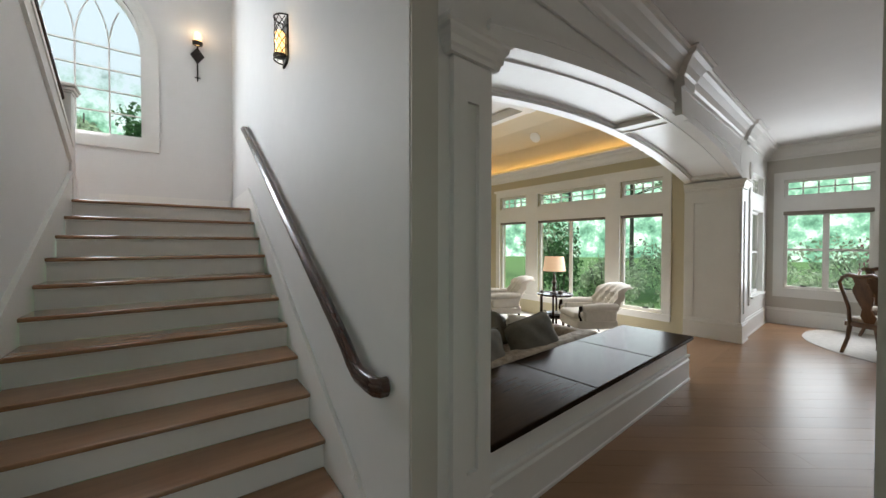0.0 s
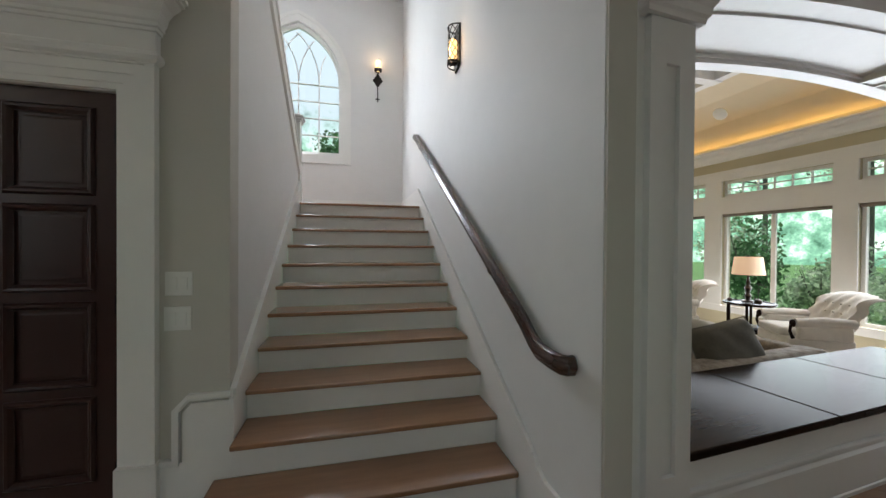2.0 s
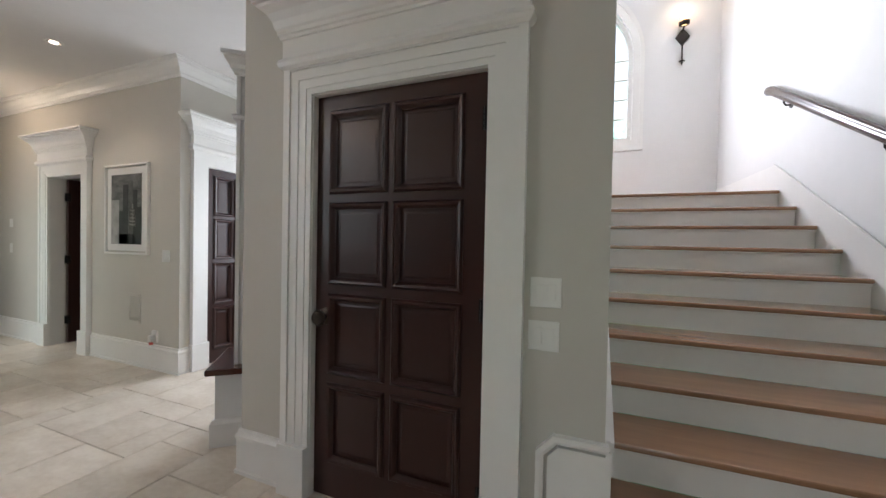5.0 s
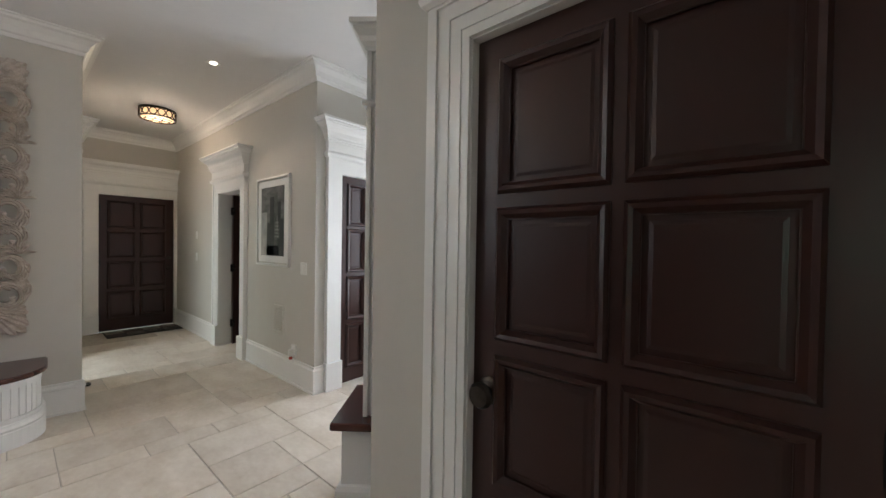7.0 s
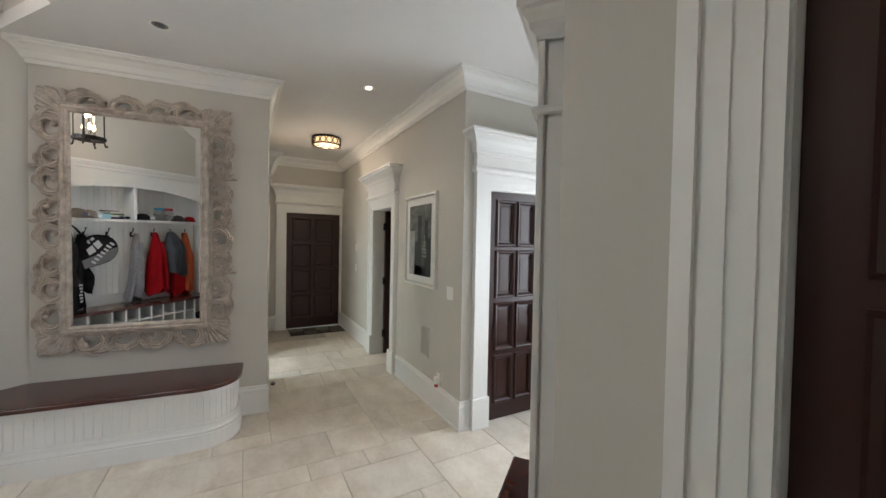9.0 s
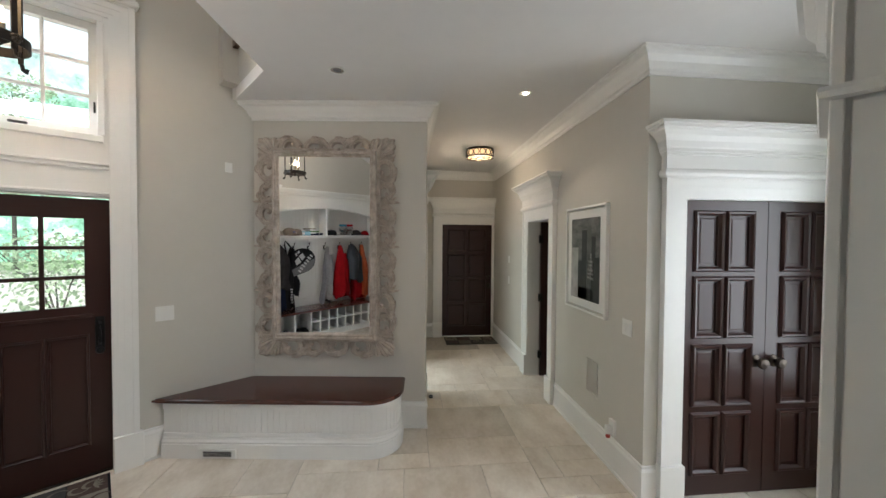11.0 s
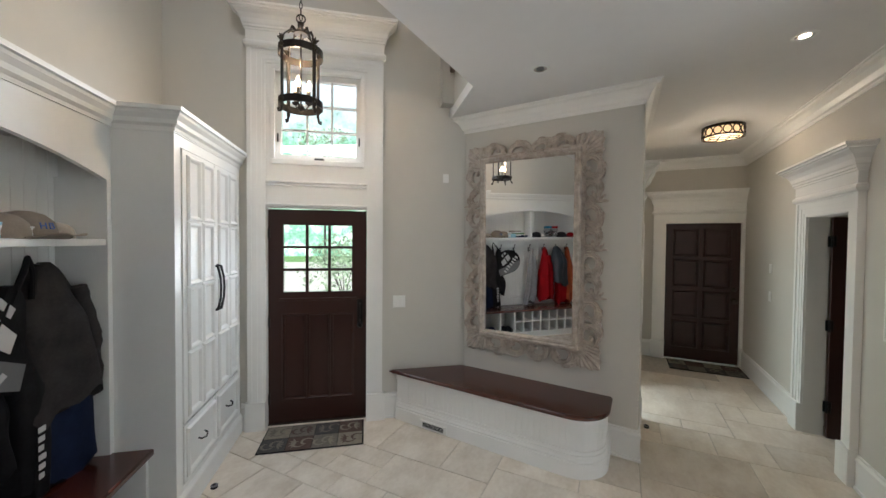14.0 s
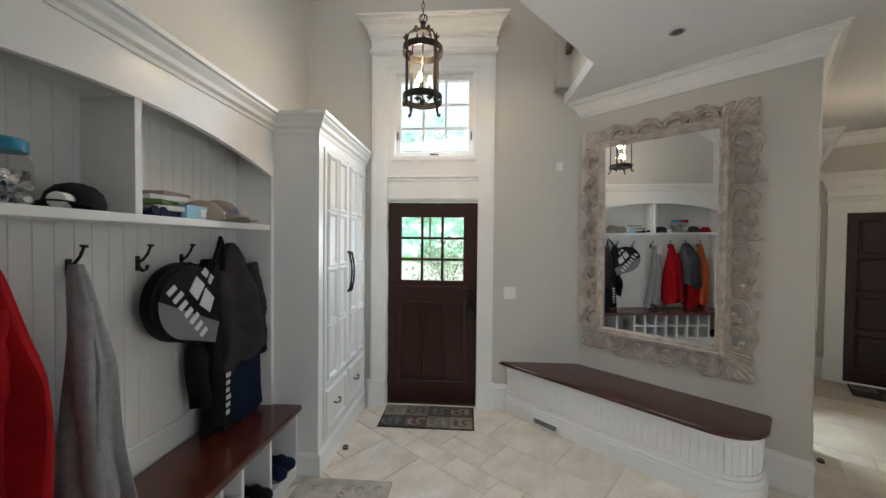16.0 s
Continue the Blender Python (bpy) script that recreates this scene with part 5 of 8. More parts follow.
wall(bm, 5.37, 6.53, 0.165, 2.45, -0.15, -0.13, [(5.45, 6.455, 0.20, 2.37)], BACK)
part("face_frame", bm, CAB, ward)
for s, x0, x1 in ((1, 5.455, 5.948), (-1, 5.955, 6.45)):
    bm = bm_new()
    box(bm, x0, -0.158, 0.60, x1, -0.1305, 2.365, BACK, 0.003)
    door_leaf = part("door", bm, CAB, ward)
    w = x1 - x0
    for i in range(2):
        for j in range(4):
            a = x0 + 0.075 + i * (w - 0.06) / 2
            c = 0.655 + 0.428 * j
            panel(door_leaf, CAB, a - 5.37, a + (w - 0.06) / 2 - 0.075 - 5.37, c, c + 0.37, -0.158 - 0.46)
    bm = bm_new()
    hx = (x1 - 0.028 if s > 0 else x0 + 0.028) - 5.37
    tube(bm, [(hx, -0.618, 1.25), (hx, -0.65, 1.255), (hx, -0.668, 1.34), (hx, -0.672, 1.42), (hx, -0.668, 1.50), (hx, -0.65, 1.585), (hx, -0.618, 1.59)], [0.011, 0.010, 0.008, 0.008, 0.008, 0.010, 0.011])
    part("handle", bm, BLACK, door_leaf, "arched black handle", smooth=True)
    bm = bm_new()
    box(bm, x0, -0.158, 0.215, x1, -0.1305, 0.585, BACK, 0.003)
    drawer = part("drawer", bm, CAB, ward)
    panel(drawer, CAB, x0 + 0.05 - 5.37, x1 - 0.05 - 5.37, 0.265, 0.535, -0.618)
    bm = bm_new()
    xc = (x0 + x1) / 2 - 5.37
    tube(bm, [(xc - 0.05, -0.618, 0.41), (xc - 0.045, -0.64, 0.40), (xc, -0.652, 0.392), (xc + 0.045, -0.64, 0.40), (xc + 0.05, -0.618, 0.41)], 0.006)
    part("pull", bm, BLACK, drawer, "small black drawer pull")

unit = thing("coat_cubby_unit", CUB @ pose(3.25, 0.46, 0), "white built-in coat unit with shelf, hooks wall and shoe cubbies", "coat unit")
B2 = Matrix.Translation((-3.25, -0.46, 0))
X0, X1 = 3.25, 5.369
bm = bm_new()
box(bm, X0, 0.445, 0.0, X1, 0.46, 2.45, B2)
part("back", bm, CAB, unit)
n = round((X1 - X0) / 0.072)
for i in range(n):
    a = X0 + (X1 - X0) * i / n
    bm = bm_new()
    box(bm, a + 0.0003, 0.4385, 0.66, a + (X1 - X0) / n - 0.0003, 0.4448, 2.30, B2, 0.0025, 1)
    part("bead_board", bm, CAB, unit)
bm = bm_new()
box(bm, X0, 0.428, 0.512, X1, 0.4395, 0.64, B2, 0.004)
box(bm, X0, 0.422, 0.64, X1, 0.4395, 0.66, B2, 0.004)
part("rail", bm, CAB, unit)
bm = bm_new()
box(bm, X0 - 0.03, 0.18, 0.0, X0, 0.46, 2.45, B2)
part("side", bm, CAB, unit)
bm = bm_new()
box(bm, X1 - 0.035, 0.18, 0.512, X1, 0.4395, 2.14, B2)
part("side", bm, CAB, unit)
bm = bm_new()
box(bm, X0, 0.185, 1.752, X1 - 0.035, 0.4395, 1.79, B2, 0.004)
part("shelf", bm, CAB, unit)
bm = bm_new()
box(bm, 4.30, 0.19, 1.79, 4.335, 0.4395, 2.28, B2, 0.003)
part("divider", bm, CAB, unit)
bm = bm_new()
hw = (X1 - X0) / 2
rr = (hw * hw + 0.15 * 0.15) / 0.30
for i in range(24):
    a, b = X0 + 2 * hw * i / 24, X0 + 2 * hw * (i + 1) / 24
    za, zb = [2.275 - rr + math.sqrt(rr * rr - (x - X0 - hw) ** 2) for x in (a, b)]
    plate(bm, [(a, za), (b, zb), (b, 2.452), (a, 2.452)], 0.18, 0.21, B2)
box(bm, X0, 0.21, 2.43, X1, 0.4395, 2.45, B2)
part("arched_header", bm, CAB, unit)
bm = bm_new()
sweep(bm, [(X0 - 0.03, 0.46, 2.45), (X0 - 0.03, 0.18, 2.45), (X1 + 0.0, 0.18, 2.45)], CAB_CROWN, B2)
part("crown", bm, CAB, unit)
bm = bm_new()
box(bm, X0 - 0.02, -0.035, 0.472, X1 - 0.004, 0.427, 0.512, B2, 0.010)
part("seat", bm, SEATWOOD, unit, "polished dark mahogany bench seat")
# shoe cubbies
bm = bm_new()
box(bm, X0, 0.0, 0.0, X1, 0.44, 0.10, B2)
box(bm, X0, 0.40, 0.10, X1, 0.44, 0.472, B2)
part("base", bm, CAB, unit)
cols = [X0, 3.53, 3.70, 3.87, 4.04, 4.21, 4.38, 4.55, 4.72, 5.00, 5.34]
for i, x in enumerate(cols):
    bm = bm_new()
    box(bm, x, 0.0, 0.10, x + 0.024, 0.40, 0.471, B2)
    part("upright", bm, CAB, unit)
for a, b in zip(cols[1:8], cols[2:9]):
    bm = bm_new()
    box(bm, a + 0.0245, 0.0, 0.28, b - 0.0005, 0.40, 0.30, B2)
    part("cubby_shelf", bm, CAB, unit)


def hook_at(w):
    """A black coat hook with a long upper prong and a small lower one."""
    hk = thing("coat_hook", CUB @ pose(w, 0.4395, 1.60), "black double coat hook on white beadboard", "coat hook", "coat hooks")
    bm = bm_new()
    box(bm, -0.012, -0.006, -0.075, 0.012, 0.0, 0.0, bevel=0.005)
    tube(bm, [(0, -0.004, -0.03), (0, -0.03, -0.02), (0, -0.055, 0.01), (0, -0.07, 0.045), (0, -0.072, 0.05)], [0.009, 0.007, 0.006, 0.006, 0.006])
    cyl(bm, (0, -0.072, 0.048), (0, -0.073, 0.058), 0.014, n=10)
    tube(bm, [(0, -0.004, -0.055), (0, -0.03, -0.075), (0, -0.05, -0.065), (0, -0.055, -0.045)], [0.010, 0.008, 0.007, 0.009])
    part("prong", bm, BLACK, hk, smooth=True)
    return hk


for w in (3.45, 3.70, 3.95, 4.25, 4.564, 4.84, 5.12):
    hook_at(w)


def garment_bm(length, top, bottom, depth, folds, seed, skew=0.0, hood=0.0):
    """Hanging cloth: a flattened bell of rings with running folds, peaked where the hook lifts it."""
    rng = random.Random(seed)
    ph = [rng.uniform(0, 6.28) for _ in range(5)]
    bm = bm_new()
    rings, n, rows = [], 44, 22
    for j in range(rows + 1):
        k = j / rows
        grow = min(1.0, k * 3.2) ** 0.6
        half = (0.02 + (top - 0.02) * grow) if k < 0.3 else top + (bottom - top) * ((k - 0.3) / 0.7) ** 0.8
        dep = 0.018 + (depth - 0.018) * min(1, k * 2.5)
        ring = []
        for i in range(n):
            a = 2 * math.pi * i / n
            f = 1 + (0.10 + 0.16 * k) * math.sin(folds * a + ph[0] + 1.4 * k) * min(1, 2 * k + 0.1) + 0.06 * math.sin((folds + 3) * a + ph[1] - 2.0 * k)
            x = half * math.cos(a) * (0.75 + 0.25 * f) + skew * k * k + 0.012 * math.sin(7 * k + ph[2])
            y = -dep * (0.15 + max(0, math.sin(a)) * f) + 0.02 * (math.sin(a) < 0)
            z = -length * k + (0.045 * math.sin(3 * a + ph[3]) + 0.02 * math.sin(8 * a + ph[4])) * k * k + hood * math.exp(-k * 14)
            ring.append(bm.verts.new((x, y, z)))
        rings.append(ring)
    for r, s in zip(rings, rings[1:]):
        for i in range(n):
            bm.faces.new((r[i], r[(i + 1) % n], s[(i + 1) % n], s[i]))
    bm.faces.new(rings[0])
    bm.faces.new(rings[-1][::-1])
    return bm


def sleeve(bm, pts, r, seed):
    rng = random.Random(seed)
    path, rad = [], []
    pts = [Vector(p) for p in pts]
    for a, b in zip(pts, pts[1:]):
        for i in range(7):
            path.append(a.lerp(b, i / 7))
            rad.append(r * (1 + rng.uniform(-0.16, 0.16)))
    path.append(pts[-1])
    rad.append(r * 0.8)
    tube(bm, path, rad, 12)


def garment(name, w, z, mat, label, category, length, top, bottom, depth, folds, seed, skew=0.0, sleeves=(), y=0.36):
    root = thing(name, CUB @ pose(w, y, z), label, category, "clothes on the hooks")
    part("body", garment_bm(length, top, bottom, depth, folds, seed, skew), mat, root, smooth=True)
    for i, (pts, r) in enumerate(sleeves):
        bm = bm_new()
        sleeve(bm, pts, r, seed + i + 50)
        part("sleeve", bm, mat, root, smooth=True)
    return root


garment("charcoal_jacket", 5.15, 1.665, JACKET_GREY, "charcoal grey hooded jacket hanging from a hook", "jacket", 0.76, 0.175, 0.235, 0.14, 4, 3, 0.03, [([(0.1, -0.08, -0.14), (0.16, -0.11, -0.42), (0.15, -0.12, -0.76)], 0.042)])
garment("navy_trousers", 5.18, 1.30, JACKET_NAVY, "navy blue trousers hanging under a jacket", "trousers", 0.76, 0.13, 0.18, 0.12, 3, 5)
root = garment("track_trousers", 4.97, 1.45, JACKET_BLACK, "black sports trousers with a white side print", "trousers", 0.90, 0.07, 0.085, 0.10, 3, 6, 0.0)
bm = bm_new()
for i in range(6):
    box(bm, -0.028, -0.122, -0.60 - 0.045 * i, 0.014 - 0.006 * (i % 3), -0.118, -0.572 - 0.045 * i, bevel=0.003)
part("print", bm, WHITEPRINT, root, "white print bars")
garment("grey_hoodie", 4.22, 1.58, HOODIE, "heather grey hooded sweatshirt hanging from a hook", "hoodie", 1.02, 0.055, 0.115, 0.10, 5, 11, 0.06, [([(-0.03, -0.05, -0.15), (-0.05, -0.08, -0.5), (-0.01, -0.09, -0.98)], 0.035)])
garment("red_fleece", 3.95, 1.60, REDCOAT, "bright red fleece jacket hanging from a hook", "jacket", 0.98, 0.085, 0.165, 0.13, 4, 21, 0.0, [([(-0.05, -0.06, -0.15), (-0.09, -0.10, -0.5), (-0.10, -0.11, -0.92)], 0.046)])
garment("puffer_jacket", 3.68, 1.62, PUFFER, "dark slate quilted puffer jacket hanging from a hook", "jacket", 0.72, 0.15, 0.21, 0.15, 5, 31)
garment("red_jacket", 3.60, 1.15, REDCOAT, "red jacket hanging under a dark one", "jacket", 0.60, 0.09, 0.14, 0.10, 4, 33)
garment("orange_jacket", 3.44, 1.60, ORANGECOAT, "orange jacket hanging from a hook", "jacket", 1.02, 0.07, 0.11, 0.11, 4, 41)

# racket bag: a black teardrop with pale printed shapes
bag = thing("racket_bag", CUB @ pose(4.75, 0.33, 1.34, 0, 12, 0) @ Matrix.Scale(1.12, 4), "black racket bag with white and grey print", "bag")
outline = [(-0.03 + 0.205 * math.cos(math.radians(a)), 0.19 * math.sin(math.radians(a))) for a in range(62, 271, 11)]
outline += [(0.08, -0.20), (0.19, -0.215), (0.20, -0.10), (0.185, 0.05), (0.16, 0.17), (0.12, 0.235), (0.08, 0.225)]
bm = bm_new()
plate(bm, outline, -0.045, 0.045)
bmesh.ops.bevel(bm, geom=[e for e in bm.edges if abs(e.verts[0].co.y - e.verts[1].co.y) < 1e-5], offset=0.02, segments=3, affect="EDGES")
part("body", bm, JACKET_BLACK, bag, smooth=True)
bm = bm_new()
lower = [(x * 0.93, z * 0.93) for x, z in outline if z < -0.02 - 0.15 * x]
plate(bm, lower, -0.049, -0.0455)
part("print", bm, GREYPRINT, bag, "grey line print")
bm = bm_new()
for i in range(7):
    tall = 0.036 if i in (1, 4) else 0.026
    plate(bm, [(-0.013, -0.026), (0.013, -0.026), (0.017, tall), (-0.009, tall)], -0.053, -0.0495, pose(-0.165 + 0.040 * i, 0, 0.045 - 0.031 * i, 0, 38, 0))
for quad in ([(-0.06, 0.05), (0.0, 0.01), (0.035, 0.09), (-0.03, 0.125)], [(0.02, -0.01), (0.10, -0.045), (0.115, 0.03), (0.045, 0.075)], [(0.0, 0.145), (0.04, 0.125), (0.05, 0.155), (0.02, 0.175)], [(0.055, 0.105), (0.075, 0.095), (0.09, 0.135), (0.065, 0.15)]):
    plate(bm, quad, -0.053, -0.0495)
part("emblem", bm, WHITEPRINT, bag, "plain white emblem shapes")
bm = bm_new()
tube(bm, [(0.10, -0.03, 0.20), (0.14, -0.02, 0.30), (0.17, 0.0, 0.36), (0.20, -0.01, 0.30), (0.20, -0.02, 0.18)], 0.012)
part("strap", bm, JACKET_BLACK, bag)
garment("black_shirt", 4.84, 1.12, JACKET_BLACK, "black shirt tail hanging behind a bag", "shirt", 0.36, 0.06, 0.05, 0.08, 3, 55)

# things on the shelf


def cap_thing(w, z, mat, label, yaw, s=1.0):
    root = thing("baseball_cap", CUB @ pose(w, 0.30, z, 0, 0, yaw), label, "cap", "caps on the shelf")
    bm = bm_new()
    prof = [(0.088, 0.0), (0.09, 0.03), (0.08, 0.065), (0.055, 0.092), (0.02, 0.104), (0.0, 0.105)]
    lathe(bm, [(r * s, h * s) for r, h in prof], 22, Matrix.Diagonal((1.0, 1.12, 1, 1)))
    part("crown", bm, mat, root, smooth=True)
    bm = bm_new()
    brim = [(0.085 * s * math.cos(a), -0.075 * s - 0.085 * s * math.sin(a)) for a in [math.pi * i / 14 for i in range(15)]]
    made = prism(bm, [(x, y) for x, y in brim][::-1], 0.004, 0.009)
    for v in made:
        v.co.z += 0.02 - 2.4 * v.co.x ** 2
    part("brim", bm, mat, root)
    return root


cap_root = cap_thing(4.96, 1.791, CAPFAB, "taupe baseball cap with blue letters on a shelf", -15, 1.25)
for ch, dx in (("H", -0.032), ("B", 0.006)):
    cu = bpy.data.curves.new("letter", "FONT")
    cu.body, cu.size, cu.extrude = ch, 0.045, 0.0015
    tmp = bpy.data.objects.new("letter", cu)
    scene.collection.objects.link(tmp)
    bpy.context.view_layer.update()
    me = bpy.data.meshes.new_from_object(tmp.evaluated_get(bpy.context.evaluated_depsgraph_get()))
    bpy.data.objects.remove(tmp)
    me.materials.append(BLUEPRINT)
    ob = new("letter", me)
    ob.parent = cap_root
    ob.matrix_local = pose(dx, -0.128, 0.045, 76)
cap_thing(4.83, 1.791, CAPFAB, "faded taupe cap on a shelf", 40, 1.1)
cap_thing(5.14, 1.791, RUGMAT, "pale patterned cap on a shelf", 10, 0.8)
cap_thing(4.16, 1.791, JACKET_BLACK, "black visor cap on a shelf", -60)
cap_thing(3.62, 1.791, JACKET_GREY, "dark cap on a shelf", -30)
cap_thing(3.42, 1.791, REDCOAT, "red cap on a shelf", 20, 0.9)


def carton(w, y, z, dx, dy, dz, mat, label, yaw=0, band=None):
    root = thing("small_carton", CUB @ pose(w, y, z, 0, 0, yaw), label, "box", "boxes on the shelf")
    bm = bm_new()
    box(bm, -dx / 2, -dy / 2, 0, dx / 2, dy / 2, dz, bevel=0.003)
    part("body", bm, mat, root)
    if band:
        bm = bm_new()
        box(bm, dx * 0.1, -dy / 2 - 0.001, dz * 0.2, dx / 2 - 0.003, -dy / 2 + 0.002, dz * 0.8)
        part("label_patch", bm, band, root)


carton(4.70, 0.27, 1.791, 0.17, 0.09, 0.07, BLUEBOX, "pale blue tissue carton on a shelf", 4, PAPER)
carton(4.86, 0.25, 1.791, 0.11, 0.08, 0.055, PAPER, "crumpled white paper packet on a shelf", -12)
heap = 1.7915
for i, (w, dx, dy, dz, mat, text) in enumerate(((4.54, 0.22, 0.15, 0.030, JACKET_NAVY, "folded dark cloth on a shelf"), (4.57, 0.20, 0.14, 0.026, PAPER, "folded white packet in a heap"), (4.53, 0.21, 0.13, 0.022, LAWN, "folded green cloth in a heap"), (4.56, 0.18, 0.14, 0.024, PAPER, "white paper packet in a heap"), (4.59, 0.19, 0.12, 0.020, CAPFAB, "folded taupe cloth topping a heap"))):
    carton(w, 0.31, heap, dx, dy, dz, mat, text, (14, -8, 22, -16, 5)[i])
    heap += dz + 0.001
glasses = thing("sunglasses", CUB @ pose(4.45, 0.22, 1.791, 0, 0, 15), "dark green tinted sunglasses on a shelf", "glasses")
for s in (-1, 1):
    bm = bm_new()
    lathe(bm, [(0.0, 0), (0.027, 0.0), (0.027, 0.006), (0.0, 0.008)], 16, pose(0.034 * s, 0, 0.024, 80) @ Matrix.Diagonal((1.2, 0.8, 1, 1)))
    part("lens", bm, JACKET_NAVY, glasses)
    bm = bm_new()
    tube(bm, [(0.065 * s, 0, 0.03), (0.07 * s, 0.06, 0.03), (0.07 * s, 0.12, 0.015)], 0.003, 6)
    part("temple", bm, BLACK, glasses)


def jar_thing(w, lid_mat, label, fill):
    root = thing("glass_jar", CUB @ pose(w, 0.29, 1.791), label, "jar", "jars on the shelf")
    bm = bm_new()
    lathe(bm, [(0.0, 0.0), (0.07, 0), (0.082, 0.012), (0.082, 0.13), (0.066, 0.16), (0.064, 0.175)], 24, None, False)
    part("body", bm, GLASS, root, "clear plastic jar body", smooth=True)
    bm = bm_new()
    lathe(bm, [(0.070, 0.170), (0.072, 0.173), (0.072, 0.205), (0.066, 0.21), (0.0, 0.21)], 24)
    part("lid", bm, lid_mat, root, "screw lid", smooth=True)
    rng = random.Random(fill)
    bm = bm_new()
    for i in range(90):
        a, r, z = rng.uniform(0, 6.28), 0.068 * math.sqrt(rng.random()), 0.012 + 0.095 * rng.random()
        lathe(bm, [(0.013, -0.002), (0.013, 0.002)], 8, Matrix.Translation((r * math.cos(a), r * math.sin(a), z)) @ Euler((rng.uniform(-1.3, 1.3), rng.uniform(-1.3, 1.3), 0)).to_matrix().to_4x4())
    tagged(part("coins", bm, CHROME, root, "loose silver coins"), kind="stuff")


jar_thing(3.92, BLUELID, "clear jar of coins with a blue lid", 3)
jar_thing(3.79, REDCOAT, "clear jar of coins with a red lid", 4)
tub = thing("white_tub", CUB @ pose(4.03, 0.22, 1.791), "small white plastic tub on its side", "tub")
bm = bm_new()
lathe(bm, [(0.0, 0), (0.026, 0), (0.028, 0.004), (0.028, 0.05), (0.024, 0.055), (0.0, 0.055)], 18, pose(0, 0, 0.028, 0, 90, 30))
part("body", bm, PLATE, tub, smooth=True)
bm = bm_new()
lathe(bm, [(0.0, 0.056), (0.0295, 0.056), (0.0295, 0.07), (0.0, 0.07)], 18, pose(0, 0, 0.028, 0, 90, 30))
part("lid", bm, PLATE, tub)


def shoe_pair(w, z, mat, label, y0=0.10):
    for s in (-1, 1):
        sh = thing("shoe", CUB @ pose(w + 0.055 * s, y0, z, 0, 0, 4 * s), label, "shoe", "shoes in the cubbies")
        bm = bm_new()
        for i, (y, wd, h) in enumerate(((-0.02, 0.038, 0.075), (0.03, 0.036, 0.095), (0.09, 0.038, 0.085), (0.15, 0.044, 0.06), (0.21, 0.044, 0.045), (0.255, 0.03, 0.03))):
            bmesh.ops.create_icosphere(bm, subdivisions=2, radius=1, matrix=Matrix.Translation((0, y, 0.02 + h * 0.42)) @ Matrix.Diagonal((wd, 0.055, h * 0.6, 1)))
        part("upper", bm, mat, sh, smooth=True)
        bm = bm_new()
        prism(bm, [(0.04 * math.cos(a) , 0.115 + 0.15 * math.sin(a)) for a in [2 * math.pi * i / 18 for i in range(18)]], 0.0, 0.022)
        part("sole", bm, GREYPRINT, sh)
        bm = bm_new()
        for i in range(4):
            tube(bm, [(-0.022, 0.06 + 0.025 * i, 0.083 - 0.008 * i), (0, 0.065 + 0.025 * i, 0.092 - 0.008 * i), (0.022, 0.06 + 0.025 * i, 0.083 - 0.008 * i)], 0.003, 5)
        part("laces", bm, BLACK, sh)


shoe_pair(5.19, 0.102, JACKET_NAVY, "dark navy running shoe in a cubby", 0.03)
shoe_pair(4.88, 0.102, JACKET_BLACK, "black shoe with a red lining in a cubby", 0.02)
shoe_pair(3.41, 0.102, JACKET_BLACK, "black shoe in a cubby", 0.04)

# ---------- entry: floor things ----------
mat_root = thing("door_mat", ENTRY @ pose(0, 0, 0.004), "patchwork door mat of dark and taupe scroll squares", "door mat")
bm = bm_new()
box(bm, 0.40, 6.075, 0.0, 1.28, 6.52, 0.006, bevel=0.002)
part("backing", bm, JACKET_BLACK, mat_root)
MATC = [material("mat_taupe", (0.26, 0.23, 0.18), 0.95, amount=0.12, scale=30, bump=0.5, bump_scale=200), material("mat_slate", (0.062, 0.058, 0.056), 0.95, amount=0.12, scale=30, bump=0.5, bump_scale=200),
        material("mat_brown", (0.095, 0.058, 0.047), 0.95, amount=0.12, scale=30, bump=0.5, bump_scale=200), material("mat_olive", (0.17, 0.150, 0.125), 0.95, amount=0.12, scale=30, bump=0.5, bump_scale=200)]


def motif(parent, x, y, w, d, base, ink, flip):
    bm = bm_new()
    box(bm, x, y, 0.006, x + w, y + d, 0.0085)
    patch = part("patch", bm, MATC[base], parent)
    bm = bm_new()
    cx, cy = x + w / 2, y + d / 2
    for s in (-1, 1):
        pts = []
        for i in range(16):
            a = s * (0.3 + 4.6 * i / 15)
            r = (0.075 - 0.055 * i / 15)
            pts.append((cx + flip * 0.02 + s * 0.035 + r * math.cos(a) * 0.9, cy + r * math.sin(a), 0.0088))
        tube(bm, pts, [0.003 + 0.008 * math.sin(math.pi * i / 15) for i in range(16)], 4)
    for k in range(5):
        a = math.radians(-60 + 30 * k)
        tube(bm, [(cx - 0.03 * flip, cy, 0.0088), (cx - flip * (0.03 + 0.035 * math.cos(a)), cy + 0.05 * math.sin(a), 0.0088), (cx - flip * (0.03 + 0.06 * math.cos(a)), cy + 0.085 * math.sin(a), 0.0088)], [0.004, 0.010, 0.002], 4)
    for v in bm.verts:
        v.co.z = 0.0085 + max(-0.001, (v.co.z - 0.0088) * 0.15 + 0.0006)
    part("motif", bm, MATC[ink], patch)


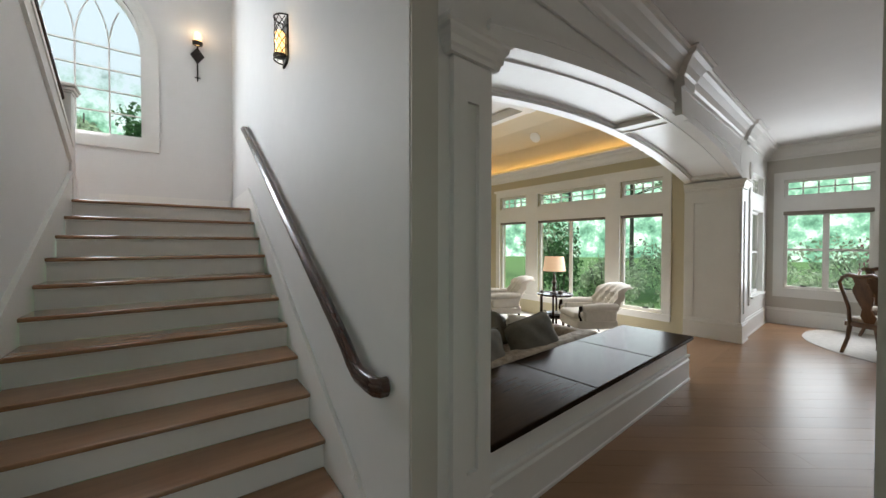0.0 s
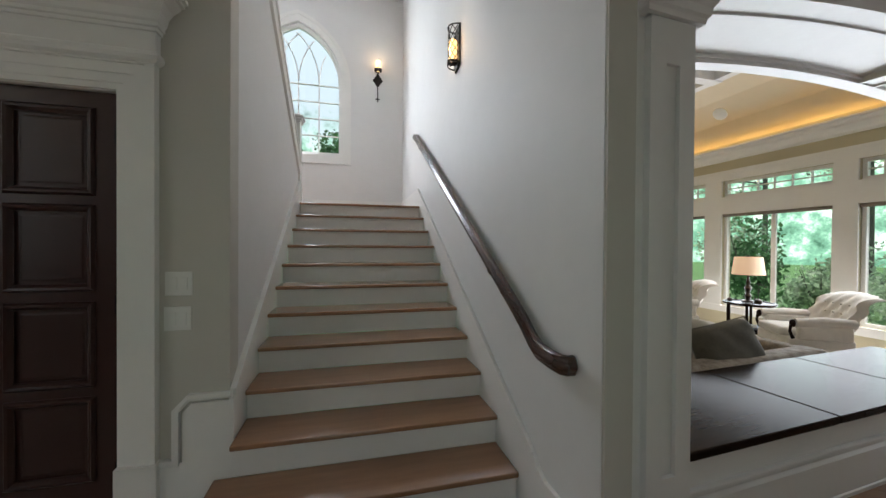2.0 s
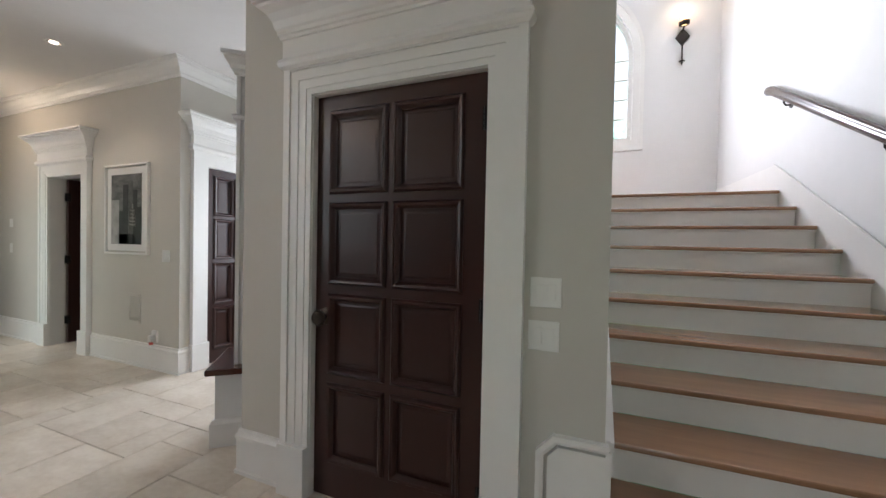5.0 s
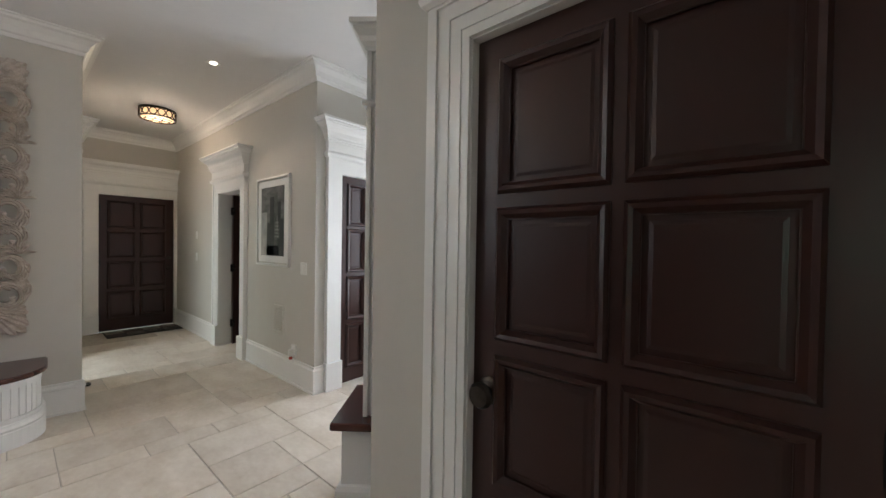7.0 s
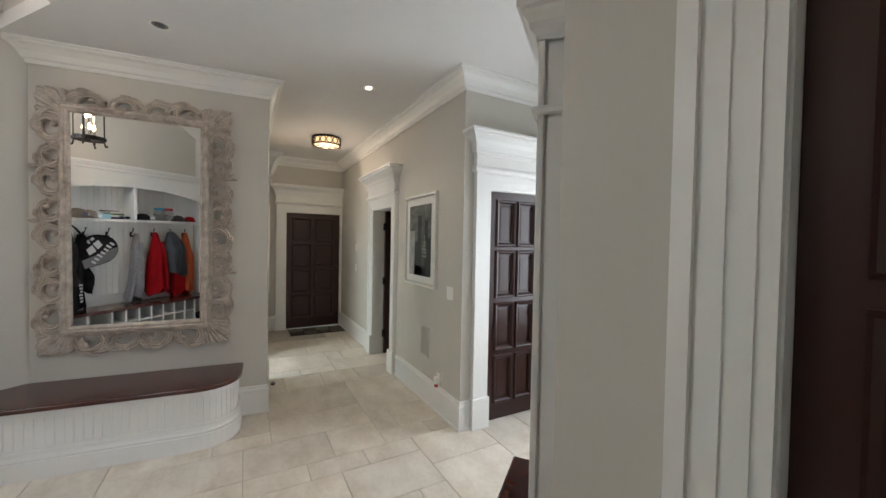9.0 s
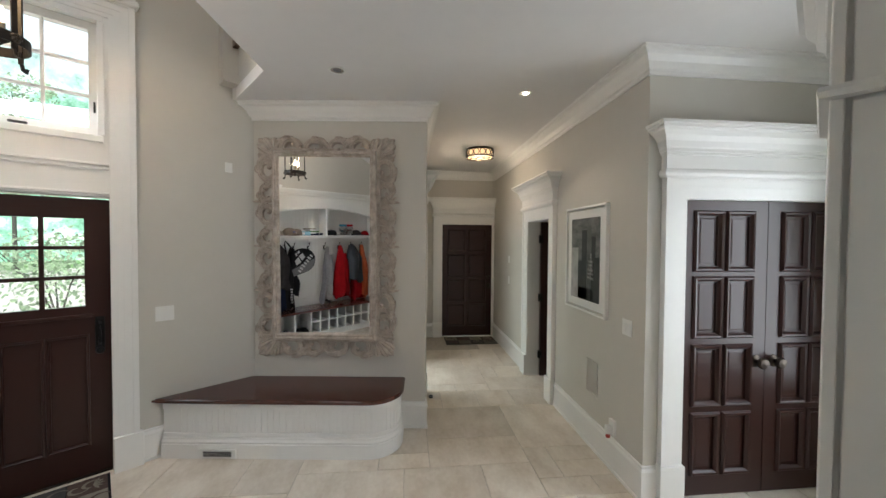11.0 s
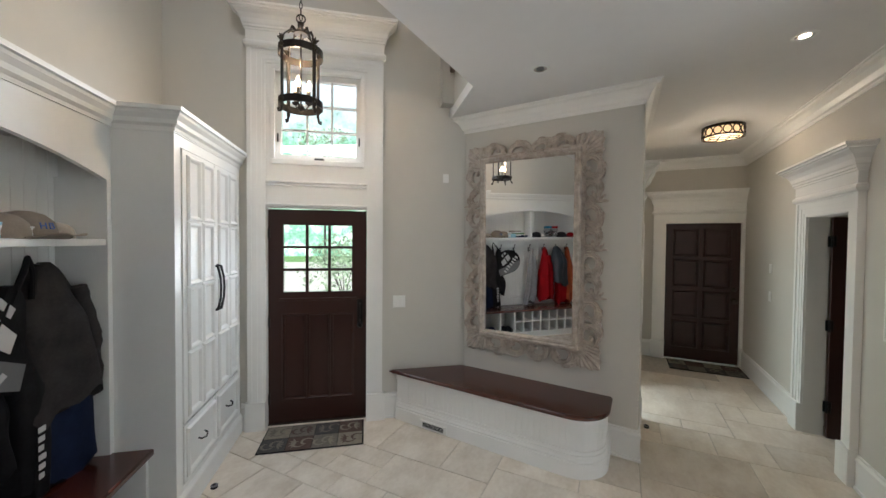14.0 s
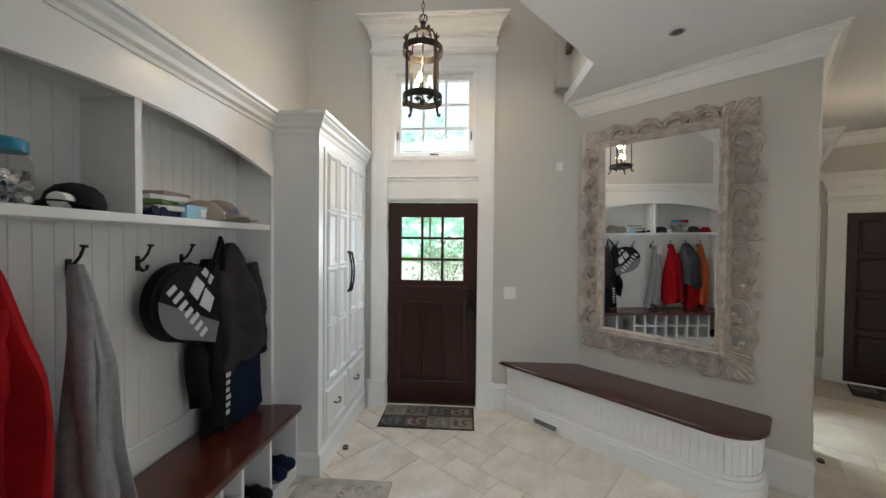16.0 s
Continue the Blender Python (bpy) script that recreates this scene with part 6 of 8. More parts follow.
for i in range(4):
    for j in range(2):
        motif(mat_root, 0.41 + 0.215 * i, 6.085 + 0.215 * j, 0.21, 0.21, [[1, 2, 3, 0], [0, 3, 1, 2]][j][i], [[3, 0, 0, 2], [3, 2, 3, 0]][j][i], 1 if (i + j) % 2 else -1)
hall_mat = thing("hall_mat", pose(-9.6, 0, 0.004), "dark patchwork mat before the hall's end door", "door mat")
bm = bm_new()
box(bm, 0.02, -0.10, 0.0, 0.50, 0.80, 0.006, bevel=0.002)
part("backing", bm, JACKET_BLACK, hall_mat)
for i in range(2):
    for j in range(4):
        motif(hall_mat, 0.035 + 0.23 * i, -0.085 + 0.22 * j, 0.215, 0.21, (i + j * 2) % 4, (i + j + 1) % 4, 1)
rug = thing("entry_rug", ENTRY @ pose(0, 0, 0.004), "beige patterned rug before the coat unit", "rug")
bm = bm_new()
box(bm, 0.06, 3.35, 0.0, 0.70, 5.33, 0.010, bevel=0.003)
part("pile", bm, RUGMAT, rug)
bm = bm_new()
rng = random.Random(9)
for i in range(70):
    x, y = rng.uniform(0.1, 0.66), rng.uniform(4.2, 5.28)
    tube(bm, [(x + 0.025 * math.cos(a), y + 0.025 * math.sin(a), 0.0102) for a in [rng.uniform(0, 1) + 0.8 * k for k in range(6)]], 0.003, 4)
tagged(part("pattern", bm, CAPFAB, rug, "brown scroll pattern"), kind="stuff")


def door_stop(x, y):
    root = thing("door_stop", pose(x, y, 0), "small black domed floor door stop", "door stop", "door stops")
    bm = bm_new()
    lathe(bm, [(0.022, 0), (0.024, 0.004), (0.022, 0.012), (0.012, 0.028), (0.0, 0.032)], 16)
    part("dome", bm, BLACK, root, smooth=True)
    bm = bm_new()
    lathe(bm, [(0.019, 0.014), (0.024, 0.016), (0.024, 0.022), (0.016, 0.024)], 16)
    part("bumper", bm, GREYPRINT, root)


door_stop(-4.637, -3.35)
door_stop(-7.05, -0.50)

# ---------- entry: locker bench behind the closet wall ----------
LOCK = ENTRY @ pose(0, 0, 0, 0, 0, -90)     # x away from the hall, y into the unit
locker = thing("locker_bench", LOCK @ pose(-2.93, 2.40, 0), "white tall locker with a mahogany bench seat", "locker")
B3 = Matrix.Translation((2.93, -2.40, 0))
bm = bm_new()
box(bm, -2.90, 2.43, 0.0, -2.45, 2.46, 0.468, B3)
box(bm, -2.90, 2.461, 0.0, -2.81, 2.9, 0.468, B3)
sweep(bm, [(-2.90, 2.8), (-2.90, 2.43), (-2.45, 2.43)], [(0, 0), (0.025, 0), (0.025, 0.15), (0.012, 0.17), (0, 0.175)], B3)
part("base", bm, CAB, locker)
bm = bm_new()
box(bm, -2.95, 2.38, 0.47, -2.45, 2.9, 0.51, B3, 0.010)
part("seat", bm, SEATWOOD, locker, "dark mahogany seat board")
bm = bm_new()
box(bm, -2.80, 2.48, 0.511, -2.42, 3.05, 2.42, B3)
part("body", bm, CAB, locker)
bm = bm_new()
box(bm, -2.80, 2.46, 0.512, -2.775, 2.4795, 2.42, B3, 0.003)
box(bm, -2.765, 2.468, 0.512, -2.42, 2.4795, 2.12, B3, 0.003)
box(bm, -2.765, 2.468, 2.16, -2.42, 2.4795, 2.40, B3, 0.003)
part("front_panel", bm, CAB, locker)
bm = bm_new()
sweep(bm, [(-2.80, 2.9, 2.125), (-2.80, 2.46, 2.125), (-2.42, 2.46, 2.125)], [(0, 0), (0.018, 0.004), (0.022, 0.018), (0.018, 0.03), (0, 0.034)], B3)
part("rail_moulding", bm, CAB, locker)
bm = bm_new()
sweep(bm, [(-2.80, 3.0, 2.41), (-2.80, 2.46, 2.41), (-2.42, 2.46, 2.41)], CAB_CROWN, B3)
box(bm, -2.81, 2.45, 2.415, -2.42, 3.0, 2.42, B3)
part("crown", bm, CAB, locker)

# ---------- wall fittings ----------


def switch_plate(m, w, h, gangs, label, kind_name="switch_plate"):
    root = thing(kind_name, m, label, "switch", "switch plates")
    bm = bm_new()
    box(bm, -w / 2, -0.006, -h / 2, w / 2, 0.0, h / 2, bevel=0.003)
    part("plate", bm, PLATE, root)
    for i in range(gangs):
        x = (i - (gangs - 1) / 2) * 0.046
        bm = bm_new()
        box(bm, x - 0.017, -0.010, -0.033, x + 0.017, -0.0062, 0.033, bevel=0.002)
        part("rocker", bm, PLATE, root)


switch_plate(pose(-1.722, 0, 1.152), 0.122, 0.122, 2, "white double keypad switch plate on the closet wall")
switch_plate(pose(-1.727, 0, 0.976), 0.122, 0.122, 2, "white double rocker switch plate on the closet wall")
switch_plate(FRONT @ pose(1.626, 0, 1.177), 0.125, 0.122, 2, "white double switch plate beside the front door")
switch_plate(pose(-5.47, 0.84, 1.162), 0.115, 0.12, 2, "white switch plate on the picture wall")
switch_plate(pose(-8.6, 0.84, 1.17), 0.075, 0.12, 1, "white switch plate far down the hall")
switch_plate(pose(-8.6, 0.84, 1.50), 0.085, 0.11, 0, "white thermostat far down the hall", "thermostat")
switch_plate(LRW @ pose(-0.19, 0, 0.86), 0.12, 0.12, 2, "white switch plate on the olive wall")
switch_plate(FRONT @ pose(2.10, 0, 2.44), 0.06, 0.09, 0, "white alarm sensor high on the entry wall", "alarm_sensor")
vent = thing("wall_vent", pose(-5.97, 0.84, 0.60), "white louvred return vent low on the wall", "vent")
bm = bm_new()
wall(bm, -0.10, 0.10, -0.15, 0.15, -0.008, 0.0, [(-0.08, 0.08, -0.13, 0.13)])
part("frame", bm, WALL, vent)
for i in range(13):
    bm = bm_new()
    box(bm, -0.08, -0.004, -0.005, 0.08, 0.0, 0.006, pose(0, -0.003, -0.12 + 0.02 * i, 25))
    part("slat", bm, WALL, vent)
outlet = thing("wall_outlet", pose(-5.62, 0.822, 0.34), "white outlet with a small plugged-in freshener", "outlet")
bm = bm_new()
box(bm, -0.035, -0.006, -0.06, 0.035, 0.018, 0.06, bevel=0.002)
part("plate", bm, PLATE, outlet)
bm = bm_new()
box(bm, -0.022, -0.05, -0.045, 0.022, -0.0062, 0.02, bevel=0.008)
part("plug", bm, PLATE, outlet)
bm = bm_new()
lathe(bm, [(0.016, 0), (0.018, 0.012), (0.012, 0.028)], 12, pose(0, -0.03, -0.075))
part("bottle", bm, REDTRIM, outlet, "small amber bottle")


def picture(m, w, h, label, border):
    root = thing("picture_frame", m, label, "picture")
    bm = bm_new()
    sweep(bm, [(-w / 2, -h / 2), (-w / 2, h / 2), (w / 2, h / 2), (w / 2, -h / 2)], [(-o, u) for o, u in [(0, 0), (0, 0.03), (0.006, 0.034), (0.022, 0.03), (0.022, 0.0)]][::-1], UPRIGHT, closed=True)
    part("frame", bm, PLATE, root)
    bm = bm_new()
    box(bm, -w / 2 + 0.015, -0.018, -h / 2 + 0.015, w / 2 - 0.015, -0.004, h / 2 - 0.015)
    part("mat_board", bm, MATBOARD, root)
    bm = bm_new()
    box(bm, -w / 2 + border, -0.0205, -h / 2 + border, w / 2 - border, -0.0185, h / 2 - border)
    photo = part("photograph", bm, PHOTO, root, "dark city street photograph")
    return root, photo


pic, photo = picture(pose(-6.095, 0.84, 1.635), 0.69, 0.905, "framed black and white street photograph in a white mat", 0.085)
for x0, x1, z0, z1, tone in ((-0.255, -0.12, -0.365, 0.10, PHOTOLIGHT), (-0.12, -0.04, -0.365, -0.02, PHOTODARK), (-0.05, 0.04, -0.365, 0.26, PHOTODARK), (0.05, 0.115, -0.365, 0.30, PHOTOMID), (0.125, 0.19, -0.365, 0.20, PHOTODARK), (0.06, 0.17, -0.18, -0.07, PHOTOLIGHT), (0.075, 0.155, -0.07, 0.0, PHOTOLIGHT), (0.10, 0.13, 0.0, 0.05, PHOTOLIGHT), (0.19, 0.255, -0.365, 0.02, PHOTODARK), (-0.12, 0.16, -0.365, -0.26, PHOTODARK)):
    bm = bm_new()
    box(bm, x0, -0.0225, z0, x1, -0.021, z1)
    if tone is not PHOTODARK:
        for k in range(int((z1 - z0) / 0.035)):
            box(bm, x0 + 0.006, -0.0235, z0 + 0.012 + 0.035 * k, x1 - 0.006, -0.0226, z0 + 0.022 + 0.035 * k)
    part("facade", bm, tone, photo)
picture(pose(-6.95, -0.60, 1.52, 0, 0, 180), 0.45, 0.85, "white framed picture on the hall's side wall", 0.07)


def can_light(x, y, z, lit, label):
    root = thing("recessed_light", pose(x, y, z), label, "ceiling light", "recessed lights")
    bm = bm_new()
    lathe(bm, [(0.048, -0.002), (0.062, -0.006), (0.066, -0.002), (0.066, 0.0)], 24, None, False)
    part("trim_ring", bm, PLATE, root, smooth=True)
    bm = bm_new()
    lathe(bm, [(0.047, -0.0025), (0.03, -0.001), (0.028, -0.0008)], 24, None, False)
    part("reflector", bm, CHROME, root, smooth=True)
    bm = bm_new()
    lathe(bm, [(0.0, -0.003), (0.03, -0.003), (0.03, -0.0012), (0.0, -0.0012)], 18)
    part("lens", bm, CANLIGHT if lit else GREYPRINT, root)


can_light(-6.018, 0.229, CE, True, "lit recessed ceiling light of the hall")
can_light(-5.766, -1.303, CE, False, "unlit recessed ceiling light before the mirror")
can_light(2.9, -2.0, CW, False, "unlit recessed ceiling light of the dining wing")

# flush drum light
drum = thing("flush_light", pose(-7.95, 0.22, CE), "bronze pierced drum flush ceiling light, lit", "ceiling light")
bm = bm_new()
lathe(bm, [(0.19, -0.012), (0.195, -0.006), (0.19, 0.0)], 36)
part("canopy", bm, BRONZE, drum, smooth=True)
bm = bm_new()
lathe(bm, [(0.0, -0.122), (0.16, -0.118), (0.168, -0.10), (0.168, -0.02)], 36)
part("diffuser", bm, DRUMGLASS, drum, "glowing amber glass diffuser", smooth=True)
bm = bm_new()
for z in (-0.115, -0.02):
    lathe(bm, [(0.186, z - 0.008), (0.192, z - 0.008), (0.192, z + 0.008), (0.186, z + 0.008), (0.186, z - 0.008)], 36, None, False)
for i in range(14):
    a = 2 * math.pi * i / 14
    c, s = math.cos(a), math.sin(a)
    pts = [(0.188 * math.cos(a + 0.2 * math.sin(t)), 0.188 * math.sin(a + 0.2 * math.sin(t)), -0.067 + 0.042 * math.cos(t)) for t in [2 * math.pi * k / 10 for k in range(11)]]
    tube(bm, pts, 0.007, 6)
for i in range(7):
    cx, cy = (0.0, 0.0) if i == 6 else (0.095 * math.cos(math.pi * i / 3), 0.095 * math.sin(math.pi * i / 3))
    tube(bm, [(cx + 0.05 * math.cos(t), cy + 0.05 * math.sin(t), -0.126) for t in [2 * math.pi * k / 14 for k in range(15)]], 0.005, 5)
part("pierced_band", bm, BRONZE, drum, "dark pierced scroll band")

# hanging lantern
lan = thing("hanging_lantern", ENTRY @ pose(0.875, 5.40, 2.655) @ Matrix.Scale(0.92, 4), "wrought iron lantern with candle bulbs hanging from a chain", "lantern")


def hoop(name, z, r, h):
    bm = bm_new()
    lathe(bm, [(r - 0.004, z), (r, z), (r, z + h), (r - 0.004, z + h), (r - 0.004, z)], 40, None, False)
    part(name, bm, IRON, lan)


hoop("lower_hoop", 0.0, 0.15, 0.05)
hoop("upper_hoop", 0.36, 0.15, 0.05)
for i in range(4):
    a = math.radians(45 + 90 * i)
    c, s = math.cos(a), math.sin(a)
    bm = bm_new()
    box(bm, -0.012, -0.004, -0.03, 0.012, 0.004, 0.40, pose(0.146 * c, 0.146 * s, 0, 0, 0, math.degrees(a) + 90))
    part("upright", bm, IRON, lan)
    bm = bm_new()
    tube(bm, [(0.146 * c, 0.146 * s, 0.40), (0.13 * c, 0.13 * s, 0.47), (0.08 * c, 0.08 * s, 0.52), (0.03 * c, 0.03 * s, 0.535)], 0.006, 6)
    part("crown_arm", bm, IRON, lan)
    bm = bm_new()
    tube(bm, [(0.15 * c, 0.15 * s, -0.03), (0.155 * c, 0.155 * s, -0.06), (0.17 * c, 0.17 * s, -0.065), (0.175 * c, 0.175 * s, -0.045)], 0.009, 7)
    part("foot_scroll", bm, IRON, lan)
    for z in (0.025, 0.385):
        bm = bm_new()
        for k in range(5):
            b = 2 * math.pi * k / 5
            bmesh.ops.create_icosphere(bm, subdivisions=1, radius=0.012, matrix=Matrix.Translation((0.156 * c - 0.014 * s * math.cos(b), 0.156 * s + 0.014 * c * math.cos(b), z + 0.014 * math.sin(b))))
        part("rosette", bm, BRONZE, lan, "aged brass rosette", smooth=True)
    bm = bm_new()
    for k in (-1, 0, 1):
        tube(bm, [(0.15 * c, 0.15 * s, 0.41), (0.155 * c - 0.02 * k * s, 0.155 * s + 0.02 * k * c, 0.44), (0.165 * c - 0.026 * k * s, 0.165 * s + 0.026 * k * c, 0.455 - 0.012 * abs(k))], [0.008, 0.009, 0.003], 5)
    part("leaf", bm, BRONZE, lan)
bm = bm_new()
lathe(bm, [(0.045, 0.52), (0.05, 0.528), (0.03, 0.545), (0.016, 0.575), (0.024, 0.60), (0.0, 0.615)], 12)
for k in range(8):
    a = math.pi * k / 4
    tube(bm, [(0.03 * math.cos(a), 0.03 * math.sin(a), 0.53), (0.07 * math.cos(a), 0.07 * math.sin(a), 0.545), (0.085 * math.cos(a), 0.085 * math.sin(a), 0.52)], [0.008, 0.011, 0.003], 5)
part("crown_cup", bm, IRON, lan, smooth=True)
bm = bm_new()
cyl(bm, (0, 0, 0.02), (0, 0, 0.53), 0.006, n=8)
lathe(bm, [(0.0, -0.02), (0.02, -0.01), (0.024, 0.01), (0.012, 0.03)], 12)
part("stem", bm, IRON, lan, smooth=True)
for i in range(3):
    a = math.radians(20 + 120 * i)
    x, y = 0.055 * math.cos(a), 0.055 * math.sin(a)
    bm = bm_new()
    tube(bm, [(0, 0, 0.015), (x * 0.6, y * 0.6, 0.0), (x, y, 0.03)], 0.005, 6)
    lathe(bm, [(0.008, 0.03), (0.026, 0.045), (0.026, 0.05)], 12, pose(x, y, 0))
    part("candle_arm", bm, IRON, lan)
    bm = bm_new()
    cyl(bm, (x, y, 0.05), (x, y, 0.13), 0.012, n=12)
    sock = part("candle_sleeve", bm, CAPFAB, lan, "drip candle sleeve")
    bm = bm_new()
    lathe(bm, [(0.008, 0.13), (0.017, 0.155), (0.014, 0.18), (0.005, 0.205), (0.0, 0.212)], 14, pose(x, y, 0))
    part("bulb", bm, BULB, sock, "lit flame bulb", smooth=True)
bm = bm_new()
for i in range(26):
    m = pose(0, 0, 0.64 + 0.042 * i, 90, 0, 90 * (i % 2)) @ Matrix.Diagonal((0.011, 0.022, 0.011, 1))
    pts = [m @ Vector((math.cos(t), math.sin(t), 0)) for t in [2 * math.pi * k / 8 for k in range(9)]]
    tube(bm, pts, 0.0035, 5)
tube(bm, [(0.03 * math.cos(t), 0, 0.63 + 0.03 * math.sin(t)) for t in [2 * math.pi * k / 12 for k in range(13)]], 0.005, 6)
part("chain", bm, IRON, lan)

# stair sconces
sc = thing("wall_sconce", pose(-0.435, 4.25, 4.20), "black iron candle sconce with a diamond plate, lit", "sconce", "stair sconces")
bm = bm_new()
plate(bm, [(0, -0.14), (0.085, -0.02), (0, 0.10), (-0.085, -0.02)], -0.02, 0.0)
part("diamond_plate", bm, IRON, sc)
bm = bm_new()
tube(bm, [(0, -0.01, -0.1), (0, -0.012, -0.36)], 0.009)
tube(bm, [(-0.035, -0.012, -0.345), (0, -0.012, -0.33), (0.035, -0.012, -0.345)], 0.009)
tube(bm, [(0, -0.012, -0.36), (0, -0.012, -0.395)], [0.012, 0.003])
part("tail", bm, IRON, sc)
bm = bm_new()
tube(bm, [(0, -0.015, 0.05), (0, -0.06, 0.06), (0, -0.09, 0.09)], 0.010)
lathe(bm, [(0.03, 0.09), (0.062, 0.105), (0.066, 0.14), (0.062, 0.14), (0.058, 0.11)], 20, pose(0, -0.09, 0), False)
part("cup", bm, IRON, sc, smooth=True)
bm = bm_new()
lathe(bm, [(0.045, 0.112), (0.047, 0.26), (0.04, 0.27), (0.0, 0.262)], 18, pose(0, -0.09, 0))
part("candle", bm, CANDLE, sc, "glowing candle", smooth=True)
sc = thing("cage_sconce", pose(0.0, 0.875, 2.845, 0, 0, -90), "black lattice half-round sconce with a glowing candle", "sconce", "stair sconces")
bm = bm_new()
for s in (-1, 1):
    for j in range(9):
        pts = []
        for i in range(12):
            a = math.pi * i / 11
            z = 0.06 + 0.31 * (i / 11 * s * 1.3 + j / 4.0 - (0.65 if s > 0 else 0.2))
            if 0.04 <= z <= 0.36:
                pts.append((0.075 * math.cos(a), -0.085 * math.sin(a), z))
        if len(pts) > 1:
            tube(bm, pts, 0.0035, 5)
for z in (0.04, 0.36):
    tube(bm, [(0.078 * math.cos(math.pi * i / 14), -0.088 * math.sin(math.pi * i / 14), z) for i in range(15)], 0.006, 6)
for x in (-0.075, 0.075):
    tube(bm, [(x, -0.004, 0.04), (x, -0.004, 0.36)], 0.006, 6)
part("lattice", bm, IRON, sc, "black wire lattice")
bm = bm_new()
tube(bm, [(-0.07, -0.004, 0.04), (0.0, -0.02, -0.02), (0.07, -0.004, 0.04)], 0.007)
box(bm, -0.06, -0.008, 0.0, 0.06, 0.0, 0.37, bevel=0.004)
part("bracket", bm, IRON, sc)
bm = bm_new()
lathe(bm, [(0.0, 0.055), (0.05, 0.06), (0.05, 0.075), (0.0, 0.08)], 16, pose(0, -0.045, 0))
part("tray", bm, IRON, sc)
bm = bm_new()
lathe(bm, [(0.034, 0.08), (0.036, 0.24), (0.03, 0.25), (0.0, 0.245)], 16, pose(0, -0.045, 0))
part("candle", bm, CANDLE, sc, "glowing candle", smooth=True)

# ---------- living room ----------
cr = [(0.3, 0.4), (0.3, 5.4), (LRX, 5.4), (LRX, 0.3)]
bm = bm_new()
ledge = [(0, 2.98), (0.02, 2.98), (0.03, 3.02), (0.06, 3.05), (0.09, 3.10), (0.13, 3.12), (0.14, 3.16), (0.17, 3.17), (0.17, 3.21), (0.15, 3.21), (0.14, 3.18), (0, 3.18)]
sweep(bm, [(LRX, 0.25), (LRX, 5.4), (0.2, 5.4)][::-1], ledge)
structure("trim_living_crown", bm, TRIM, "deep white crown ledge of the living room", "trim")
bm = bm_new()
sweep(bm, [(0.2, 5.39, 3.185), (LRX - 0.01, 5.39, 3.185), (LRX - 0.01, 0.3, 3.185)], [(0.03, 0), (0.06, 0), (0.06, 0.012), (0.03, 0.012)])
structure("cove_light_strip", bm, COVELIGHT, "warm hidden light strip in the cove", "light strip")
bm = bm_new()
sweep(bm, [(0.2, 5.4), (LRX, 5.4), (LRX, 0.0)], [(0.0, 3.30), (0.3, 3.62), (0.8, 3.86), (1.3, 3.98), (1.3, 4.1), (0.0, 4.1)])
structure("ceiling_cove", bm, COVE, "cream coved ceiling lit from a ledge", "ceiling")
bm = bm_new()
box(bm, 0.1, -0.9, 4.10, 6.2, 5.6, 4.2)
for y in (0.4, 2.3, 4.0):
    box(bm, 0.1, y, 3.93, 4.72, y + 0.16, 4.10)
for x in (0.9, 2.8, 4.56):
    box(bm, x, 0.2, 3.94, x + 0.15, 4.1, 4.10)
structure("ceiling_living", bm, CEIL, "white coffered living room ceiling", "ceiling")
speaker = thing("ceiling_speaker", Matrix.Translation((5.42, 2.9, 3.70)) @ pose(0, 0, 0, 0, 48, 0), "round white ceiling speaker in the cove", "speaker")
bm = bm_new()
lathe(bm, [(0.0, -0.012), (0.10, -0.01), (0.115, 0.0), (0.115, 0.02)], 28)
part("grille", bm, PLATE, speaker, smooth=True)


